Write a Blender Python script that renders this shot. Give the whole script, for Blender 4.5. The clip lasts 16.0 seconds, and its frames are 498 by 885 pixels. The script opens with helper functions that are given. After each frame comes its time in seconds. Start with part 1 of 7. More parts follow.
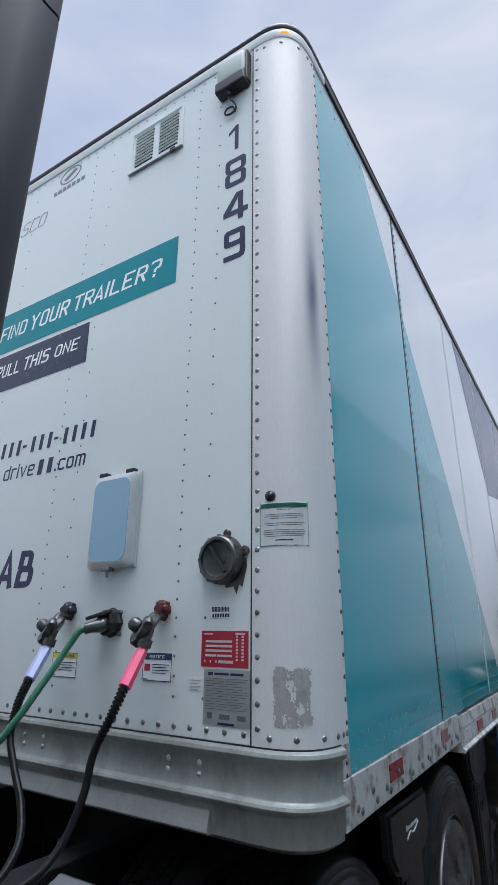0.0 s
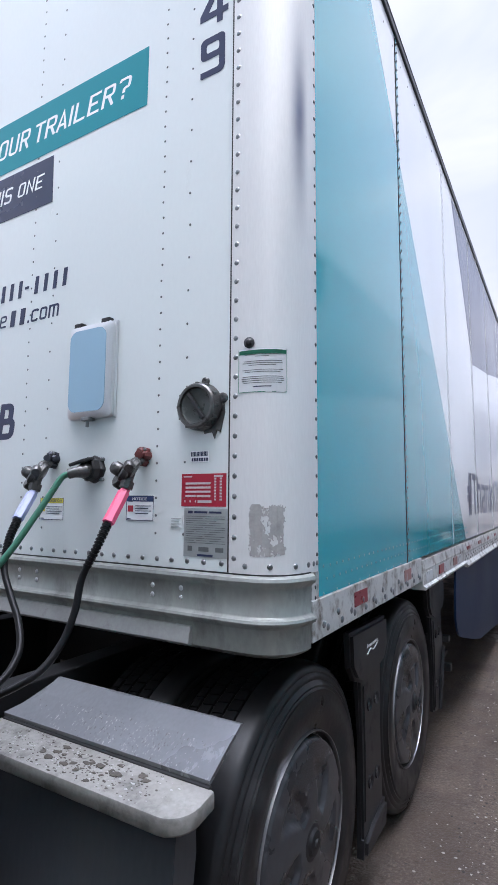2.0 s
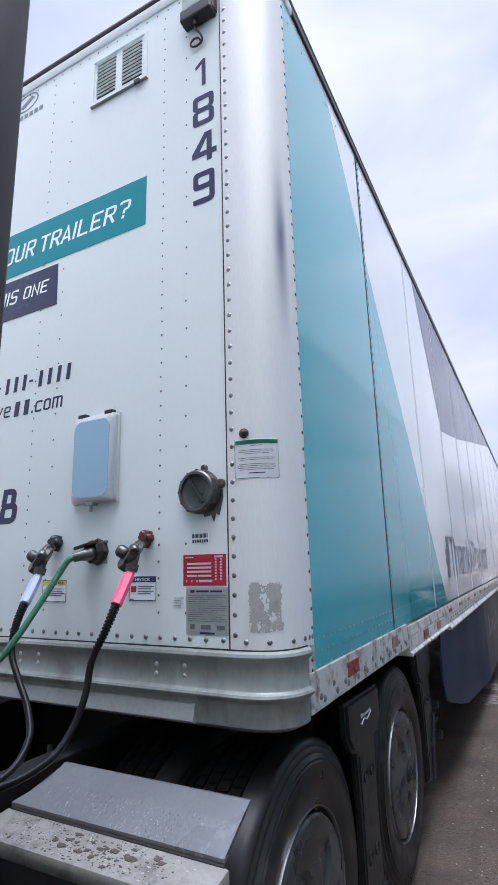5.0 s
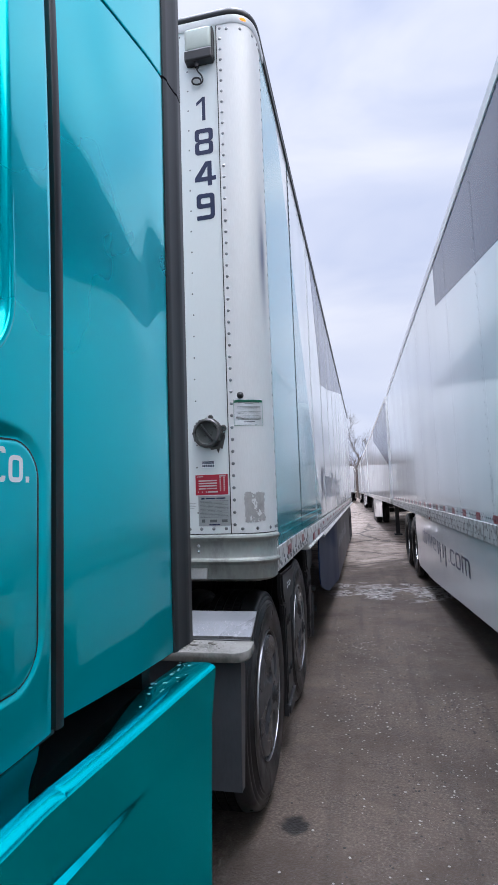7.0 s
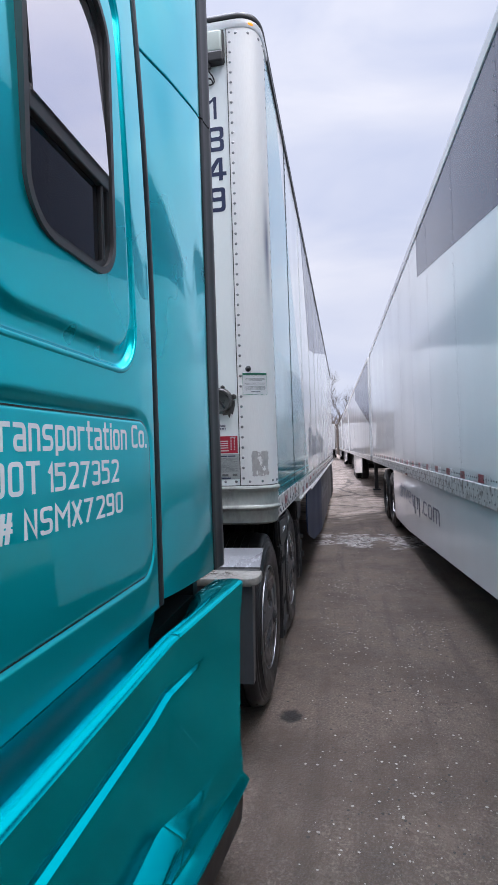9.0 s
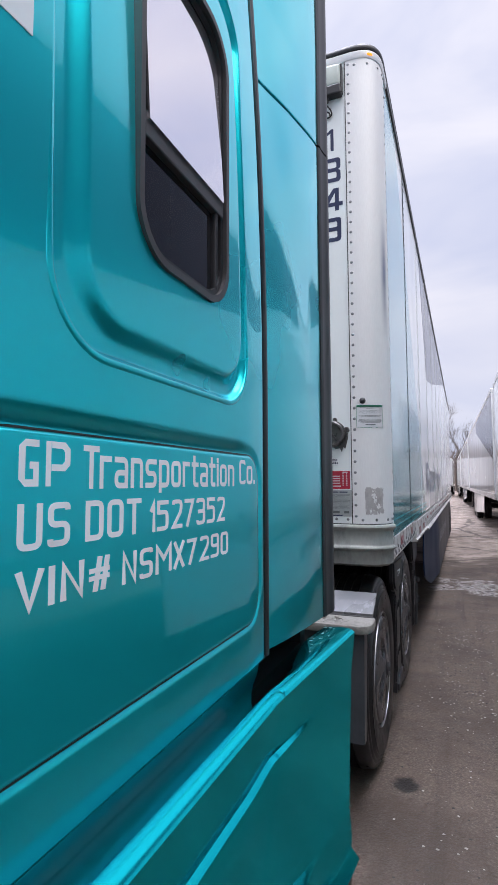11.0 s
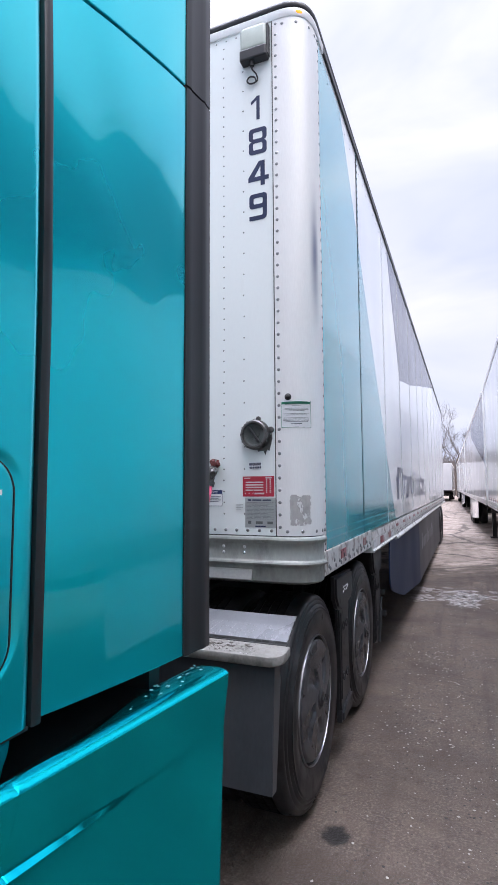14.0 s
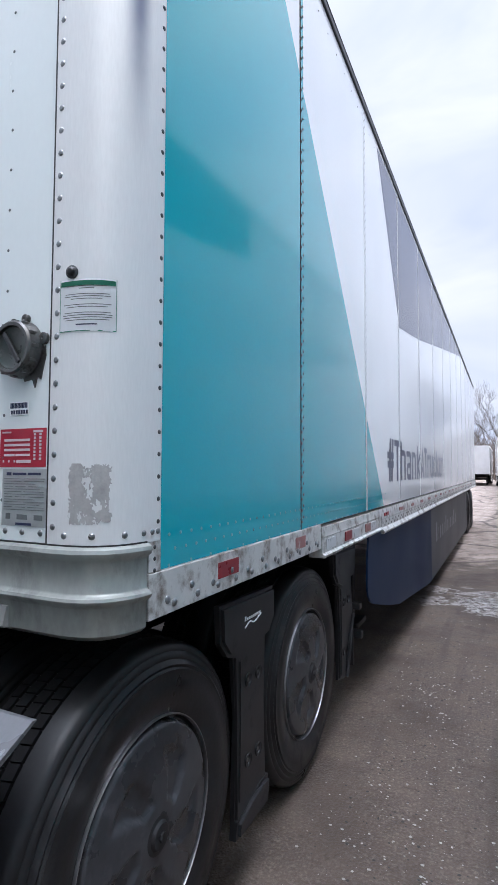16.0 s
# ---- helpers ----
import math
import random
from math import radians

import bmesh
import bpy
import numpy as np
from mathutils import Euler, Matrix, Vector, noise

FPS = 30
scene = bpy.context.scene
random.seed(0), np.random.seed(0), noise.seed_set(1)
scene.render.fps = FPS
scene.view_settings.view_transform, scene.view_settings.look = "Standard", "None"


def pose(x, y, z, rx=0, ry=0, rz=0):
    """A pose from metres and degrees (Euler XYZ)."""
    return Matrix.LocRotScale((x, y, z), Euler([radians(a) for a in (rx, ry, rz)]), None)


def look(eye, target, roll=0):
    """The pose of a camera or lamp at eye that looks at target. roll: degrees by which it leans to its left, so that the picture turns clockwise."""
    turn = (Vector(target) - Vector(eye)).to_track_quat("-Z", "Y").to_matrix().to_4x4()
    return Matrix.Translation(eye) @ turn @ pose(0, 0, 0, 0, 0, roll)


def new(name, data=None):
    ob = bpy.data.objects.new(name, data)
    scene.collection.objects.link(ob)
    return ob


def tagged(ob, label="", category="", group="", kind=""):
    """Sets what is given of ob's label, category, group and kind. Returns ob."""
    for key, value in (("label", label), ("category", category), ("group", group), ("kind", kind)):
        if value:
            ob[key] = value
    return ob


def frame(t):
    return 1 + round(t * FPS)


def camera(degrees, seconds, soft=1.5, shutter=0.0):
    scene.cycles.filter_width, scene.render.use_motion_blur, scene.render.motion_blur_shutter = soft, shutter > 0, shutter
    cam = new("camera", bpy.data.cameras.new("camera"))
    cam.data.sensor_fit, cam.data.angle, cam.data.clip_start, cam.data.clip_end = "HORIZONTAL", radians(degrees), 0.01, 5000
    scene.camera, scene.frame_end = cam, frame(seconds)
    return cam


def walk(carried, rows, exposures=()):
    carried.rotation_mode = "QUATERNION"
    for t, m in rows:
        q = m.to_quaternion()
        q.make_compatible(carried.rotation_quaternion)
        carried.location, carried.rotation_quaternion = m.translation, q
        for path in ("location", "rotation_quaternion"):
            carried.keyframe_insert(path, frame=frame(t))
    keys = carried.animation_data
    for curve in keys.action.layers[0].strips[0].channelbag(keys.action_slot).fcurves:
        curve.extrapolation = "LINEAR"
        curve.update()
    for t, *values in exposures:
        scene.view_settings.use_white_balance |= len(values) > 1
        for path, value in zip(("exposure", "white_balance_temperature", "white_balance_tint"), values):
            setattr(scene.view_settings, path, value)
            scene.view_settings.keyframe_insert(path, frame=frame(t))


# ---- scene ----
cam = camera(50.6, 16.0, soft=0.6)
PATH = [
    (0, (0.64, -1.339, 1.64), (-0.363, 0.259, 2.306), 0.3),
    (0.5, (0.64, -1.313, 1.596), (-0.385, 0.345, 2.041), 0.7),
    (1, (0.64, -1.294, 1.565), (-0.392, 0.392, 1.872), 0.9),
    (1.5, (0.637, -1.289, 1.557), (-0.381, 0.416, 1.791), 0.8),
    (2, (0.643, -1.295, 1.557), (-0.369, 0.417, 1.772), 0.4),
    (2.5, (0.658, -1.306, 1.564), (-0.347, 0.406, 1.806), -0.3),
    (3, (0.675, -1.284, 1.558), (-0.316, 0.425, 1.87), -0.9),
    (3.5, (0.663, -1.287, 1.57), (-0.313, 0.413, 1.968), -1.4),
    (4, (0.695, -1.323, 1.624), (-0.301, 0.347, 2.094), -1.3),
    (4.2, (0.694, -1.331, 1.624), (-0.295, 0.334, 2.122), -1.3),
    (6.3, (0.543, -1.983, 1.55), (-0.077, -0.101, 1.824), -1.4),
    (6.5, (0.511, -2.09, 1.549), (-0.051, -0.188, 1.803), -1.7),
    (7, (0.442, -2.471, 1.539), (0.025, -0.524, 1.729), -2.0),
    (7.5, (0.514, -2.751, 1.564), (0.134, -0.793, 1.708), -2.3),
    (8, (0.48, -2.884, 1.546), (0.056, -0.933, 1.653), -1.9),
    (8.2, (0.484, -2.879, 1.541), (0.03, -0.933, 1.635), -1.9),
    (10.3, (0.229, -3.129, 1.588), (0.088, -1.136, 1.534), -1.5),
    (10.5, (0.259, -3.09, 1.582), (-0.035, -1.111, 1.585), -1.1),
    (11, (0.368, -2.865, 1.571), (-0.379, -1.016, 1.723), -0.2),
    (11.5, (0.432, -2.795, 1.575), (-0.559, -1.062, 1.68), -0.3),
    (12, (0.506, -2.875, 1.53), (-0.484, -1.139, 1.468), -1.5),
    (12.5, (0.544, -3.008, 1.518), (-0.388, -1.245, 1.365), -1.7),
    (13, (0.561, -2.876, 1.536), (-0.303, -1.073, 1.476), -0.8),
    (13.5, (0.643, -2.639, 1.578), (-0.176, -0.816, 1.652), -0.5),
    (14, (0.651, -2.397, 1.578), (-0.102, -0.552, 1.749), -0.3),
    (14.5, (0.637, -2.077, 1.58), (-0.08, -0.23, 1.85), -0.4),
    (15, (0.782, -1.735, 1.661), (0.043, 0.099, 1.959), -0.6),
    (15.5, (0.727, -1.335, 1.584), (-0.029, 0.502, 1.813), -0.4),
    (16, (0.824, -0.953, 1.53), (-0.05, 0.843, 1.634), 0.2),
]
walk(cam, [(t, look(eye, target, roll)) for t, eye, target, roll in PATH],
     [(0.0, 0.23, 6160, 6), (0.5, 0.45, 6260, 7), (1.1, 0.66, 6310, 9), (2.2, 0.79, 6260, 12), (3.2, 0.75, 6260, 12), (4.2, 0.68, 6210, 11), (6.3, 0.61, 6210, 10), (8.2, 0.53, 6260, 10), (10.3, 0.55, 6560, 13), (11.2, 0.59, 6560, 13), (12.0, 0.95, 7660, 19), (13.0, 1.03, 7560, 18), (13.5, 0.93, 6710, 17), (14.0, 0.81, 6410, 14), (14.6, 0.66, 6260, 11), (15.3, 0.62, 6210, 9), (16.0, 0.77, 6210, 9)])

# ---- sky and daylight ----
world = bpy.data.worlds.new("overcast")
scene.world = world
world.use_nodes = True
wn, wl = world.node_tree.nodes, world.node_tree.links
wn.clear()
w_out = wn.new("ShaderNodeOutputWorld")
w_bg = wn.new("ShaderNodeBackground")
w_sky = wn.new("ShaderNodeTexSky")
w_sky.sky_type = "NISHITA"
w_sky.sun_disc = False
w_sky.sun_elevation, w_sky.sun_rotation = radians(59), radians(126)
w_tc = wn.new("ShaderNodeTexCoord")
w_map = wn.new("ShaderNodeMapping")
w_map.inputs["Scale"].default_value = (1.0, 1.0, 2.6)
w_noise = wn.new("ShaderNodeTexNoise")
w_noise.inputs["Scale"].default_value = 2.1
w_noise.inputs["Detail"].default_value = 5.0
w_noise.inputs["Roughness"].default_value = 0.5
w_noise.inputs["Distortion"].default_value = 0.5
w_ramp = wn.new("ShaderNodeValToRGB")
w_ramp.color_ramp.elements[0].position, w_ramp.color_ramp.elements[0].color = 0.36, (0.50, 0.55, 0.725, 1)
w_ramp.color_ramp.elements[1].position, w_ramp.color_ramp.elements[1].color = 0.66, (0.73, 0.74, 0.83, 1)
w_sep = wn.new("ShaderNodeSeparateXYZ")
w_up = wn.new("ShaderNodeMapRange")          # an overcast sky is brighter towards the zenith
w_up.inputs["From Min"].default_value, w_up.inputs["From Max"].default_value = 0.875, 1.0
w_up.inputs["To Min"].default_value, w_up.inputs["To Max"].default_value = 1.0, 15.5
w_up.interpolation_type = "SMOOTHSTEP"
w_mid = wn.new("ShaderNodeMapRange")         # and hazy darker low down
w_mid.inputs["From Min"].default_value, w_mid.inputs["From Max"].default_value = 0.22, 0.75
w_mid.inputs["To Min"].default_value, w_mid.inputs["To Max"].default_value = 1.0, 1.12
w_lift = wn.new("ShaderNodeMath")
w_lift.operation = "MULTIPLY"
w_mul = wn.new("ShaderNodeVectorMath")
w_mul.operation = "SCALE"
w_mix = wn.new("ShaderNodeMix")
w_mix.data_type = "RGBA"
w_mix.inputs["Factor"].default_value = 0.93
w_dim = wn.new("ShaderNodeVectorMath")
w_dim.operation = "SCALE"
w_dim.inputs["Scale"].default_value = 0.10
wl.new(w_tc.outputs["Generated"], w_map.inputs["Vector"])
wl.new(w_map.outputs["Vector"], w_noise.inputs["Vector"])
wl.new(w_noise.outputs["Fac"], w_ramp.inputs["Fac"])
wl.new(w_tc.outputs["Generated"], w_sep.inputs["Vector"])
wl.new(w_sep.outputs["Z"], w_up.inputs["Value"])
wl.new(w_ramp.outputs["Color"], w_mul.inputs[0])
wl.new(w_sep.outputs["Z"], w_mid.inputs["Value"])
wl.new(w_up.outputs["Result"], w_lift.inputs[0])
wl.new(w_mid.outputs["Result"], w_lift.inputs[1])
wl.new(w_lift.outputs[0], w_mul.inputs["Scale"])
wl.new(w_sky.outputs["Color"], w_dim.inputs[0])
wl.new(w_dim.outputs["Vector"], w_mix.inputs["A"])
wl.new(w_mul.outputs["Vector"], w_mix.inputs["B"])
wl.new(w_mix.outputs["Result"], w_bg.inputs["Color"])
w_bg.inputs["Strength"].default_value = 0.80
wl.new(w_bg.outputs["Background"], w_out.inputs["Surface"])

sun_data = bpy.data.lights.new("sun", "SUN")
sun_data.energy, sun_data.angle, sun_data.color = 1.50, radians(60), (1.0, 0.97, 0.93)
sun = new("sun", sun_data)
sun.matrix_world = look((11, -8, 23), (0, 0, 0))


# ---- materials ----
def material(name, color, rough=0.5, metal=0.0, var=0.12, scale=3.0, fine=70.0, bump=0.03, coat=0.0,
             dirt=None, dirt_amount=0.5, dirt_scale=5.0, spec=0.5, stretch=(1, 1, 1), rough_var=0.08, emit=0.0, trans=0.0):
    """A surface with a slow and a fine variation of its colour, relief and, where asked, stains of a second colour."""
    m = bpy.data.materials.new(name)
    m.use_nodes = True
    n, l = m.node_tree.nodes, m.node_tree.links
    b = n["Principled BSDF"]
    b.inputs["Metallic"].default_value = metal
    b.inputs["Coat Weight"].default_value = coat
    b.inputs["Coat Roughness"].default_value = 0.015
    b.inputs["Specular IOR Level"].default_value = spec
    b.inputs["Transmission Weight"].default_value = trans
    if emit:
        b.inputs["Emission Color"].default_value = (*color, 1)
        b.inputs["Emission Strength"].default_value = emit
    tc = n.new("ShaderNodeTexCoord")
    mp = n.new("ShaderNodeMapping")
    mp.inputs["Scale"].default_value = stretch
    l.new(tc.outputs["Object"], mp.inputs["Vector"])
    slow, quick = n.new("ShaderNodeTexNoise"), n.new("ShaderNodeTexNoise")
    for node, s, d in ((slow, scale, 4.0), (quick, fine, 3.0)):
        node.inputs["Scale"].default_value, node.inputs["Detail"].default_value = s, d
        l.new(mp.outputs["Vector"], node.inputs["Vector"])
    add = n.new("ShaderNodeMath")
    add.operation = "ADD"
    half = n.new("ShaderNodeMath")
    half.operation = "MULTIPLY"
    half.inputs[1].default_value = 0.45
    l.new(quick.outputs["Fac"], half.inputs[0])
    l.new(slow.outputs["Fac"], add.inputs[0])
    l.new(half.outputs[0], add.inputs[1])
    rng = n.new("ShaderNodeMapRange")
    rng.clamp = False
    rng.inputs["From Min"].default_value, rng.inputs["From Max"].default_value = 0.42, 1.02
    rng.inputs["To Min"].default_value, rng.inputs["To Max"].default_value = 1 - var, 1 + var
    l.new(add.outputs[0], rng.inputs["Value"])
    tint = n.new("ShaderNodeVectorMath")
    tint.operation = "SCALE"
    tint.inputs[0].default_value = color
    l.new(rng.outputs["Result"], tint.inputs["Scale"])
    color_out = tint.outputs["Vector"]
    rr = n.new("ShaderNodeMapRange")
    rr.inputs["From Min"].default_value, rr.inputs["From Max"].default_value = 0.12, 0.88
    rr.inputs["To Min"].default_value, rr.inputs["To Max"].default_value = max(0.0, rough - rough_var), min(1.0, rough + rough_var)
    l.new(slow.outputs["Fac"], rr.inputs["Value"])
    rough_out = rr.outputs["Result"]
    if dirt:
        st = n.new("ShaderNodeTexNoise")
        st.inputs["Scale"].default_value, st.inputs["Detail"].default_value, st.inputs["Roughness"].default_value = dirt_scale, 8.0, 0.65
        l.new(mp.outputs["Vector"], st.inputs["Vector"])
        sr = n.new("ShaderNodeMapRange")
        sr.inputs["From Min"].default_value, sr.inputs["From Max"].default_value = 0.70 - 0.35 * dirt_amount, 0.86 - 0.30 * dirt_amount
        l.new(st.outputs["Fac"], sr.inputs["Value"])
        mx = n.new("ShaderNodeMix")
        mx.data_type = "RGBA"
        l.new(sr.outputs["Result"], mx.inputs["Factor"])
        l.new(color_out, mx.inputs["A"])
        mx.inputs["B"].default_value = (*dirt, 1)
        color_out = mx.outputs["Result"]
        rm = n.new("ShaderNodeMix")
        l.new(sr.outputs["Result"], rm.inputs["Factor"])
        l.new(rough_out, rm.inputs["A"])
        rm.inputs["B"].default_value = 0.75
        rough_out = rm.outputs["Result"]
    l.new(color_out, b.inputs["Base Color"])
    l.new(rough_out, b.inputs["Roughness"])
    if bump:
        bp = n.new("ShaderNodeBump")
        bp.inputs["Strength"].default_value, bp.inputs["Distance"].default_value = bump, 0.01
        l.new(add.outputs[0], bp.inputs["Height"])
        l.new(bp.outputs["Normal"], b.inputs["Normal"])
    return m


def metallic_paint(name, color, metal, rough=0.32, ior=1.7, lacquer=(0.80, 0.97, 1.0)):
    """Teal flake under a clear lacquer, which mirrors more at a slant."""
    m = material(name, color, rough, metal, 0.03, 1.2, 900, 0.0, 0.0, rough_var=0.02)
    n, l = m.node_tree.nodes, m.node_tree.links
    n["Principled BSDF"].inputs["Specular Tint"].default_value = (0.05, 0.80, 0.88, 1)   # the flakes keep their colour at a slant
    candy = n.new("ShaderNodeBsdfGlossy")                # the lacquer mirrors sharply over the soft flake
    candy.inputs["Color"].default_value = (*lacquer, 1)
    candy.inputs["Roughness"].default_value = 0.03
    mix = n.new("ShaderNodeMixShader")
    slant = n.new("ShaderNodeFresnel")
    slant.inputs["IOR"].default_value = ior
    gain = n.new("ShaderNodeMath")
    gain.operation, gain.use_clamp = "MULTIPLY", True
    gain.inputs[1].default_value = 2.25
    l.new(slant.outputs["Fac"], gain.inputs[0])
    l.new(gain.outputs[0], mix.inputs[0])
    l.new(n["Principled BSDF"].outputs[0], mix.inputs[1])
    l.new(candy.outputs[0], mix.inputs[2])
    l.new(mix.outputs[0], n["Material Output"].inputs["Surface"])
    return m


TEAL = metallic_paint("teal_metallic_paint", (0.0, 0.68, 0.75), 0.74, 0.28, 1.33, (0.55, 0.94, 1.0))
TEAL_PLASTIC = metallic_paint("teal_painted_plastic", (0.0, 0.72, 0.80), 0.97, 0.18, 1.07, (0.10, 0.90, 1.0))      # little lacquer is left on the fairing
TEAL_VINYL = material("teal_vinyl", (0.001, 0.375, 0.45), 0.18, 0.0, 0.05, 1.5, 120, 0.006, 0.8, rough_var=0.02, spec=0.2)
WHITE_SIDE = material("white_panel_gloss", (0.83, 0.85, 0.86), 0.15, 0.0, 0.04, 1.3, 90, 0.010, 0.3, dirt=(0.5, 0.5, 0.48), dirt_amount=0.12, dirt_scale=2.0, stretch=(1, 1, 0.5), rough_var=0.03)
WHITE_FRONT = material("white_front_sheet", (0.775, 0.815, 0.805), 0.16, 0.0, 0.03, 0.8, 80, 0.006, 0.0, rough_var=0.02, spec=0.35, dirt=(0.66, 0.68, 0.66), dirt_amount=0.16, dirt_scale=4, stretch=(1, 1, 0.4))
TEAL_VINYL.node_tree.nodes["Principled BSDF"].inputs["Coat Roughness"].default_value = 0.07
BANNER_TEAL = material("teal_banner_vinyl", (0.012, 0.26, 0.31), 0.35, 0.0, 0.06, 1.5, 120, 0.006, 0.0, spec=0.3)
GREY_VINYL = material("grey_vinyl", (0.070, 0.080, 0.13), 0.18, 0.0, 0.06, 1.5, 90, 0.0, 0.0, spec=0.35)
NAVY_VINYL = material("navy_vinyl", (0.03, 0.04, 0.085), 0.25, 0.0, 0.08, 3, 90, 0.01)
NAVY_SKIRT = material("navy_skirt_plastic", (0.010, 0.024, 0.060), 0.45, 0.0, 0.06, 1.0, 60, 0.0, spec=0.10)
GREY_SKIRT = material("grey_skirt_plastic", (0.075, 0.078, 0.086), 0.45, 0.0, 0.12, 1.0, 60, 0.0, spec=0.15)
INK = material("charcoal_lettering", (0.018, 0.026, 0.075), 0.35, 0.0, 0.1, 8, 120, 0.01)
WHITE_INK = material("white_lettering", (0.95, 0.96, 0.97), 0.22, 0.0, 0.03, 8, 120, 0.01)
ALU = material("brushed_aluminium", (0.79, 0.785, 0.775), 0.46, 0.30, 0.08, 2.0, 200, 0.012, spec=0.25, stretch=(1, 1, 0.15), dirt=(0.60, 0.595, 0.58), dirt_amount=0.22, dirt_scale=3)
ALU_RAIL = material("white_worn_rail", (0.62, 0.62, 0.60), 0.4, 0.3, 0.12, 6, 90, 0.03, dirt=(0.19, 0.155, 0.13), dirt_amount=0.62, dirt_scale=13)
RIVET = material("rivet_steel", (0.26, 0.265, 0.27), 0.32, 0.9, 0.2, 20, 200, 0.0)
SEAM_RIVET = material("blackened_rivet", (0.022, 0.024, 0.025), 0.5, 0.2, 0.2, 20, 200, 0.0)
RIVET_DARK = material("rivet_dull", (0.06, 0.063, 0.066), 0.4, 0.7, 0.2, 20, 200, 0.0)
BOLSTER = material("galvanised_bolster", (0.35, 0.365, 0.34), 0.36, 0.45, 0.25, 5, 60, 0.05, dirt=(0.20, 0.208, 0.195), dirt_amount=0.50, dirt_scale=6, stretch=(1, 1, 0.5))
STEEL = material("bare_steel_plate", (0.16, 0.165, 0.174), 0.28, 0.40, 0.22, 3, 120, 0.04, dirt=(0.19, 0.192, 0.198), dirt_amount=0.40, dirt_scale=22, stretch=(1, 0.5, 1))
LEDGE = material("soiled_steel_ledge", (0.245, 0.235, 0.215), 0.42, 0.10, 0.35, 6, 90, 0.16, dirt=(0.10, 0.096, 0.09), dirt_amount=0.56, dirt_scale=9)
DARK_STEEL = material("dark_chassis_steel", (0.022, 0.022, 0.024), 0.55, 0.3, 0.3, 6, 80, 0.05)
TYRE = material("tyre_rubber", (0.0150, 0.0150, 0.0160), 0.38, 0.0, 0.5, 5, 60, 0.12, dirt=(0.052, 0.051, 0.052), dirt_amount=0.46, dirt_scale=6, rough_var=0.22, spec=0.32)
TREAD = material("worn_tread_rubber", (0.006, 0.006, 0.0065), 0.8, 0.0, 0.4, 5, 60, 0.1, spec=0.12)
WINDOW_RUBBER = material("window_rubber", (0.045, 0.042, 0.044), 0.42, 0.0, 0.15, 6, 90, 0.02)
HOSE = material("hose_rubber", (0.0052, 0.0052, 0.006), 0.42, 0.0, 0.3, 9, 120, 0.03, spec=0.25)
CLOD = material("dried_mud", (0.072, 0.062, 0.052), 0.85, 0.0, 0.4, 40, 160, 0.1)
RUBBER = material("grey_rubber", (0.0135, 0.0135, 0.0155), 0.5, 0.0, 0.15, 3, 80, 0.03, stretch=(1, 1, 0.3))
BLACK = material("black_plastic", (0.016, 0.016, 0.0175), 0.42, 0.0, 0.2, 8, 120, 0.04, dirt=(0.030, 0.029, 0.028), dirt_amount=0.3, dirt_scale=7)
FENDER = material("grey_plastic_fender", (0.052, 0.057, 0.064), 0.36, 0.0, 0.25, 4, 90, 0.04, dirt=(0.085, 0.088, 0.088), dirt_amount=0.35, dirt_scale=5, stretch=(1, 1, 0.3))
COVER = material("smoked_wheel_cover", (0.040, 0.042, 0.047), 0.28, 0.0, 0.5, 7, 40, 0.06, 0.12, dirt=(0.115, 0.118, 0.128), dirt_amount=0.36, dirt_scale=9, spec=0.36)
DULL_RING = material("dull_metal_ring", (0.34, 0.34, 0.35), 0.34, 0.85, 0.25, 9, 90, 0.02)
WHITE_DULL = material("dull_white_door", (0.58, 0.59, 0.60), 0.4, 0.0, 0.08, 2, 90, 0.01)
CHROME = material("chrome", (0.75, 0.75, 0.76), 0.12, 1.0, 0.05, 10, 100, 0.0)
RED_REFLECT = material("red_reflector", (0.23, 0.013, 0.022), 0.3, 0.0, 0.25, 30, 260, 0.02)
WHITE_REFLECT = material("white_reflector", (0.60, 0.61, 0.62), 0.3, 0.0, 0.1, 30, 260, 0.02)
PINK_INK = material("pinkish_white_print", (0.62, 0.52, 0.53), 0.4, 0.0, 0.08, 20, 160, 0.01)
GREY_INK = material("grey_print", (0.13, 0.14, 0.14), 0.4, 0.0, 0.1, 20, 160, 0.01)
RED_LABEL = material("red_label", (0.42, 0.015, 0.04), 0.4, 0.0, 0.1, 20, 160, 0.01)
PINK = material("pink_grip", (0.85, 0.10, 0.22), 0.4, 0.0, 0.08, 20, 160, 0.01)
LILAC = material("pale_blue_grip", (0.42, 0.46, 0.72), 0.4, 0.0, 0.08, 20, 160, 0.01)
GREEN_CABLE = material("green_cable", (0.06, 0.20, 0.13), 0.4, 0.0, 0.12, 14, 160, 0.02)
GREEN_INK = material("green_print", (0.04, 0.26, 0.16), 0.4)
BLUE_INK = material("dark_blue_print", (0.02, 0.04, 0.14), 0.4)
YELLOW_INK = material("yellow_print", (0.70, 0.62, 0.06), 0.4)
BADGE_GREY = material("thin_grey_print", (0.20, 0.21, 0.24), 0.4, 0.0, 0.1, 20, 160, 0.01)
SKIRT_PRINT = material("faded_pale_print", (0.19, 0.195, 0.21), 0.45, 0.0, 0.2, 5, 90, 0.01, spec=0.2)
PLATE = material("grey_data_plate", (0.44, 0.46, 0.455), 0.35, 0.4, 0.10, 12, 160, 0.01)
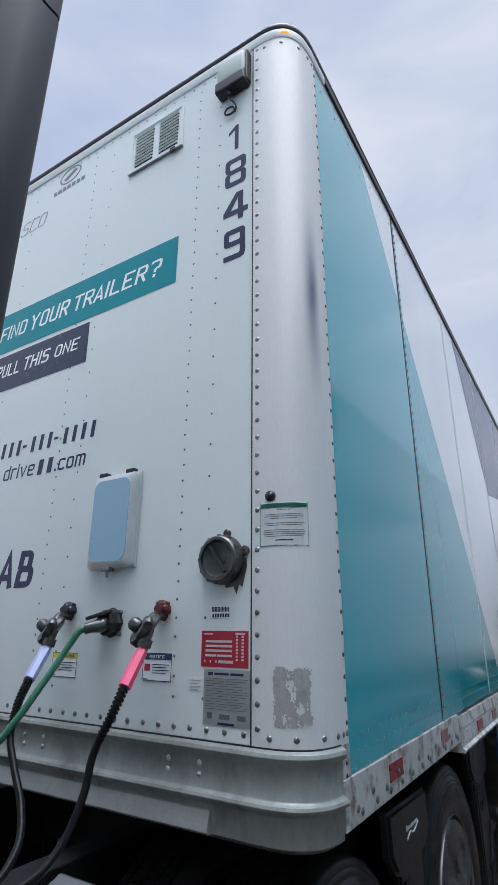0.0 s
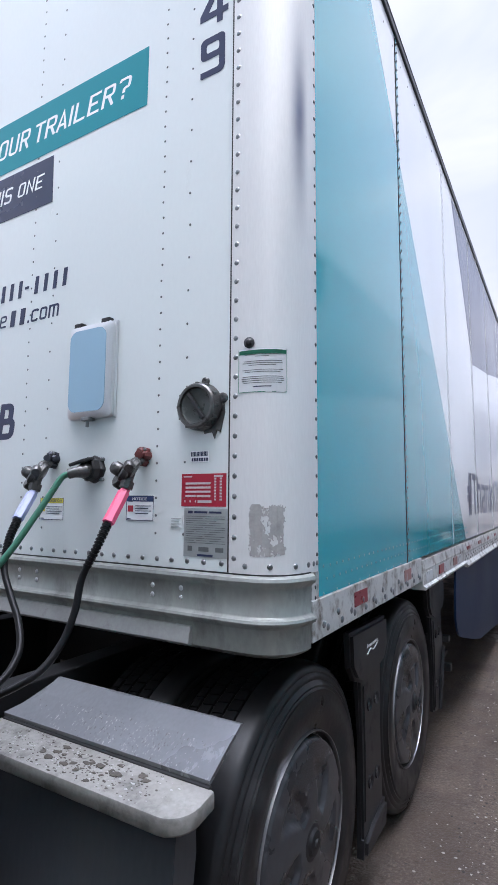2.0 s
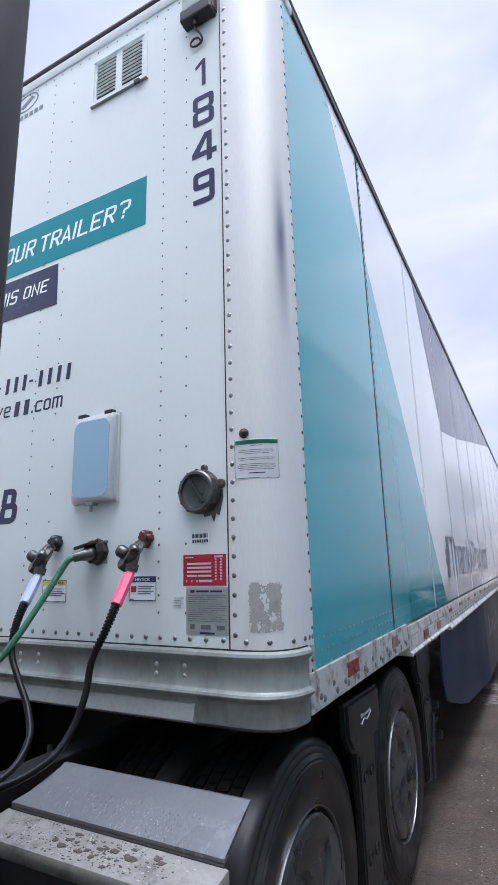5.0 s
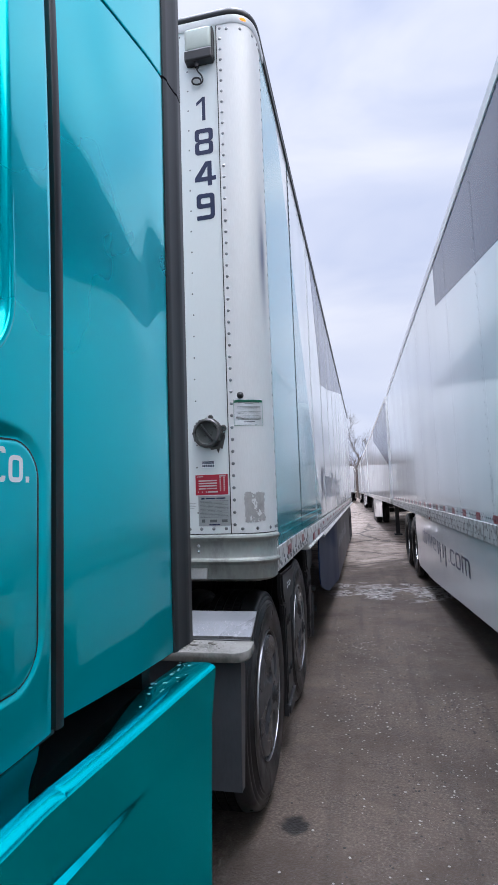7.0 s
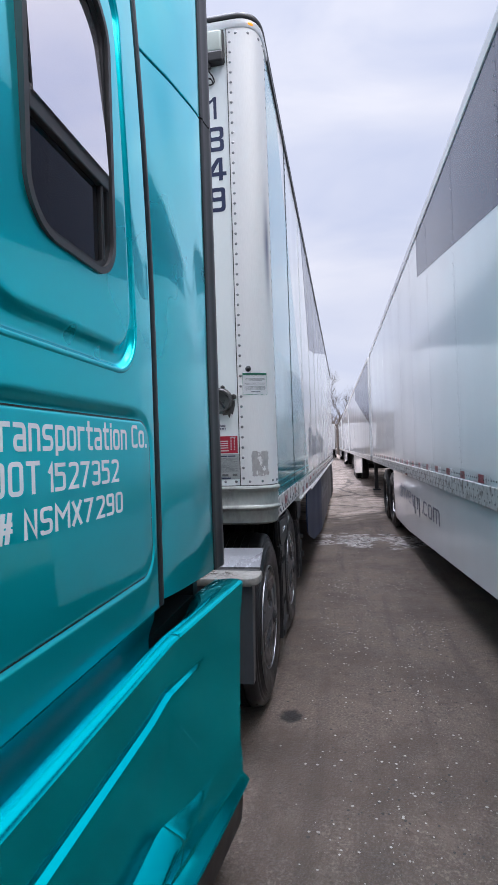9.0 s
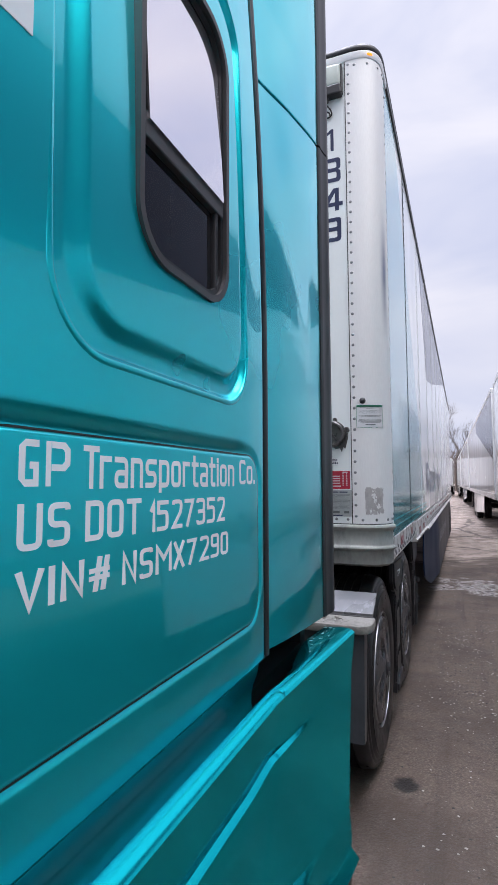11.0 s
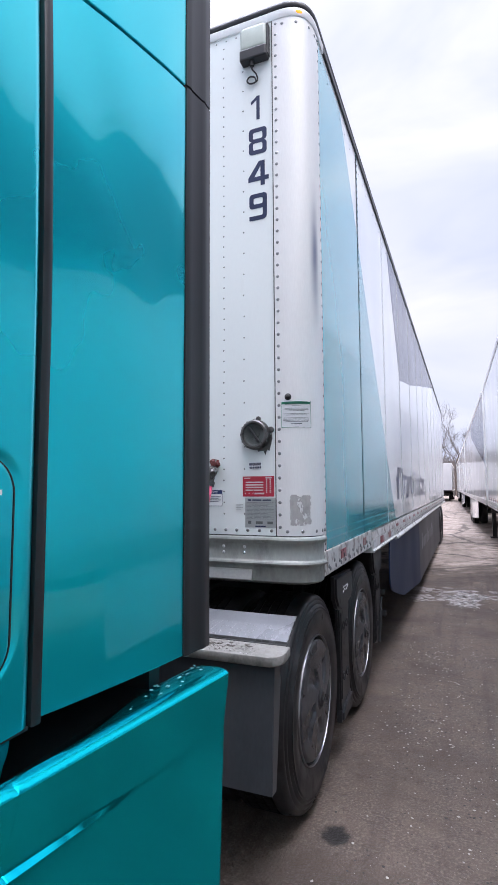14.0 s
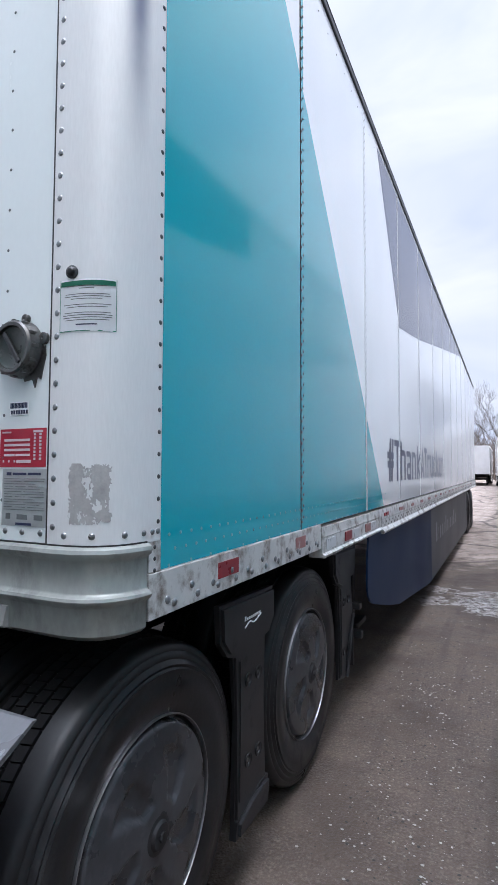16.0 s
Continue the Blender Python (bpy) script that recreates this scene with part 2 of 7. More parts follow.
CAST = material("cast_grey_fitting", (0.115, 0.113, 0.11), 0.34, 0.7, 0.3, 20, 160, 0.08, dirt=(0.03, 0.027, 0.024), dirt_amount=0.45, dirt_scale=34)
RUST_RED = material("red_painted_fitting", (0.13, 0.030, 0.028), 0.5, 0.1, 0.3, 25, 160, 0.08, dirt=(0.05, 0.03, 0.026), dirt_amount=0.5, dirt_scale=40)
BOX_SHEET = material("box_lid_blue", (0.36, 0.54, 0.67), 0.25, 0.25, 0.02, 2, 120, 0.0, rough_var=0.01)
BOX_FRAME = material("box_aluminium", (0.70, 0.71, 0.72), 0.3, 0.8, 0.08, 6, 160, 0.02)
PUTTY = material("grey_green_housing", (0.47, 0.52, 0.47), 0.5, 0.0, 0.08, 12, 120, 0.02)
AMBER = material("amber_lens", (1.0, 0.30, 0.03), 0.25, 0.0, 0.05, 20, 100, 0.0, emit=0.9)
GLASS_TOP = material("reflective_window_glass", (0.80, 0.77, 0.82), 0.03, 0.92, 0.03, 2, 60, 0.0, rough_var=0.01)
GLASS_DARK = material("tinted_window_glass", (0.012, 0.012, 0.015), 0.04, 0.0, 0.05, 2, 60, 0.0, 0.6, rough_var=0.02)
GHOST = material("scuffed_adhesive", (0.40, 0.385, 0.375), 0.6, 0.1, 0.25, 30, 160, 0.05)
BARK = material("bark", (0.10, 0.088, 0.08), 0.9, 0.0, 0.2, 3, 30, 0.1)
TWIGS = material("bare_twigs", (0.17, 0.138, 0.12), 0.9, 0.0, 0.2, 0.4, 6, 0.0)
STONE = material("pale_stone_chips", (0.38, 0.355, 0.325), 0.8, 0.0, 0.6, 9, 60, 0.05)
DARK_STONE = material("dark_stone_chips", (0.05, 0.045, 0.042), 0.8, 0.0, 0.4, 9, 60, 0.05)


def streaked_post():
    """The post's metal with one long, soft, dark bluish streak near its side edge."""
    m = material("streaked_aluminium", (0.76, 0.755, 0.745), 0.50, 0.16, 0.08, 2.0, 200, 0.012, spec=0.20, stretch=(1, 1, 0.15), dirt=(0.60, 0.595, 0.58), dirt_amount=0.22, dirt_scale=3)
    n, l = m.node_tree.nodes, m.node_tree.links
    b = n["Principled BSDF"]
    was = b.inputs["Base Color"].links[0].from_socket
    tc = n.new("ShaderNodeTexCoord")
    wob = n.new("ShaderNodeTexNoise")
    wob.inputs["Scale"].default_value, wob.inputs["Detail"].default_value = 2.5, 4.0
    l.new(tc.outputs["Object"], wob.inputs["Vector"])
    sep = n.new("ShaderNodeSeparateXYZ")
    l.new(tc.outputs["Object"], sep.inputs[0])
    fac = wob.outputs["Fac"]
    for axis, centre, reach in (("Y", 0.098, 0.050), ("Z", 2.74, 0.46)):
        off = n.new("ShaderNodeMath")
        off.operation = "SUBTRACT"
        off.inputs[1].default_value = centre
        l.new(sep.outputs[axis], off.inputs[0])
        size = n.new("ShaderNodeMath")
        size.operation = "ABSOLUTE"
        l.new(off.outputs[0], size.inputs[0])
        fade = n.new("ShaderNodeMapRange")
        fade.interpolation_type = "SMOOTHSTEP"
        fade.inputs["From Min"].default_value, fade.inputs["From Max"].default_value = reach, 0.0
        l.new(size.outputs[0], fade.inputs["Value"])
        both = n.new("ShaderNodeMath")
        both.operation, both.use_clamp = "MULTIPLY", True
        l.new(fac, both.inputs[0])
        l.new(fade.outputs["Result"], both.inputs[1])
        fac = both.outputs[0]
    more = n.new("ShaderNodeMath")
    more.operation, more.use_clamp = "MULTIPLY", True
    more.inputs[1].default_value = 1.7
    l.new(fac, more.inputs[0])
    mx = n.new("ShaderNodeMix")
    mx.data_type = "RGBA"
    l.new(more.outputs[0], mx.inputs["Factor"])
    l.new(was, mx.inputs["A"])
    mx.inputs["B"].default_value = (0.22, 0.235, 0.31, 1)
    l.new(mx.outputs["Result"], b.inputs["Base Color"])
    return m


POST_ALU = streaked_post()


def ground_material():
    """Worn asphalt, paler broken concrete further back, a wet sandy strip and one oil stain."""
    m = bpy.data.materials.new("worn_yard_surface")
    m.use_nodes = True
    n, l = m.node_tree.nodes, m.node_tree.links
    b = n["Principled BSDF"]
    tc = n.new("ShaderNodeTexCoord")
    sep = n.new("ShaderNodeSeparateXYZ")
    l.new(tc.outputs["Object"], sep.inputs[0])

    def noise_at(scale, detail=5.0, rough=0.6):
        k = n.new("ShaderNodeTexNoise")
        k.inputs["Scale"].default_value, k.inputs["Detail"].default_value, k.inputs["Roughness"].default_value = scale, detail, rough
        l.new(tc.outputs["Object"], k.inputs["Vector"])
        return k.outputs["Fac"]

    def calc(op, a, c):
        k = n.new("ShaderNodeMath")
        k.operation = op
        for i, v in enumerate((a, c)):
            if isinstance(v, (int, float)):
                k.inputs[i].default_value = v
            else:
                l.new(v, k.inputs[i])
        return k.outputs[0]

    def ramp(v, lo, hi, to_lo=0.0, to_hi=1.0):
        k = n.new("ShaderNodeMapRange")
        k.interpolation_type = "SMOOTHSTEP"
        for name, val in (("From Min", lo), ("From Max", hi), ("To Min", to_lo), ("To Max", to_hi)):
            k.inputs[name].default_value = val
        l.new(v, k.inputs["Value"])
        return k.outputs["Result"]

    def blend(f, a, c):
        k = n.new("ShaderNodeMix")
        k.data_type = "RGBA"
        l.new(f, k.inputs["Factor"])
        for slot, v in (("A", a), ("B", c)):
            if isinstance(v, tuple):
                k.inputs[slot].default_value = (*v, 1)
            else:
                l.new(v, k.inputs[slot])
        return k.outputs["Result"]

    big, mid, grit = noise_at(1.1), noise_at(5.0), noise_at(70.0, 3.0)
    lane = n.new("ShaderNodeMapping")
    lane.inputs["Scale"].default_value = (7.0, 0.35, 1.0)
    l.new(tc.outputs["Object"], lane.inputs["Vector"])
    streak = n.new("ShaderNodeTexNoise")
    streak.inputs["Scale"].default_value, streak.inputs["Detail"].default_value = 1.0, 5.0
    l.new(lane.outputs["Vector"], streak.inputs["Vector"])
    vor = n.new("ShaderNodeTexVoronoi")
    vor.inputs["Scale"].default_value = 85.0
    l.new(tc.outputs["Object"], vor.inputs["Vector"])
    asphalt = blend(ramp(mid, 0.3, 0.7), (0.090, 0.066, 0.050), (0.142, 0.107, 0.083))
    asphalt = blend(ramp(grit, 0.45, 0.72), asphalt, (0.190, 0.150, 0.121))
    pale_chip = calc("MULTIPLY", ramp(vor.outputs["Distance"], 0.20, 0.12), calc("MULTIPLY", ramp(noise_at(23.0, 2.0), 0.52, 0.62), ramp(noise_at(2.2, 3.0), 0.44, 0.58)))
    asphalt = blend(pale_chip, asphalt, (0.39, 0.365, 0.33))
    asphalt = blend(ramp(streak.outputs["Fac"], 0.5, 0.68, 0.0, 0.5), asphalt, (0.055, 0.043, 0.035))
    asphalt = blend(ramp(noise_at(18.0, 4.0), 0.56, 0.70, 0.0, 0.6), asphalt, (0.048, 0.037, 0.030))
    asphalt = blend(ramp(big, 0.42, 0.62, 0.0, 0.7), asphalt, (0.066, 0.049, 0.038))
    concrete = blend(ramp(noise_at(1.3), 0.35, 0.65), (0.52, 0.42, 0.35), (0.31, 0.245, 0.20))
    concrete = blend(ramp(grit, 0.35, 0.75, 0.0, 0.3), concrete, (0.22, 0.19, 0.165))
    slabs = n.new("ShaderNodeTexVoronoi")
    slabs.feature = "DISTANCE_TO_EDGE"
    slabs.inputs["Scale"].default_value = 0.55
    bent = n.new("ShaderNodeMixRGB")
    bent.inputs[0].default_value = 0.35
    wander = n.new("ShaderNodeTexNoise")
    wander.inputs["Scale"].default_value, wander.inputs["Detail"].default_value = 1.6, 5.0
    l.new(tc.outputs["Object"], wander.inputs["Vector"])
    l.new(tc.outputs["Object"], bent.inputs[1])
    l.new(wander.outputs["Color"], bent.inputs[2])
    l.new(bent.outputs[0], slabs.inputs["Vector"])
    concrete = blend(ramp(noise_at(3.4, 6.0), 0.46, 0.62, 0.0, 0.7), concrete, (0.17, 0.135, 0.11))
    concrete = blend(ramp(slabs.outputs["Distance"], 0.035, 0.008, 0.0, 0.8), concrete, (0.085, 0.068, 0.056))
    edge = calc("ADD", sep.outputs["Y"], calc("MULTIPLY", calc("SUBTRACT", noise_at(0.8), 0.5), 9.0))
    col = blend(ramp(edge, 8.2, 9.8), asphalt, concrete)
    # the wet strip that crosses the lane
    dy = calc("ABSOLUTE", calc("SUBTRACT", calc("ADD", sep.outputs["Y"], calc("MULTIPLY", sep.outputs["X"], 0.12)), 5.95), 0.0)
    strip = calc("SUBTRACT", ramp(dy, 1.05, 0.10), ramp(noise_at(2.6), 0.38, 0.66, 0.0, 1.1))
    strip = ramp(strip, 0.12, 0.42)
    side = ramp(calc("ABSOLUTE", calc("SUBTRACT", sep.outputs["X"], 0.8), 0.0), 1.1, 0.6)
    strip = calc("MULTIPLY", strip, side)
    col = blend(calc("MULTIPLY", strip, ramp(noise_at(13.0, 7.0, 0.7), 0.42, 0.58)), col, (0.42, 0.40, 0.375))
    # the oil stain
    sx, sy = calc("SUBTRACT", sep.outputs["X"], 0.045), calc("SUBTRACT", sep.outputs["Y"], 0.115)
    dist = calc("SQRT", calc("ADD", calc("MULTIPLY", sx, sx), calc("MULTIPLY", sy, sy)), 0.0)
    dist = calc("ADD", dist, calc("MULTIPLY", calc("SUBTRACT", noise_at(14.0), 0.5), 0.09))
    col = blend(ramp(dist, 0.085, 0.045), col, (0.018, 0.015, 0.013))
    l.new(col, b.inputs["Base Color"])
    wet = calc("MULTIPLY", strip, ramp(noise_at(3.3), 0.45, 0.56))
    rough = ramp(mid, 0.3, 0.7, 0.62, 0.85)
    rk = n.new("ShaderNodeMix")
    l.new(wet, rk.inputs["Factor"])
    l.new(rough, rk.inputs["A"])
    rk.inputs["B"].default_value = 0.12
    l.new(rk.outputs["Result"], b.inputs["Roughness"])
    b.inputs["Specular IOR Level"].default_value = 0.4
    bp = n.new("ShaderNodeBump")
    bp.inputs["Strength"].default_value, bp.inputs["Distance"].default_value = 0.9, 0.014
    l.new(calc("ADD", calc("MULTIPLY", grit, 0.6), calc("ADD", mid, calc("MULTIPLY", vor.outputs["Distance"], -0.4))), bp.inputs["Height"])
    l.new(bp.outputs["Normal"], b.inputs["Normal"])
    return m


YARD = ground_material()

# ---- building helpers ----
WORLD = {}                                    # where each thing and part stands


def thing(name, at, label, category, group="", turn=0.0):
    ob = new(name)
    ob.empty_display_size = 0.2
    ob.matrix_basis = pose(*at, 0, 0, turn)
    WORLD[ob] = ob.matrix_basis.copy()
    return tagged(ob, label, category, group)


def adopt(ob, parent, place=None):
    """Hang ob under parent, with its mesh in the coordinates of place (the world where none is given)."""
    place = place or Matrix()
    if parent is not None:
        ob.parent = parent
        ob.matrix_parent_inverse = WORLD[parent].inverted()
    ob.matrix_basis = place
    WORLD[ob] = place.copy()
    return ob


def mesh_from(bm, name, mat, smooth=False, angle=40):
    bmesh.ops.recalc_face_normals(bm, faces=bm.faces[:])
    me = bpy.data.meshes.new(name)
    if smooth:
        for f in bm.faces:
            f.smooth = True
        for e in bm.edges:
            if len(e.link_faces) == 2 and e.calc_face_angle(0) > radians(angle):
                e.smooth = False
    bm.to_mesh(me)
    bm.free()
    me.materials.append(mat)
    return me


def part(name, bm, mat, parent, label="", smooth=False, place=None, kind="", angle=40):
    me = bm if isinstance(bm, bpy.types.Mesh) else mesh_from(bm, name, mat, smooth, angle)
    ob = adopt(new(name, me), parent, place)
    return tagged(ob, label, kind=kind)


def lone(name, bm, mat, label, category, smooth=False, place=None, group="", kind=""):
    me = bm if isinstance(bm, bpy.types.Mesh) else mesh_from(bm, name, mat, smooth)
    ob = adopt(new(name, me), None, place)
    return tagged(ob, label, category, group, kind)


def block(x0, x1, y0, y1, z0, z1, bevel=0.0, segs=2, bm=None):
    bm = bm or bmesh.new()
    made = bmesh.ops.create_cube(bm, size=1.0)["verts"]
    bmesh.ops.transform(bm, verts=made, matrix=Matrix.LocRotScale(((x0 + x1) / 2, (y0 + y1) / 2, (z0 + z1) / 2), None, (abs(x1 - x0), abs(y1 - y0), abs(z1 - z0))))
    if bevel:
        edges = list({e for v in made for e in v.link_edges})
        bmesh.ops.bevel(bm, geom=edges, offset=bevel, segments=segs, affect="EDGES", profile=0.5)
    return bm


def prism(points, depth, m, bm=None, bevel=0.0):
    """A polygon in the local xy plane, given depth along local z, moved by m."""
    bm = bm or bmesh.new()
    low = [bm.verts.new(m @ Vector((x, y, 0))) for x, y in points]
    high = [bm.verts.new(m @ Vector((x, y, depth))) for x, y in points]
    faces = [bm.faces.new(low[::-1]), bm.faces.new(high)]
    k = len(points)
    for i in range(k):
        faces.append(bm.faces.new((low[i], low[(i + 1) % k], high[(i + 1) % k], high[i])))
    if bevel:
        bmesh.ops.bevel(bm, geom=list(faces[1].edges), offset=bevel, segments=2, affect="EDGES")
    return bm


def rounded(w, h, r, segs=6):
    """Outline of a rounded rectangle about the origin."""
    out = []
    for cx, cy, a0 in ((w / 2 - r, h / 2 - r, 0), (-w / 2 + r, h / 2 - r, 90), (-w / 2 + r, -h / 2 + r, 180), (w / 2 - r, -h / 2 + r, 270)):
        for i in range(segs + 1):
            a = radians(a0 + 90 * i / segs)
            out.append((cx + r * math.cos(a), cy + r * math.sin(a)))
    return out


def ring(outer, inner, depth, m, bm=None):
    """A flat frame between two outlines with the same number of points."""
    bm = bm or bmesh.new()
    rows = [[bm.verts.new(m @ Vector((x, y, z))) for x, y in pts] for pts, z in ((outer, 0), (outer, depth), (inner, depth), (inner, 0))]
    k = len(outer)
    for a in range(4):
        p, q = rows[a], rows[(a + 1) % 4]
        for i in range(k):
            bm.faces.new((p[i], p[(i + 1) % k], q[(i + 1) % k], q[i]))
    return bm


def lathe(profile, segs=32, bm=None, m=None):
    """Turn (along, radius) pairs round the local x axis."""
    bm = bm or bmesh.new()
    m = m or Matrix()
    rows = []
    for x, r in profile:
        if r < 1e-5:
            rows.append([bm.verts.new(m @ Vector((x, 0, 0)))])
        else:
            rows.append([bm.verts.new(m @ Vector((x, r * math.cos(2 * math.pi * i / segs), r * math.sin(2 * math.pi * i / segs)))) for i in range(segs)])
    for p, q in zip(rows, rows[1:]):
        if len(p) == 1 and len(q) == 1:
            continue
        for i in range(segs):
            j = (i + 1) % segs
            if len(p) == 1:
                bm.faces.new((p[0], q[j], q[i]))
            elif len(q) == 1:
                bm.faces.new((p[i], p[j], q[0]))
            else:
                bm.faces.new((p[i], p[j], q[j], q[i]))
    return bm


def curve_points(pts, steps=8):
    """A smooth line through the points."""
    v = [Vector(p) for p in pts]
    v = [2 * v[0] - v[1]] + v + [2 * v[-1] - v[-2]]
    out = []
    for i in range(1, len(v) - 2):
        for s in range(steps):
            t = s / steps
            a, b, c, d = v[i - 1], v[i], v[i + 1], v[i + 2]
            out.append(0.5 * (2 * b + (c - a) * t + (2 * a - 5 * b + 4 * c - d) * t * t + (3 * b - a - 3 * c + d) * t ** 3))
    return out + [v[-2]]


def tube(line, radius, segs=10, bm=None, caps=True):
    """Sweep a circle along a line; radius is a number or a function of the way from 0 to 1."""
    bm = bm or bmesh.new()
    line = [Vector(p) for p in line]
    rows = []
    side = Vector((0.31, 0.17, 0.93))
    for i, p in enumerate(line):
        d = (line[min(i + 1, len(line) - 1)] - line[max(i - 1, 0)]).normalized()
        u = d.cross(side)
        if u.length < 0.05:
            u = d.cross(Vector((1, 0, 0)))
        u.normalize()
        w = d.cross(u)
        r = radius(i / (len(line) - 1)) if callable(radius) else radius
        rows.append([bm.verts.new(p + r * (math.cos(2 * math.pi * k / segs) * u + math.sin(2 * math.pi * k / segs) * w)) for k in range(segs)])
    for p, q in zip(rows, rows[1:]):
        for k in range(segs):
            bm.faces.new((p[k], p[(k + 1) % segs], q[(k + 1) % segs], q[k]))
    if caps:
        bm.faces.new(rows[0][::-1])
        bm.faces.new(rows[-1])
    return bm


def studs(places, radius, height=0.45, segs=8):
    """Round-headed rivets, (place, normal) each, as one mesh."""
    verts, faces = [], []
    for p, nrm in places:
        p, nrm = Vector(p), Vector(nrm).normalized()
        u = nrm.orthogonal().normalized()
        w = nrm.cross(u)
        base = len(verts)
        for r, h in ((1.0, 0.0), (0.86, 0.55), (0.5, 0.92)):
            for k in range(segs):
                a = 2 * math.pi * k / segs
                verts.append(p + radius * (r * (math.cos(a) * u + math.sin(a) * w) + h * 2 * height * nrm * 0.5))
        verts.append(p + nrm * radius * height)
        for row in range(2):
            for k in range(segs):
                a, b = base + row * segs + k, base + row * segs + (k + 1) % segs
                faces.append((a, b, b + segs, a + segs))
        for k in range(segs):
            faces.append((base + 2 * segs + k, base + 2 * segs + (k + 1) % segs, base + 3 * segs))
    me = bpy.data.meshes.new("rivets")
    me.from_pydata([tuple(v) for v in verts], [], faces)
    me.polygons.foreach_set("use_smooth", [True] * len(faces))
    me.update()
    return me


def rivet_part(places, radius, mat, parent, name="rivets", label=""):
    me = studs(places, radius)
    me.materials.append(mat)
    return part(name, me, mat, parent, label, kind="stuff")


# A squared signwriter's face: the pen's way through each letter on a grid of eighths (column, row; "a" lies below the line), "!" where it turns sharply.
LETTERS = {
    "T": "08 48/28 20", "r": "00 06! 36", "a": "06 46 40/43 03 00 40", "n": "00 06! 46 40", "s": "46 06 03 43 40 00", "p": "0a 06/06 46 40 00",
    "o": "00 06 46 40 00", "t": "18 10 30/06 36", "i": "00 06/07 08", "C": "47 48 08 00 40 41", "c": "45 46 06 00 40 41", ".": "00 01", "U": "08 00 40 48",
    "S": "47 48 08 04 44 40 00 01", "D": "00! 08! 48 40 00!", "O": "00 08 48 40 00", "R": "00 08! 28/28 48 44 04/24 40", "B": "04 00! 40 44 04/04 08! 38 34",
    "A": "00 28! 40/12 32", "Y": "08 24! 48/24 20", "I": "00 08", "L": "08 00! 40", "E": "48 08! 00! 40/04 34", "F": "48 08! 00/04 34", "P": "00 08! 28/28 48 44 04",
    "H": "00 08/40 48/04 44", "N": "00 08! 40! 48", "M": "00 08! 34! 68! 60", "V": "08 20! 48", "X": "08 40/48 00", "h": "00 08/06 46 40", "k": "00 08/46 03! 40",
    "u": "06 00 40/46 40", "e": "40 00 06 26/26 46 43 03", "d": "48 40/40 00 06 46", "v": "06 20! 46", "m": "00 06! 66 60/36 30", "#": "10 28/30 48/03 43/05 45",
    "1": "06 18! 10", "5": "48 08! 05! 45 40 00", "2": "07 08 48 45 00! 40", "7": "08 48! 10", "3": "07 08 48 44 14/44 40 00 01", "9": "28 48 40 00/44 04 08 28", "0": "00 08 48 40 00",
    "?": "07 08 48 44 24 22/21 20",
}
GLYPHS = {}


def rounded_way(tokens, radius):
    """The corner points of one pen stroke, its turns rounded."""
    pts = [(Vector((int(k[0]) / 8, (-2 if k[1] == "a" else int(k[1])) / 8)), k.endswith("!")) for k in tokens]
    closed = pts[0][0] == pts[-1][0]
    if closed:
        pts = pts[:-1]
    out = []
    for i, (p, sharp) in enumerate(pts):
        if sharp or (not closed and i in (0, len(pts) - 1)):
            out.append(p)
            continue
        u, v = pts[i - 1][0] - p, pts[(i + 1) % len(pts)][0] - p
        r = min(radius, 0.48 * u.length, 0.48 * v.length)
        u, v = p + u.normalized() * r, p + v.normalized() * r
        out += [(1 - t) ** 2 * u + 2 * t * (1 - t) * p + t * t * v for t in (0.0, 0.2, 0.4, 0.6, 0.8, 1.0)]
    return out, closed


def glyph(ch, bold):
    """One letter as (corner points, faces, left, right)."""
    if (ch, bold) not in GLYPHS:
        half = 0.056 + bold
        co, faces = [], []
        for layer, way in enumerate(LETTERS[ch].split("/")):
            line, closed = rounded_way(way.split(), 0.17)
            k, base = len(line), len(co)
            for i, p in enumerate(line):
                before = line[i - 1] if closed or i else None
                after = line[(i + 1) % k] if closed or i < k - 1 else None
                d0 = (p - before).normalized() if before is not None else (after - p).normalized()
                d1 = (after - p).normalized() if after is not None else d0
                m = Vector((-d0.y - d1.y, d0.x + d1.x)).normalized()
                m *= min(half / max(0.05, m.dot(Vector((-d1.y, d1.x)))), 2.2 * half)
                end = Vector((0.0, 0.0))
                if before is None or after is None:             # a stroke that ends on the line or at its top is cut level with the rest
                    end = (d0 if after is None else -d0) * (half if p.y in (0.0, 1.0, 0.75) or abs(d0.x) > 0.9 else 0.0)
                for side in (1, -1):
                    q = p + m * side + end
                    co += [(q.x, q.y, 0.0), (q.x, q.y, 1.0 + 0.15 * layer)]
            for i in range(k if closed else k - 1):
                a, b = base + 4 * i, base + 4 * ((i + 1) % k)
                faces += [(a + 1, a + 3, b + 3, b + 1), (a, a + 1, b + 1, b), (a + 3, a + 2, b + 2, b + 3)]
            if not closed:
                e = base + 4 * (k - 1)
                faces += [(base, base + 2, base + 3, base + 1), (e + 2, e, e + 1, e + 3)]
        co = np.array(co, "d")
        GLYPHS[ch, bold] = co, faces, co[:, 0].min(), co[:, 0].max()
    return GLYPHS[ch, bold]


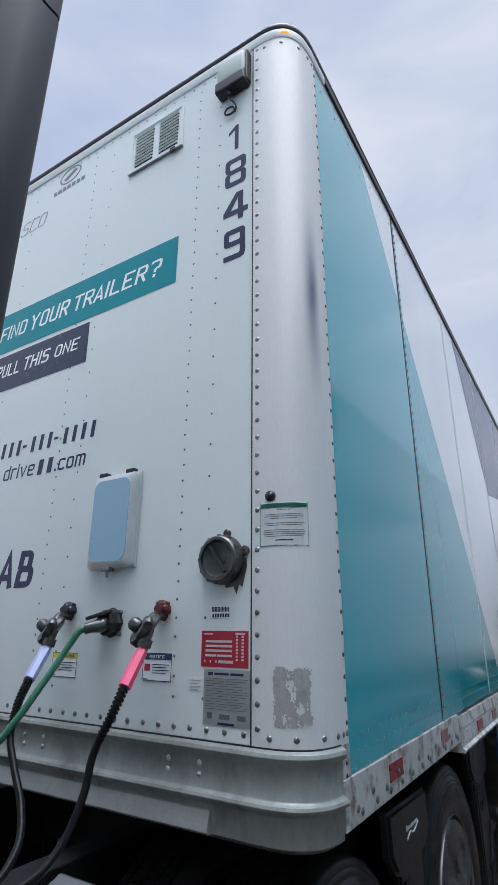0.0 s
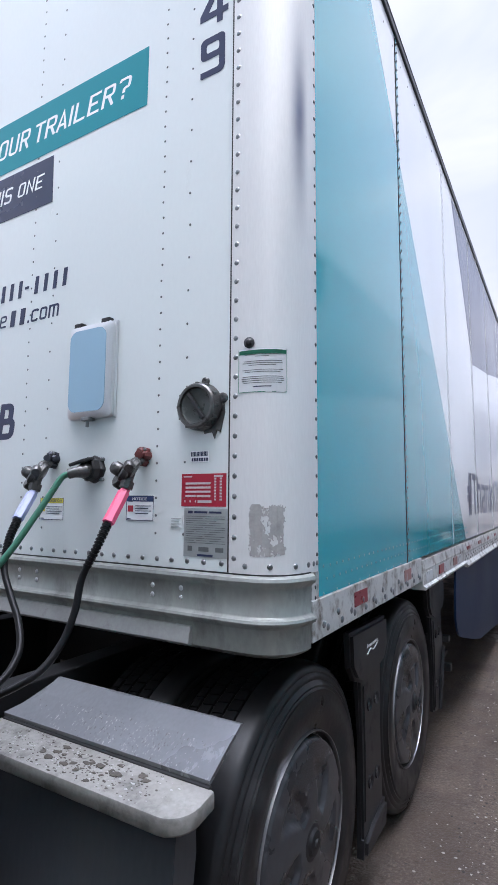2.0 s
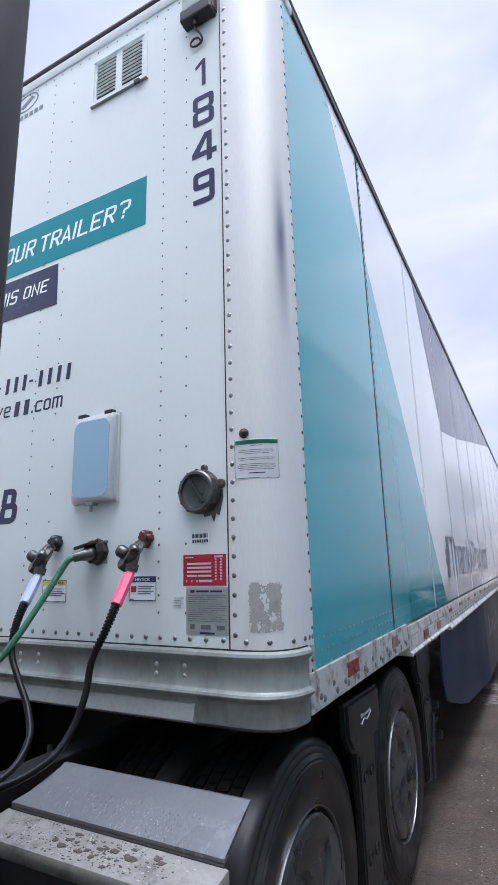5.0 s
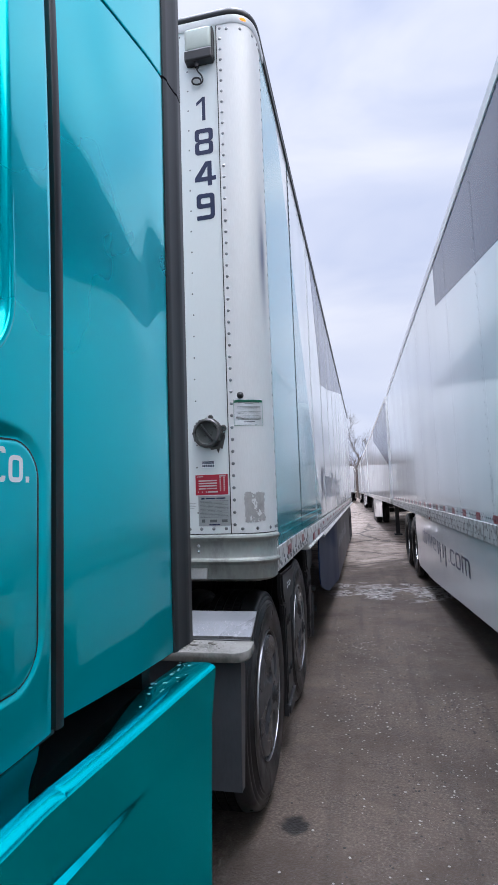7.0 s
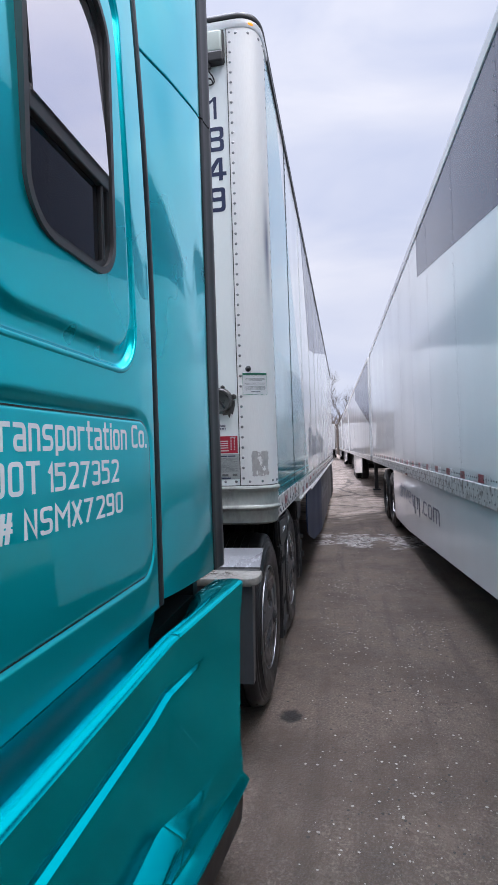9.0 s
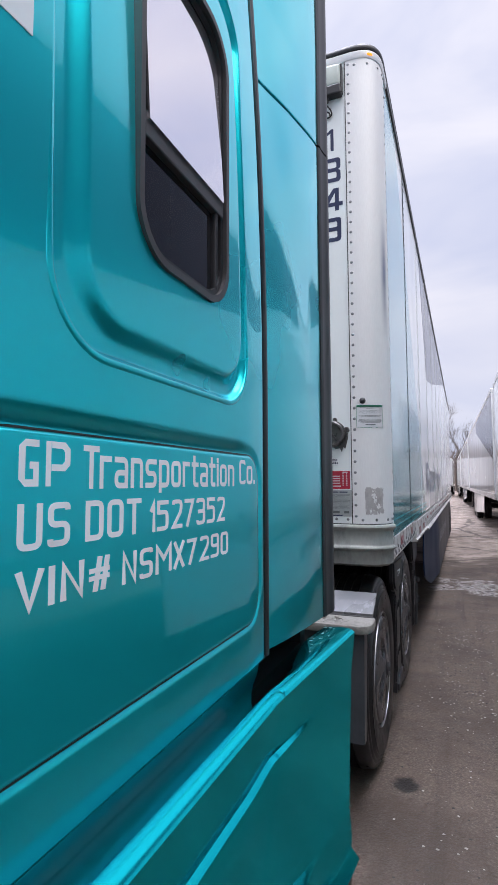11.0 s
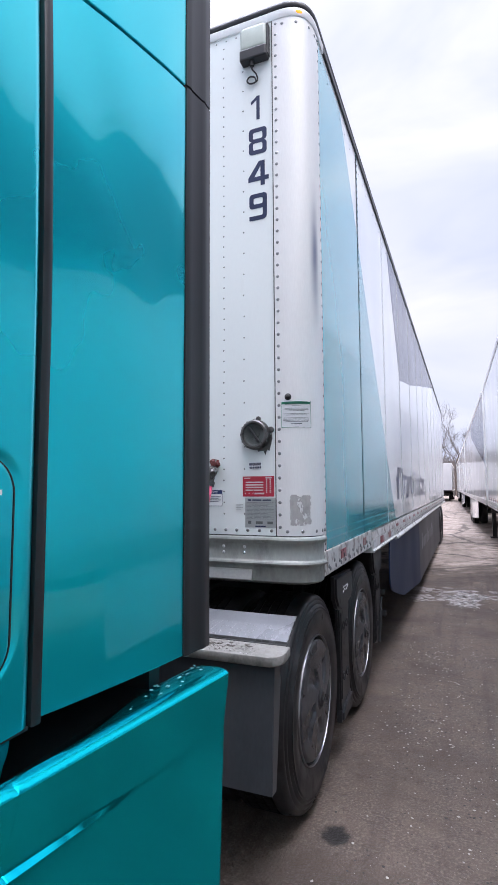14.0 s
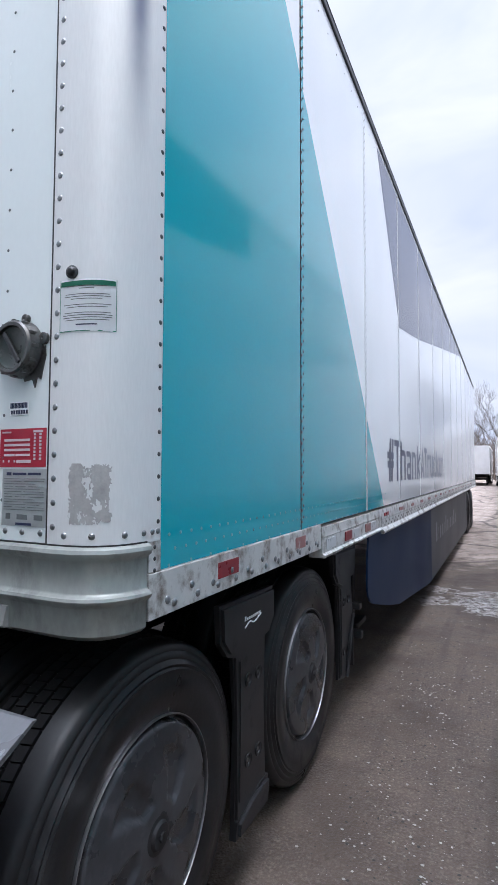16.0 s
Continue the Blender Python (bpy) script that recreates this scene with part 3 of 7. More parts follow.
def lettering(body, width, height, m, mat, parent, name="lettering", label="", bold=0.0, slant=0.0, depth=0.0005):
    """A word as a mesh that fills width x height from the local origin, along local x and y, facing local z."""
    verts, faces, pen = [], [], 0.0
    for ch, after in zip(body, body[1:] + " "):
        co, polys, lo, hi = glyph(ch, bold)
        base = sum(len(v) for v in verts)
        verts.append(co + np.array((pen - lo, 0, 0)))
        faces += [tuple(base + k for k in p) for p in polys]
        pen += hi - lo + (0.03 if after == "A" or ch + after in ("AT", "Tr") else 0.10 if ch in "TAV1#" or after in "VXA" else 0.15)
    co = np.concatenate(verts).astype("d")
    co[:, 0] += slant * co[:, 1]
    lo, hi = co.min(0), co.max(0)
    co = (co - lo) / (hi - lo) * (width, height, depth)
    full = np.array(m)
    co = co @ full[:3, :3].T + full[:3, 3]
    me = bpy.data.meshes.new(name)
    me.from_pydata([tuple(v) for v in co], [], faces)
    me.materials.append(mat)
    me.update()
    return part(name, me, mat, parent, label)


def clipped(poly, lo, hi, axis=0):
    """The part of a polygon between lo and hi along one axis."""
    for bound, keep in ((lo, lambda v: v >= lo - 1e-9), (hi, lambda v: v <= hi + 1e-9)):
        out = []
        for p, q in zip(poly, poly[1:] + poly[:1]):
            inp, inq = keep(p[axis]), keep(q[axis])
            if inp:
                out.append(p)
            if inp != inq:
                t = (bound - p[axis]) / (q[axis] - p[axis])
                out.append((p[0] + t * (q[0] - p[0]), p[1] + t * (q[1] - p[1])))
        poly = out
        if len(poly) < 3:
            return []
    return poly


def facing_east(x, y, z):
    """A plane that faces +x: local x runs along +y, local y up."""
    return Matrix(((0, 0, 1, x), (1, 0, 0, y), (0, 1, 0, z), (0, 0, 0, 1)))


def facing_south(x, y, z):
    """A plane that faces -y: local x runs along +x, local y up."""
    return Matrix(((1, 0, 0, x), (0, 0, -1, y), (0, 1, 0, z), (0, 0, 0, 1)))


def facing_west(x, y, z):
    """A plane that faces -x: local x runs along -y, local y up."""
    return Matrix(((0, 0, -1, x), (-1, 0, 0, y), (0, 1, 0, z), (0, 0, 0, 1)))


# ---- ground ----
def graded(stops):
    out = []
    for (a, step), (b, _) in zip(stops, stops[1:]):
        k = max(1, round((b - a) / step))
        out += [a + (b - a) * i / k for i in range(k)]
    return out + [stops[-1][0]]


gx = graded([(-700, 80), (-60, 8), (-8, 1.0), (-2.5, 0.25), (-0.3, 0.06), (2.0, 0.25), (6, 1.5), (60, 80), (700, 80)])
gy = graded([(-700, 80), (-60, 8), (-10, 0.6), (-3.5, 0.10), (6.5, 0.25), (20, 1.0), (60, 8), (130, 80), (900, 80)])
g_verts = []
for y in gy:
    for x in gx:
        z = 0.0
        if abs(x) < 7 and -10 < y < 40:
            z = 0.012 * noise.noise((x * 0.9, y * 0.9, 0)) + 0.005 * noise.noise((x * 4, y * 4, 3)) + 0.003 * noise.noise((x * 9, y * 9, 8)) - 0.004
            z -= 0.022 * math.exp(-((x - 0.05) ** 2 + (y - 0.115) ** 2) / 0.004)
        g_verts.append((x, y, z))
w_row = len(gx)
g_faces = [(j * w_row + i, j * w_row + i + 1, (j + 1) * w_row + i + 1, (j + 1) * w_row + i) for j in range(len(gy) - 1) for i in range(w_row - 1)]
g_me = bpy.data.meshes.new("ground")
g_me.from_pydata(g_verts, [], g_faces)
g_me.polygons.foreach_set("use_smooth", [True] * len(g_faces))
g_me.materials.append(YARD)
g_me.update()
ground = adopt(new("ground", g_me), None)
tagged(ground, "worn grey-brown asphalt yard with paler broken concrete beyond", "ground", kind="structure")

# ---- wheels ----
MESHES = {}


def tyre_mesh(r=0.515, width=0.27, rim=0.312):
    key = ("tyre", r, width)
    if key not in MESHES:
        c = r - 0.009
        prof = [(0.030, rim - 0.02), (0.004, rim - 0.012), (-0.004, rim), (-0.012, rim + 0.04), (-0.018, rim + 0.085), (-0.015, rim + 0.092), (-0.017, rim + 0.12), (-0.014, r - 0.084), (-0.009, r - 0.078), (-0.012, r - 0.070), (-0.006, r - 0.062), (-0.001, r - 0.056), (-0.004, r - 0.048), (0.000, r - 0.040), (0.006, r - 0.034), (0.004, r - 0.028), (0.009, r - 0.018), (0.018, r - 0.0095), (0.032, r - 0.005), (0.070, r), (0.078, r), (0.082, c), (width - 0.04, c), (width - 0.02, r - 0.03), (width, r - 0.10), (width - 0.01, rim)]
        bm = lathe([(-x, q) for x, q in prof], 80)
        MESHES[key] = mesh_from(bm, "tyre", TYRE, True, 50)
        bm = bmesh.new()
        count = 84
        step = 2 * math.pi / count
        for lo_x, hi_x in ((0.086, 0.124), (0.130, 0.168), (0.174, 0.212), (0.218, 0.245)):
            for k in range(count):             # tread blocks
                a0, a1 = k * step + 0.004, (k + 1) * step - 0.004
                if lo_x in (0.130, 0.218):
                    a0, a1 = a0 + step / 2, a1 + step / 2
                ring_ = []
                for q in (c - 0.003, r):
                    inset = 0.0 if q < r else 0.0015
                    for xx, aa in ((lo_x + inset, a0), (hi_x - inset, a0 + 0.01), (hi_x - inset, a1 + 0.01), (lo_x + inset, a1)):
                        ring_.append(bm.verts.new((-xx, q * math.cos(aa), q * math.sin(aa))))
                bm.faces.new(ring_[4:])
                for e in range(4):
                    bm.faces.new((ring_[e], ring_[(e + 1) % 4], ring_[4 + (e + 1) % 4], ring_[4 + e]))
        MESHES["tread"] = mesh_from(bm, "tread", TREAD)
    return MESHES[key]


def shared(key, make, mat, smooth=True):
    if key not in MESHES:
        MESHES[key] = mesh_from(make(), key, mat, smooth)
    return MESHES[key]


def cover_mesh():
    """A disc that stands proud of the rim, dished outwards, with shallow twisted hollows round the hub."""
    bm = bmesh.new()
    radii = [0.302, 0.290, 0.2885, 0.283, 0.278, 0.272, 0.266, 0.255, 0.24] + [0.230 - 0.008 * i for i in range(20)] + [0.06, 0.05]
    rows = []
    for r in radii:
        out = -0.018 if r > 0.289 else -0.004 if r > 0.2882 else 0.006 if r > 0.280 else 0.010 + 0.020 * (1 - (r / 0.285) ** 2)
        row = []
        for i in range(100):
            a = 2 * math.pi * i / 100
            w = math.cos(5 * (a + 2.6 * (0.28 - r)))            # five twisted hollows, steep on their rims
            hollow = 0.013 * ease_step((w + 0.05) / 0.55) * ease_step((0.228 - r) / 0.030) * ease_step((r - 0.082) / 0.020)
            row.append(bm.verts.new((out - hollow, r * math.cos(a), r * math.sin(a))))
        rows.append(row)
    for p, q in zip(rows, rows[1:]):
        for i in range(100):
            bm.faces.new((p[i], p[(i + 1) % 100], q[(i + 1) % 100], q[i]))
    bm.faces.new(rows[-1])
    return bm


def ease_step(t):
    t = min(1.0, max(0.0, t))
    return t * t * (3 - 2 * t)


def wheel_set(parent, x, y, z, side=1, style="cover"):
    """A pair of tyres with what closes the outer one. side 1: the outer face looks to +x."""
    base = pose(x, y, z) @ (Matrix() if side > 0 else Matrix.Rotation(math.pi, 4, "Z"))
    outer = part("wheel", tyre_mesh(), TYRE, parent, "black truck tyre with dusty sidewall", place=base)
    inner = part("wheel", tyre_mesh(), TYRE, parent, place=base @ pose(-0.32, 0, 0))
    part("tread", MESHES["tread"], TYRE, outer, place=base, kind="stuff")
    part("tread", MESHES["tread"], TYRE, inner, place=base @ pose(-0.32, 0, 0), kind="stuff")
    if style == "cover":
        part("trim_ring", shared("trim_ring", lambda: lathe([(-0.020, 0.3085), (0.004, 0.3080), (0.010, 0.3062), (0.010, 0.3040), (0.004, 0.3020), (-0.022, 0.3012)], 72), DULL_RING), DULL_RING, outer, "thin dull metal ring", place=base)
        part("wheel_cover", shared("wheel_cover", cover_mesh, COVER), COVER, outer, "smoked grey plastic wheel cover, scuffed", place=base)
        part("hub_cap", shared("hub_cap", lambda: lathe([(0.020, 0.054), (0.030, 0.051), (0.032, 0.040), (0.040, 0.034), (0.042, 0.015), (0.038, 0.0)], 24), DARK_STEEL), DARK_STEEL, outer, "dark round hub cap", place=base)
        part("hub_nut", shared("hub_nut", lambda: lathe([(0.036, 0.016), (0.048, 0.014), (0.050, 0.0)], 8), DARK_STEEL), DARK_STEEL, outer, place=base)
    else:
        part("rim", shared("disc_rim", lambda: lathe([(-0.030, 0.313), (-0.004, 0.308), (-0.02, 0.298), (-0.09, 0.29), (-0.11, 0.22), (-0.10, 0.15), (-0.055, 0.11), (-0.03, 0.10), (-0.02, 0.06), (-0.02, 0.0)], 48), CHROME), CHROME, outer, "polished aluminium rim", place=base)
    return outer

# ---- the main trailer ----
TOP, SILL = 3.985, 1.265
SEAMS = [0.205] + [1.268 + 1.22 * i for i in range(12)] + [16.15]
trailer = thing("box_trailer", (-1.3, 8.0, 0), "long white box trailer with teal front panels and riveted aluminium corners", "trailer")

# front sheet, corner posts
part("front_wall", block(-2.41, -0.187, 0.0, 0.04, 1.345, 4.02), WHITE_FRONT, trailer, "white riveted front sheet with thin dirt")


def corner_outline(grow=0.0, segs=16):
    """Plan of the rounded corner from the front sheet to the side, in equal steps."""
    rx, ry, k = 0.185, 0.2, 0.66
    fine = []
    for i in range(401):
        a = radians(90 * i / 400)
        fine.append((-rx + (rx + grow) * max(0.0, math.sin(a)) ** k, ry - (ry + grow) * max(0.0, math.cos(a)) ** k))
    run = [0.0]
    for p, q in zip(fine, fine[1:]):
        run.append(run[-1] + math.dist(p, q))
    out = []
    for i in range(segs + 1):
        want = run[-1] * i / segs
        j = min(range(401), key=lambda n_: abs(run[n_] - want))
        out.append(fine[j])
    return out


def corner_post(mirror):
    bm = bmesh.new()
    out = corner_outline(0.004)
    inn = [(x - 0.02, y + 0.02) for x, y in corner_outline(-0.01)]
    pts = out + inn[::-1]
    if mirror:
        pts = [(-2.6 - x, y) for x, y in pts][::-1]
    return prism(pts, 4.02 - 1.345, Matrix.Translation((0, 0, 1.345)), bm)


part("corner_post", corner_post(False), POST_ALU, trailer, "rounded brushed aluminium corner post, dull and lightly stained, with a long dark bluish streak", smooth=True)
part("corner_post", corner_post(True), ALU, trailer, smooth=True)

part("seam_line", block(-0.1895, -0.1850, -0.0046, 0.01, 1.346, 3.984), BLACK, trailer, "dark joint beside the corner post")
# side panels and what is printed on them
teal_area = [(0.207, 1.267), (3.045, 1.267), (0.755, 3.96), (0.207, 3.96)]
grey_area = [(2.92, 3.96), (3.78, 2.795), (5.06, 2.97), (7.42, 3.37), (11.0, 3.96)]
for a, b in zip(SEAMS, SEAMS[1:]):
    panel = part("side_panel", block(-0.04, 0.0, a + 0.001, b - 0.005, SILL, 3.995), WHITE_SIDE, trailer)
    for area, mat, what in ((teal_area, TEAL_VINYL, "glossy teal vinyl"), (grey_area, GREY_VINYL, "slate grey vinyl")):
        poly = clipped(area, a + 0.0015, b - 0.0055)
        if poly:
            part("graphic", prism(poly, 0.0012, facing_east(0.0004, 0, 0)), mat, panel, what)
for a in SEAMS[1:-1]:                          # the lapped edge at each seam
    part("seam_strip", block(-0.002, 0.0032, a + 0.004, a + 0.034, SILL, TOP, 0.001, 1), TEAL_VINYL if a < 1.5 else WHITE_SIDE, trailer)
part("seam_line", block(-0.002, 0.0036, SEAMS[1] + 0.0010, SEAMS[1] + 0.0025, SILL, TOP), RUBBER, trailer)
for a in SEAMS[3:-1]:
    part("seam_line", block(-0.002, 0.0036, a + 0.0345, a + 0.0395, SILL, TOP), RUBBER, trailer)
part("side_panel", block(-2.6, -2.56, 0.2, 16.15, SILL, TOP), WHITE_SIDE, trailer)
part("rear_wall", block(-2.56, -0.04, 16.11, 16.15, 1.15, 4.0), WHITE_SIDE, trailer)
part("trailer_floor", block(-2.56, -0.04, 0.05, 16.1, 1.17, 1.3), DARK_STEEL, trailer)
part("roof", block(-2.57, -0.03, 0.1, 16.12, 4.02, 4.07, 0.01), WHITE_SIDE, trailer)
lettering("#ThankATrucker", 4.05, 0.385, facing_east(0.0006, 3.20, 1.432), INK, trailer, label="dark slogan lettering", bold=0.035)

# rails along the top
def swept_corner(profile, y_end, sink=0.0):
    """A profile of (outwards, height) led across the front, round the corner and back along the side."""
    bm = bmesh.new()
    rows = []
    plan = [(-2.41, 0.0, 0, -1), (-1.3, 0.0, 0, -1), (-0.4, 0.0, 0, -1)]
    base = corner_outline()
    for i, (x, y) in enumerate(base):
        q, p = base[min(i + 1, len(base) - 1)], base[max(i - 1, 0)]
        d = Vector((q[0] - p[0], q[1] - p[1])).normalized()
        plan.append((x, y, d.y, -d.x))
    plan += [(0.0, y, 1, 0) for y in (0.4, 2.0, y_end)]
    for x, y, nx, ny in plan:
        if y > y_end:
            continue
        keep = 1 - sink * min(1.0, max(0.0, (y - 0.2) / 1.8))
        rows.append([bm.verts.new((x + nx * o, y + ny * o, profile[0][1] + (z - profile[0][1]) * keep)) for o, z in profile])
    for p, q in zip(rows, rows[1:]):
        for i in range(len(profile) - 1):
            bm.faces.new((p[i], q[i], q[i + 1], p[i + 1]))
    for r in (rows[0], rows[-1]):
        bm.faces.new(r)
    return bm


part("top_rail", swept_corner([(-0.03, 3.985), (0.006, 3.985), (0.010, 3.99), (0.010, 4.03), (0.004, 4.036), (-0.03, 4.036)], 0.30), ALU, trailer, "bright aluminium top rail", smooth=True)
part("roof_edge", swept_corner([(-0.06, 4.037), (0.010, 4.037), (0.014, 4.044), (0.013, 4.060), (0.004, 4.074), (-0.06, 4.084)], 16.1, 0.75), BLACK, trailer, "dark rounded roof edge", smooth=True)
part("side_top_rail", block(-0.05, 0.012, 0.302, 16.16, 3.996, 4.036, 0.005), BLACK, trailer, "dark metal roof rail")
part("side_top_rail", block(-2.612, -2.55, 0.302, 16.16, 3.965, 4.035, 0.006), RIVET_DARK, trailer)
marker = part("marker_light", lathe([(0.0, 0.014), (0.010, 0.013), (0.015, 0.007), (0.017, 0.0)], 14, m=Matrix.Translation((-0.052, 0.028, 4.008)) @ Matrix.Rotation(radians(-50), 4, "Z") @ Matrix.Diagonal((1, 1.4, 0.7, 1))), AMBER, trailer, "lit amber marker lamp", smooth=True)

# rivets
front = []
for x, step in ((-0.463, 0.055), (-0.351, 0.11), (-1.002, 0.11), (-1.13, 0.055), (-1.60, 0.11), (-1.73, 0.055)):
    z = 1.45
    while z < 3.97:
        front.append(((x + random.uniform(-0.002, 0.002), 0.0, z), (0, -1, 0)))
        z += step
front += [((-0.215 - 0.058 * i, 0.0, 3.965), (0, -1, 0)) for i in range(36)]
rivet_part(front, 0.0043, material("grey_rivet", (0.15, 0.155, 0.16), 0.45, 0.5, 0.2, 20, 200, 0.0), trailer)
rivet_part([((-0.215 - 0.060 * i + random.uniform(-0.003, 0.003), 0.0, 1.372), (0, -1, 0)) for i in range(36)], 0.0085, RIVET, trailer, label="round steel rivets")
post = [((-0.168, 0.0 - 0.0025, 1.39 + 0.0585 * i), (0, -1, 0)) for i in range(45)]
rivet_part(post, 0.0092, RIVET, trailer, label="round steel rivets")
edge_line = [((0.004, 0.190, 1.395 + 0.0585 * i), (1, 0, 0)) for i in range(45)]
rivet_part(edge_line, 0.0066, RIVET_DARK, trailer)
low = []
base = corner_outline(0.004)
for t in (0.16, 0.38, 0.62, 0.80, 0.90, 0.97):
    i = min(int(t * 16), 15)
    f = t * 16 - i
    p, q = base[i], base[i + 1]
    d = Vector((q[0] - p[0], q[1] - p[1])).normalized()
    low.append(((p[0] + f * (q[0] - p[0]), p[1] + f * (q[1] - p[1]), 1.37), (d.y, -d.x, 0)))
    low.append(((p[0] + f * (q[0] - p[0]), p[1] + f * (q[1] - p[1]), 3.955), (d.y, -d.x, 0)))
rivet_part(low, 0.0085, RIVET, trailer)
side = []
for a in SEAMS[1:-1]:
    z = 1.30
    while z < 3.96:
        side.append(((0.0032, a + 0.009, z), (1, 0, 0)))
        side.append(((0.0032, a + 0.029, z + 0.02), (1, 0, 0)))
        z += 0.05 if a < 5 else 0.075
rivet_part([p_ for p_ in side if p_[0][1] < 1.5], 0.0066, SEAM_RIVET, trailer)
rivet_part([p_ for p_ in side if p_[0][1] > 1.5], 0.0062, RIVET, trailer)
rows = []
for i in range(52):
    y = 0.245 + 0.056 * i
    rows += [((0.0015, y, 1.355), (1, 0, 0)), ((0.0015, y + 0.028, 1.315), (1, 0, 0))]
    if i % 2 == 0:
        rows.append(((0.0015, y, 1.272), (1, 0, 0)))
rivet_part(rows, 0.0052, material("teal_painted_rivet", (0.12, 0.36, 0.38), 0.3, 0.3, 0.1), trailer)
rivet_part([((0.0012, 0.26 + 0.16 * i, 3.90), (1, 0, 0)) for i in range(90)], 0.0052, RIVET_DARK, trailer)

# steel bolster below the front
bolster_profile = [(-0.05, 1.345), (0.010, 1.345), (0.020, 1.339), (0.023, 1.330), (0.019, 1.320), (0.009, 1.313), (0.006, 1.305), (0.006, 1.236), (0.010, 1.231), (0.020, 1.226), (0.023, 1.219), (0.020, 1.211), (0.010, 1.205), (0.006, 1.199), (0.004, 1.135), (-0.012, 1.122), (-0.05, 1.122)]
part("front_bolster", swept_corner(bolster_profile, 0.143), BOLSTER, trailer, "grey galvanised steel bolster with two pressed ridges", smooth=True)
part("bolster_lip", prism([(-0.008, 1.190), (0.012, 1.186), (0.022, 1.140), (0.018, 1.134), (-0.008, 1.134)], 2.0, Matrix(((0, 0, 1, -2.31), (-1, 0, 0, 0.0), (0, 1, 0, 0), (0, 0, 0, 1))), bevel=0), material("pale_worn_lip", (0.33, 0.335, 0.325), 0.5, 0.2, 0.2, 7, 90, 0.05, dirt=(0.22, 0.21, 0.2), dirt_amount=0.35, dirt_scale=14), trailer, "pale worn steel lip along the bolster")
for x in (-0.462, -0.352, -1.008, -1.105):
    rivet_part([((x, -0.0065, 1.292), (0, -1, 0)), ((x, -0.0065, 1.264), (0, -1, 0))], 0.0085, BOX_FRAME, trailer, name="bolts")
# the shadow line of this joint is put in as a thin black strip
part("joint", swept_corner([(-0.03, 1.3452), (0.0062, 1.3452), (0.0062, 1.3492), (-0.03, 1.3492)], 0.143), BLACK, trailer, "joint under the front sheet, its shadow line a black strip")
part("corner_strip", block(-0.02, 0.0035, 0.153, 0.205, SILL + 0.001, 1.344, 0.001, 1), ALU_RAIL, trailer)
rivet_part([((0.0035, 0.178, z), (1, 0, 0)) for z in (1.27, 1.30, 1.33)], 0.006, RIVET_DARK, trailer)

# lower side rail
part("side_rail", block(-0.06, 0.006, 0.152, 1.54, 1.145, SILL - 0.001, 0.003), ALU_RAIL, trailer, "white side rail, scratched and rust-stained")
part("side_rail", prism([(-0.06, 1.10), (0.022, 1.10), (0.026, 1.112), (0.011, 1.122), (0.010, 1.195), (0.013, 1.199), (0.011, 1.212), (0.008, 1.248), (-0.06, 1.248)], 1.36, Matrix(((1, 0, 0, 0), (0, 0, 1, 1.543), (0, 1, 0, 0), (0, 0, 0, 1)))), ALU_RAIL, trailer, "folded channel of the side rail")
part("side_rail", prism([(-0.06, 1.075), (0.03, 1.075), (0.034, 1.088), (0.015, 1.115), (0.011, 1.17), (0.014, 1.176), (0.011, 1.215), (0.006, 1.248), (-0.06, 1.248)], 13.2, Matrix(((1, 0, 0, 0), (0, 0, 1, 2.905), (0, 1, 0, 0), (0, 0, 0, 1)))), ALU_RAIL, trailer)
bolts = []
for i in range(11):
    y = 0.235 + 0.122 * i
    bolts += [((0.006, y, 1.183 + 0.018 * (i % 2)), (1, 0, 0)), ((0.006, y + 0.032, 1.170), (1, 0, 0))]
rivet_part(bolts, 0.012, RIVET, trailer, name="bolts", label="round-headed rail bolts")
bolts = []
for i in range(105):
    y = 2.95 + 0.125 * i
    bolts += [((0.0115, y, 1.150), (1, 0, 0)), ((0.013, y + 0.06, 1.128), (1, 0, 0))]
rivet_part(bolts, 0.009, RIVET_DARK, trailer, name="bolts")
FADED = material("faded_red_tape", (0.30, 0.13, 0.12), 0.5, 0.0, 0.3, 18, 120, 0.02, dirt=(0.5, 0.48, 0.46), dirt_amount=0.5, dirt_scale=20)
tape = [(0.51, 0.138, 1.187, 0.0065, RED_REFLECT), (1.19, 0.12, 1.187, 0.0065, FADED), (1.60, 0.16, 1.135, 0.0125, WHITE_REFLECT), (1.95, 0.14, 1.135, 0.0125, RED_REFLECT), (2.09, 0.16, 1.135, 0.0125, WHITE_REFLECT), (2.42, 0.14, 1.135, 0.0125, FADED), (2.56, 0.16, 1.135, 0.0125, WHITE_REFLECT)]
tape += [(3.0 + 0.62 * i, 0.16, 1.192, 0.0135, FADED if i % 3 else RED_REFLECT) for i in range(20)]
for y, w, z0, xo, mat in tape:                 # red and white reflective tape
    part("reflector", block(xo - 0.005, xo + 0.002, y, y + w, z0, z0 + (0.05 if z0 < 1.19 else 0.026)), mat, trailer)

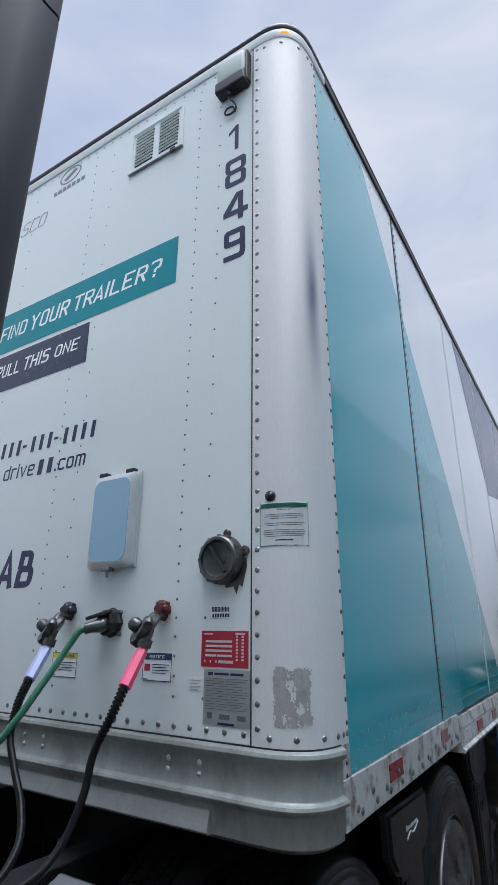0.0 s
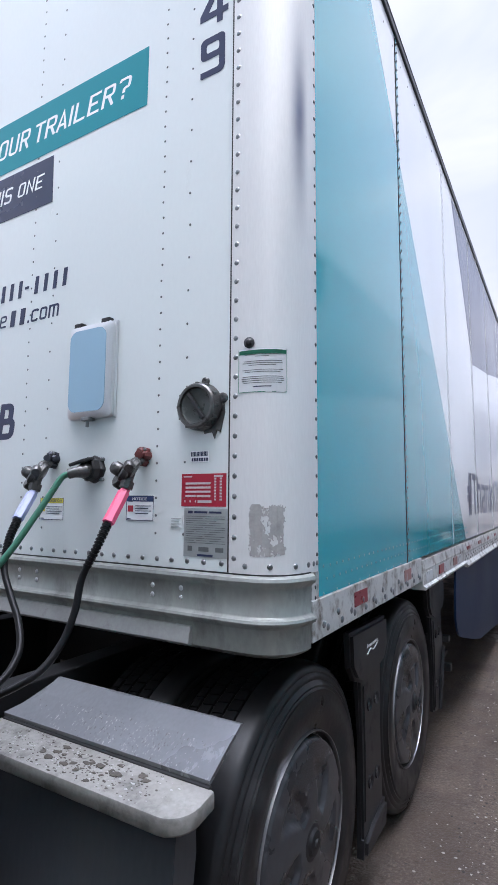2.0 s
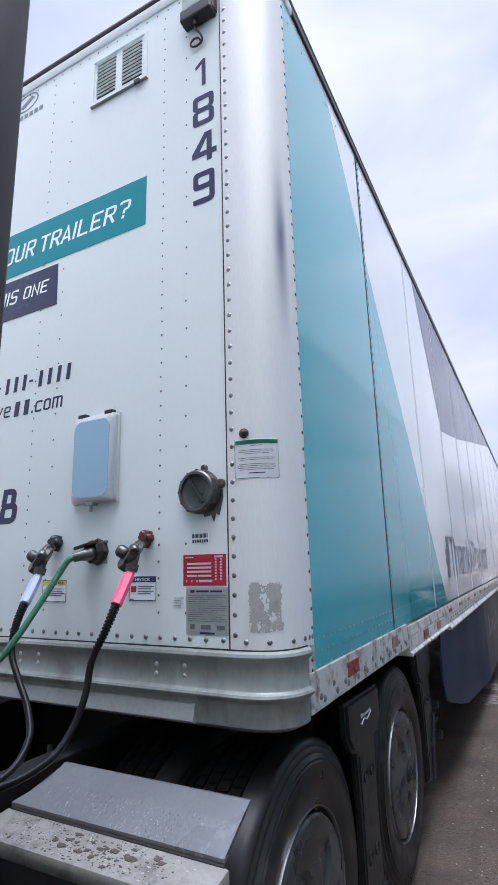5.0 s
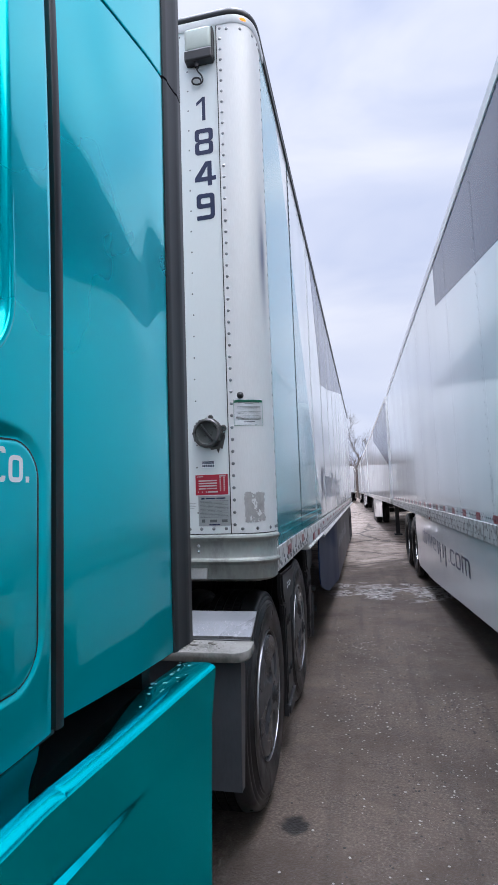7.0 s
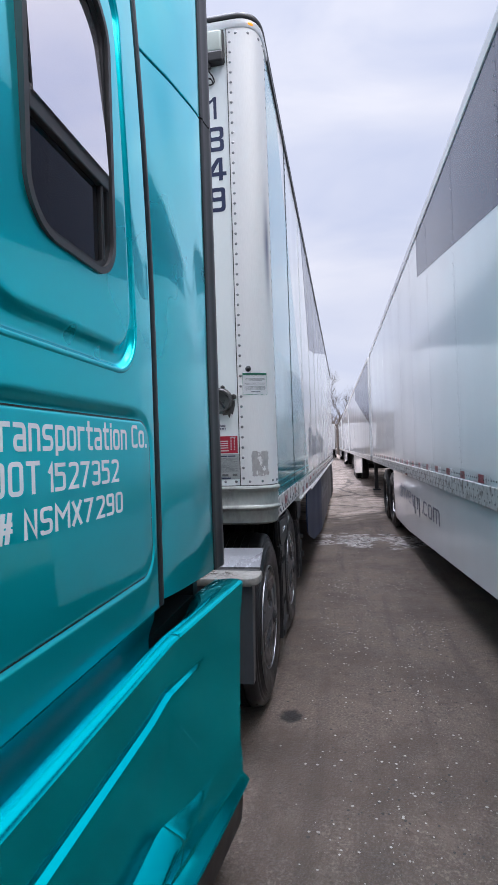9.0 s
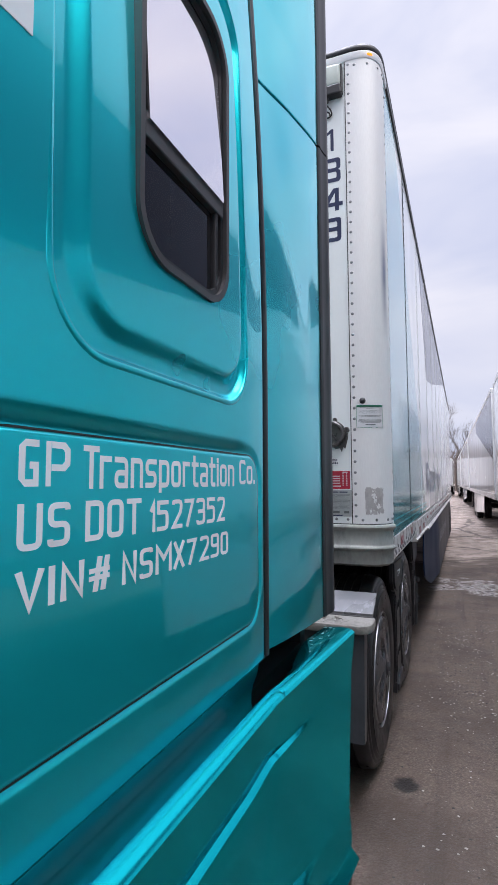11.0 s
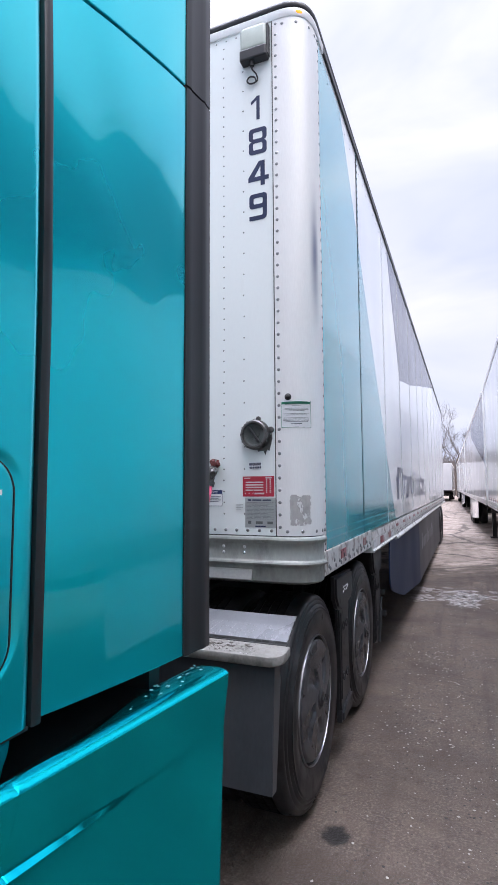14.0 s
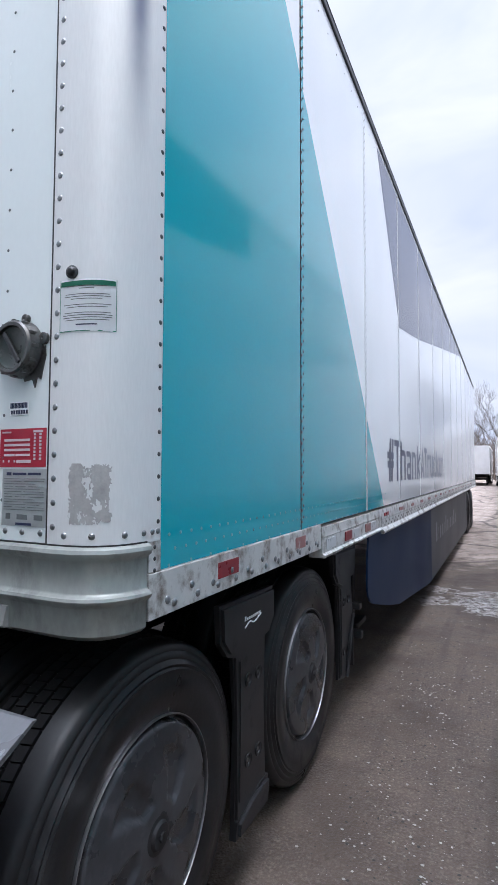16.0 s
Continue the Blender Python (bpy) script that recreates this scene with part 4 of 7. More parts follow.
# skirt, running gear
sk = [(2.54, 1.10), (2.50, 0.94), (2.49, 0.78), (2.515, 0.715), (2.57, 0.665), (2.66, 0.63), (2.80, 0.595), (3.2, 0.50), (3.6, 0.42), (5.57, 0.22), (8.0, 0.21), (11.9, 0.21), (12.05, 0.28), (12.05, 1.10)]
part("side_skirt", prism(clipped(sk, 2.0, 5.75), 0.012, facing_east(-0.006, 0, 0)), NAVY_SKIRT, trailer, "dark navy aerodynamic side skirt")
skirt = part("side_skirt", prism(clipped(sk, 5.752, 13.0), 0.012, facing_east(-0.006, 0, 0)), GREY_SKIRT, trailer, "grey aerodynamic side skirt with worn print")
part("side_skirt", prism(sk, 0.012, facing_east(-2.60, 0, 0)), NAVY_VINYL, trailer)
x = 6.2                                        # worn pale writing, too far off to read
for i, w in enumerate((0.16, 0.07, 0.14, 0.15, 0.06, 0.15, 0.17, 0.05, 0.15, 0.16, 0.22, 0.15)):
    part("print_bar", block(0.006, 0.0075, x, x + w, 0.62, 0.86 if i % 5 == 0 else 0.78), SKIRT_PRINT, skirt)
    x += w + 0.12
for y in (3.6, 5.0, 6.4, 7.8, 9.2, 10.6):
    part("cross_member", block(-2.5, -0.1, y, y + 0.08, 1.05, 1.17), DARK_STEEL, trailer)
part("axle_frame", block(-2.0, -0.6, 12.2, 15.4, 0.75, 1.1, 0.02), DARK_STEEL, trailer)
for y in (13.05, 14.29):
    wheel_set(trailer, -0.02, y, 0.52, 1, "rim")
    wheel_set(trailer, -2.58, y, 0.52, -1, "rim")
    part("axle", lathe([(-2.4, 0.07), (-0.2, 0.07)], 12, m=Matrix.Translation((0, y, 0.52))), DARK_STEEL, trailer)
for x in (-0.35, -2.25):                       # landing legs behind the skirts
    part("landing_leg", block(x - 0.06, x + 0.06, 3.2, 3.32, 0.35, 1.1, 0.01), DARK_STEEL, trailer)
    part("landing_foot", block(x - 0.13, x + 0.13, 3.13, 3.39, 0.31, 0.35, 0.01), DARK_STEEL, trailer)

# ---- what is printed on the front sheet ----
F = -0.0006
part("banner", prism([(-2.25, 2.94), (-0.549, 2.94), (-0.547, 3.165), (-2.25, 3.172)], 0.0012, facing_south(0, F, 0)), BANNER_TEAL, trailer, "teal banner sticker")
for word, x0, w in (("FIND", -1.715, 0.215), ("YOUR", -1.466, 0.278), ("TRAILER?", -1.155, 0.530)):
    lettering(word, w, 0.089, facing_south(x0, F - 0.0014, 3.008), WHITE_INK, trailer, label="white slanted lettering", slant=0.16, bold=0.016)
part("banner", prism([(-2.2, 2.717), (-1.031, 2.720), (-1.036, 2.918), (-2.2, 2.915)], 0.0012, facing_south(0, F, 0)), NAVY_VINYL, trailer, "dark navy banner sticker")
for word, x0, w in (("PULL", -1.690, 0.180), ("THIS", -1.470, 0.186), ("ONE", -1.252, 0.167)):
    lettering(word, w, 0.068, facing_south(x0, F - 0.0014, 2.795), WHITE_INK, trailer, label="white slanted lettering", slant=0.16, bold=0.016)
x = -0.93                                      # a telephone number, as plain bars
for dash in (0, 0, 0, 0, 1, 0, 0, 0, 1, 0, 0, 0):
    w, h = (0.020, 0.070) if not dash else (0.024, 0.010)
    z0 = 2.358 if not dash else 2.388
    part("print_bar", prism([(x - w, 0), (x, 0), (x + 0.1 * h, h), (x - w + 0.1 * h, h)], 0.0012, facing_south(0, F, z0)), INK, trailer)
    x -= 0.0545 if not dash else 0.046
lettering(".com", 0.185, 0.050, facing_south(-1.147, F, 2.245), INK, trailer, label="dark slanted lettering", slant=0.1, bold=0.02)
for x in (-1.255, -1.195):
    part("print_bar", prism([(0, 0), (0.028, 0), (0.035, 0.066), (0.007, 0.066)], 0.0012, facing_south(x, F, 2.245)), INK, trailer)
lettering("drive", 0.212, 0.069, facing_south(-1.490, F, 2.245), INK, trailer, label="dark slanted lettering", slant=0.1, bold=0.01)
lettering("AB", 0.235, 0.162, facing_south(-1.425, F, 1.783), INK, trailer, label="dark slanted lettering", slant=0.12, bold=0.048)
lettering("SCO", 0.215, 0.085, facing_south(-1.70, F, 3.672), BADGE_GREY, trailer, label="thin grey lettering", slant=0.2, bold=-0.024)
part("lettering", prism([(0.030, 0.0), (0.048, 0.0), (0.048, 0.130), (0.034, 0.130), (0.0, 0.104), (0.0, 0.086), (0.030, 0.107)], 0.0005, facing_south(-0.306, F, 3.472)), INK, trailer, "dark fleet numeral")
def numeral(kind, x0, z0, w, h, t):
    """A squared fleet numeral built from its strokes."""
    bm, m = bmesh.new(), facing_south(x0, F, z0)
    at = lambda pts, cx, cy: [(x + cx, y + cy) for x, y in pts]
    if kind == "8":
        for lo, hi in ((0.0, 0.505 * h), (0.505 * h, h)):
            half = t if lo == 0 else t / 2
            half_hi = t / 2 if lo == 0 else t
            ring(at(rounded(w, hi - lo, 0.018, 4), w / 2, (lo + hi) / 2), at(rounded(w - 2 * t, hi - lo - half - half_hi, 0.008, 4), w / 2, (lo + half + hi - half_hi) / 2), 0.0006, m, bm)
    elif kind == "9":
        lo = 0.44 * h
        ring(at(rounded(w, h - lo, 0.018, 4), w / 2, (lo + h) / 2), at(rounded(w - 2 * t, h - lo - 2 * t, 0.008, 4), w / 2, (lo + h) / 2), 0.0006, m, bm)
        prism([(w - t, lo + 0.018), (w - t, t + 0.005), (w - t - 0.006, t), (0.0, t), (0.0, 0.004), (0.004, 0.0), (w - 0.02, 0.0), (w - 0.006, 0.006), (w, 0.02), (w, lo + 0.018)], 0.0009, m, bm)
    else:
        z, x = 0.20 * h, 0.60 * w
        for pts in ([(0, z), (w, z), (w, z + t), (0, z + t)], [(0, z + t), (0.3 * w, z + t), (x, 0.80 * h), (x, h), (0.52 * w, h)], [(x, z + t), (x + t, z + t), (x + t, h), (x, h)], [(x, 0), (x + t, 0), (x + t, z), (x, z)]):
            prism(pts, 0.0006, m, bm)
    return bm


for n_, z0, h, x0, w in (("8", 3.284, 0.142, -0.319, 0.098), ("4", 3.113, 0.132, -0.323, 0.112), ("9", 2.932, 0.140, -0.318, 0.096)):
    part("lettering", numeral(n_, x0, z0, w, h, 0.023), INK, trailer, "dark fleet numeral")
# maker's badge, plain shapes only
part("badge", ring([(0.082 * math.cos(a) + 0.01 * math.sin(a), 0.050 * math.sin(a)) for a in [2 * math.pi * i / 28 for i in range(28)]], [(0.073 * math.cos(a) + 0.01 * math.sin(a), 0.042 * math.sin(a)) for a in [2 * math.pi * i / 28 for i in range(28)]], 0.0012, facing_south(-1.335, F, 3.925)), BADGE_GREY, trailer, "dark oval badge")
part("badge", prism([(-0.05, -0.012), (-0.03, -0.03), (0.055, 0.012), (0.035, 0.03)], 0.0012, facing_south(-1.335, F, 3.925)), BADGE_GREY, trailer)
for i in range(7):
    part("print_bar", block(-1.455 + 0.036 * i, -1.430 + 0.036 * i, F - 0.0012, F, 3.834, 3.858), BADGE_GREY, trailer)

# ---- things fixed to the front sheet ----
vent = thing("air_vent", (-0.715, 0.0, 3.66), "white louvred air vent with a hinged frame on the trailer front", "vent")
part("frame", ring(rounded(0.322, 0.252, 0.006, 2), rounded(0.296, 0.226, 0.004, 2), 0.012, facing_south(-0.715, 0.0, 3.785)), WHITE_FRONT, vent)
part("back_plate", block(-0.864, -0.566, -0.004, -0.0002, 3.671, 3.899), WHITE_FRONT, vent)
part("edge", block(-0.878, -0.552, -0.013, -0.0005, 3.656, 3.660), RIVET, vent)
for col in (-0.79, -0.64):
    for i in range(10):
        z = 3.695 + 0.0198 * i
        part("slot", prism([(-0.055, -0.0045), (0.055, -0.0045), (0.055, 0.0045), (-0.055, 0.0045)], 0.0012, facing_south(col, -0.004, z)), DARK_STEEL, vent)
        part("louvre", prism([(0, 0), (0.009, 0.002), (0.0, 0.008)], 0.11, Matrix(((0, 0, 1, col - 0.055), (-1, 0, 0, -0.004), (0, 1, 0, z + 0.0045), (0, 0, 0, 1)))), WHITE_FRONT, vent)
part("latch", block(-0.615, -0.585, -0.022, -0.012, 3.640, 3.662, 0.003), RIVET_DARK, vent)

sensor = thing("tracking_unit", (-0.280, 0.0, 3.76), "grey-green tracking unit with a looped cable under the trailer roof", "sensor")
part("housing", block(-0.352, -0.206, -0.046, -0.0005, 3.832, 3.965, 0.020, 4), PUTTY, sensor, smooth=True)
part("lower_housing", block(-0.350, -0.202, -0.054, -0.0005, 3.775, 3.834, 0.008), BLACK, sensor, "dark lower housing")
part("bracket", block(-0.207, -0.198, -0.036, -0.0005, 3.79, 3.96, 0.004), BLACK, sensor)
loop = [(-0.288, -0.030, 3.780), (-0.288, -0.030, 3.735), (-0.268, -0.022, 3.705), (-0.264, -0.014, 3.680), (-0.285, -0.012, 3.668), (-0.312, -0.012, 3.674), (-0.322, -0.012, 3.692), (-0.308, -0.012, 3.708), (-0.280, -0.016, 3.696), (-0.272, -0.008, 3.674)]
part("cable", tube(curve_points(loop, 6), 0.0042, 8), BLACK, sensor, "thin black cable loop", smooth=True)
part("cable_gland", tube([(-0.288, -0.030, 3.785), (-0.288, -0.030, 3.748)], 0.011, 10), BLACK, sensor, smooth=True)

cabinet = thing("document_box", (-0.755, -0.02, 1.825), "aluminium document box with a blue-tinted lid", "box")
part("back_plate", block(-0.866, -0.645, -0.012, -0.0005, 1.832, 2.172, 0.004), BOX_FRAME, cabinet)
lid_out = rounded(0.212, 0.335, 0.018, 5)
lid_in = rounded(0.182, 0.298, 0.036, 5)
bm = bmesh.new()
lm = facing_south(-0.756, 0, 2.0)
rings = [[bm.verts.new(lm @ Vector((x, y, z))) for x, y in pts] for pts, z in ((lid_out, 0.012), (lid_out, 0.024), (lid_in, 0.038))]
for p, q in zip(rings, rings[1:]):
    for i in range(len(p)):
        bm.faces.new((p[i], p[(i + 1) % len(p)], q[(i + 1) % len(p)], q[i]))
bm.faces.new(rings[-1])
part("lid", bm, BOX_FRAME, cabinet, smooth=True)
part("lid_panel", prism(rounded(0.176, 0.291, 0.034, 5), 0.002, facing_south(-0.756, -0.0382, 2.0)), BOX_SHEET, cabinet, "pale blue reflective panel")
for x in (-0.825, -0.69):
    part("hinge", block(x - 0.02, x + 0.02, -0.026, -0.002, 2.163, 2.182, 0.004), BLACK, cabinet)
part("catch", block(-0.775, -0.735, -0.04, -0.012, 1.822, 1.836, 0.003), RIVET, cabinet)
part("catch_pin", lathe([(0, 0.006), (0.025, 0.006), (0.026, 0.0)], 10, m=Matrix.Translation((-0.755, -0.028, 1.826)) @ Matrix.Rotation(radians(90), 4, "Y")), RIVET, cabinet, smooth=True)

port = thing("inspection_port", (-0.303, 0.0, 1.75), "round black screw cap in a worn cast ring", "cap")
pm = Matrix.Translation((-0.289, 0, 1.836)) @ Matrix.Rotation(radians(-90), 4, "Z")
part("ring", lathe([(0.0, 0.074), (0.014, 0.074), (0.020, 0.070), (0.036, 0.069), (0.041, 0.064), (0.041, 0.056), (0.030, 0.054)], 40, m=pm), CAST, port, smooth=True)
part("cap", lathe([(0.030, 0.056), (0.034, 0.053), (0.030, 0.048), (0.028, 0.0)], 40, m=pm), material("clouded_cap", (0.05, 0.058, 0.054), 0.3, 0.0, 0.5, 18, 120, 0.02, dirt=(0.20, 0.21, 0.20), dirt_amount=0.35, dirt_scale=22), port, "dark clouded cap", smooth=True)
bar = block(-0.006, 0.006, -0.010, 0.0, -0.049, 0.049, 0.003)
bar.transform(Matrix.Translation((-0.289, -0.029, 1.836)) @ Matrix.Rotation(radians(-35), 4, "Y"))
part("grip_bar", bar, BLACK, port)
for a, r_ in ((80, 0.012), (16, 0.015)):
    part("lug", lathe([(0.0, r_), (0.009, r_), (0.011, r_ * 0.8), (0.011, 0.004), (0.004, 0.0)], 14, m=Matrix.Translation((-0.289 + 0.082 * math.cos(radians(a)), 0, 1.836 + 0.080 * math.sin(radians(a)))) @ Matrix.Rotation(radians(-90), 4, "Z")), CAST, port, smooth=True)
for k in range(12):
    a = 2 * math.pi * k / 12
    part("rib", block(-0.289 + 0.0685 * math.cos(a) - 0.005, -0.289 + 0.0685 * math.cos(a) + 0.005, -0.034, -0.010, 1.836 + 0.0685 * math.sin(a) - 0.005, 1.836 + 0.0685 * math.sin(a) + 0.005, 0.002), CAST, port)
torn = [(-0.02, 0.0), (0.03, 0.05), (0.055, 0.075), (0.058, 0.05), (0.05, 0.02), (0.042, -0.01), (0.03, -0.002), (0.022, -0.03), (0.012, -0.008), (-0.015, -0.012)]
part("torn_seal", prism(torn, 0.003, facing_south(-0.262, -0.0006, 1.765)), CAST, port, "torn grey sealing tape")


# labels
def sticker(name, x0, x1, z0, z1, mat, label, bars, head=None, edge=0.0):
    s = thing(name, ((x0 + x1) / 2, 0.0, z0), label, "label")
    part("sheet", block(x0, x1, F - 0.001, F + 0.0004, z0, z1), mat, s)
    if head:
        part("heading", block(x0 + 0.002, x1 - 0.002, F - 0.0016, F - 0.0009, z1 - head[0], z1 - 0.002), head[1], s)
    if edge:
        w_, h_ = (x1 - x0) / 2, (z1 - z0) / 2
        part("border", ring([(-w_, -h_), (w_, -h_), (w_, h_), (-w_, h_)], [(-w_ + edge, -h_ + edge), (w_ - edge, -h_ + edge), (w_ - edge, h_ - edge), (-w_ + edge, h_ - edge)], 0.0004, facing_south((x0 + x1) / 2, F - 0.0011, (z0 + z1) / 2)), INK, s)
    for bx, bz, bw, bh, bmat in bars:
        part("print_bar", block(x0 + bx, x0 + bx + bw, F - 0.0022, F - 0.0009, z0 + bz, z0 + bz + bh), bmat, s)
    return s


bars = [(0.016 + 0.0, 0.066 - 0.0125 * i, 0.092, 0.0062, PINK_INK) for i in range(3)]
bars += [(0.016, 0.028, 0.038, 0.0058, PINK_INK), (0.058, 0.028, 0.05, 0.0058, PINK_INK), (0.062, 0.011, 0.05, 0.0075, PINK_INK)]
bars += [(0.122, 0.080 - 0.0088 * i, 0.006, 0.0055, PINK_INK) for i in range(8)] + [(0.141, 0.080 - 0.0088 * i, 0.007, 0.0055, PINK_INK) for i in range(8)]
bars += [(0.012 + 0.02 * i, 0.012, 0.004, 0.006, PINK_INK) for i in range(3)] + [(0.008, 0.0875, 0.032, 0.004, PINK_INK), (0.12, 0.0875, 0.032, 0.0055, PINK_INK)]
sticker("inspection_label", -0.361, -0.198, 1.535, 1.633, RED_LABEL, "red inspection label with white boxes", bars)
bars = [(0.038, 0.129, 0.048, 0.006, INK), (0.092, 0.129, 0.044, 0.006, INK), (0.016, 0.128, 0.016, 0.008, INK)]
for i in range(13):
    z_ = 0.119 - 0.0065 * i
    cuts = ((0.008, 0.062), (0.078, 0.070)) if i % 4 == 1 else ((0.008, 0.030), (0.048, 0.036), (0.094, 0.054)) if i % 4 == 3 else ((0.008, 0.142 - 0.016 * (i % 3)),)
    bars += [(x_, z_, w_, 0.0013, GREY_INK) for x_, w_ in cuts]
bars += [(0.016, 0.017, 0.016, 0.015, GREY_INK), (0.056, 0.017, 0.036, 0.013, GREY_INK), (0.116, 0.017, 0.028, 0.013, GREY_INK), (0.052, 0.003, 0.055, 0.006, INK)]
sticker("data_plate", -0.349, -0.189, 1.386, 1.530, PLATE, "grey metal data plate with dark print", bars)
bars = [(0.010, 0.060 - 0.011 * i, 0.0 + 0.018, 0.004, INK) for i in range(1)] + [(0.040, 0.046 - 0.008 * i, 0.066 - 0.012 * (i % 2), 0.0022, INK) for i in range(4)] + [(0.008, 0.028, 0.022, 0.020, RED_LABEL), (0.004, 0.0035, 0.016, 0.003, INK)]
notice = sticker("notice_label", -0.587, -0.471, 1.487, 1.567, WHITE_INK, "white notice label with dark blue heading", bars, (0.019, BLUE_INK), 0.0022)
lettering("NOTICE", 0.062, 0.010, facing_south(-0.560, F - 0.0017, 1.5515), WHITE_INK, notice, bold=0.02)
bars = [(0.036, 0.046 - 0.008 * i, 0.082 - 0.014 * (i % 2), 0.0022, INK) for i in range(4)] + [(0.008, 0.030, 0.02, 0.018, YELLOW_INK), (0.006, 0.0035, 0.018, 0.003, INK)]
caution = sticker("caution_label", -1.014, -0.888, 1.479, 1.558, WHITE_INK, "white caution label with yellow heading", bars, (0.019, YELLOW_INK), 0.0022)
lettering("CAUTION", 0.066, 0.010, facing_south(-0.965, F - 0.0017, 1.5425), INK, caution, bold=0.02)
bars = [(0.002 + 0.0052 * i, 0.018, 0.003, 0.014, INK) for i in range(12)] + [(0.004 + 0.009 * i, 0.003, 0.006, 0.010, INK) for i in range(7)]
sticker("barcode_label", -0.328, -0.262, 1.668, 1.702, WHITE_INK, "small torn barcode label", bars)
bars = [(0.004, 0.026 - 0.008 * i, 0.038 - 0.01 * (i % 2), 0.0025, PLATE) for i in range(4)]
sticker("faded_label", -0.402, -0.356, 1.470, 1.504, WHITE_FRONT, "small faded paper label with grey print", bars)


def post_point(t, out=0.0):
    """A place on the corner post, t from 0 at the front to 1 at the side, with its normal."""
    pts = corner_outline(0.004)
    i = min(int(t * 16), 15)
    f = t * 16 - i
    p, q = Vector(pts[i]), Vector(pts[i + 1])
    d = (q - p).normalized()
    nrm = Vector((d.y, -d.x))
    return p + f * (q - p) + nrm * out, nrm


def post_patch(t0, t1, z0, z1, out, steps=10, bm=None):
    bm = bm or bmesh.new()
    rows_ = []
    for i in range(steps + 1):
        p, _ = post_point(t0 + (t1 - t0) * i / steps, out)
        rows_.append((bm.verts.new((p.x, p.y, z0)), bm.verts.new((p.x, p.y, z1))))
    for a, b in zip(rows_, rows_[1:]):
        bm.faces.new((a[0], b[0], b[1], a[1]))
    return bm


def curved(bm):
    bmesh.ops.solidify(bm, geom=bm.faces[:], thickness=0.0006)
    return bm


tyre_label = thing("tyre_system_label", (-0.10, 0.02, 1.866), "white text label with a green heading on the corner post", "label")
part("sheet", curved(post_patch(0.085, 0.528, 1.865, 1.994, 0.0012)), WHITE_INK, tyre_label)
part("heading", curved(post_patch(0.093, 0.520, 1.978, 1.990, 0.0022)), GREEN_INK, tyre_label)
for i, z in enumerate((1.976, 1.970, 1.956, 1.950, 1.944, 1.930, 1.924, 1.910, 1.904, 1.898, 1.892)):
    half = (0.16, 0.06, 0.17, 0.18, 0.12, 0.185, 0.16, 0.18, 0.19, 0.19, 0.17)[i]
    part("print_bar", curved(post_patch(0.307 - half, 0.307 + half, z, z + 0.0016, 0.0022, 6)), GREY_INK, tyre_label)
part("print_bar", curved(post_patch(0.23, 0.39, 1.880, 1.883, 0.0022, 6)), INK, tyre_label)
for a, b, z0, z1 in ((0.085, 0.090, 1.865, 1.994), (0.523, 0.528, 1.865, 1.994), (0.085, 0.528, 1.865, 1.867)):
    part("border", curved(post_patch(a, b, z0, z1, 0.002, 4)), GREEN_INK, tyre_label)
p, nrm = post_point(0.19)
plug = thing("rubber_plug", (p.x, p.y, 2.013), "dark round plug on the corner post", "plug")
part("washer", lathe([(0.0, 0.0165), (0.004, 0.0165), (0.006, 0.012)], 20, m=Matrix.Translation((p.x, p.y, 2.013)) @ Matrix.Rotation(math.atan2(nrm.y, nrm.x), 4, "Z")), RIVET_DARK, plug, smooth=True)
part("dome", lathe([(0.004, 0.0125), (0.010, 0.010), (0.013, 0.005), (0.0135, 0.0)], 20, m=Matrix.Translation((p.x, p.y, 2.013)) @ Matrix.Rotation(math.atan2(nrm.y, nrm.x), 4, "Z")), BLACK, plug, smooth=True)
# what is left of an old sticker: small flakes
rnd = random.Random(4)
bm = bmesh.new()
for i in range(64):
    for j in range(72):
        u, v = (i + 0.5) / 64, (j + 0.5) / 72
        keep = noise.noise((u * 3.2, v * 4.2, 5.0)) + 0.5 * noise.noise((u * 12, v * 9, 2.0)) + 0.6 * noise.noise((u * 24, v * 21, 9.0)) + 0.40
        keep -= 1.1 * max(0, abs(u - 0.5) - 0.40) * 8 + 0.9 * max(0, abs(v - 0.5) - 0.42) * 8
        keep -= 0.75 * max(0.0, 1 - ((u - 0.68) ** 2 + (v - 0.30) ** 2) / 0.02)
        if keep > 0.0:
            post_patch(0.19 + 0.33 * (u - 0.5 / 64), 0.19 + 0.33 * (u + 0.5 / 64), 1.398 + 0.146 * (v - 0.5 / 72), 1.398 + 0.146 * (v + 0.5 / 72), 0.0012, 1, bm)
lone("sticker_residue", bm, GHOST, "grey flaking remains of a sticker on the post", "label")

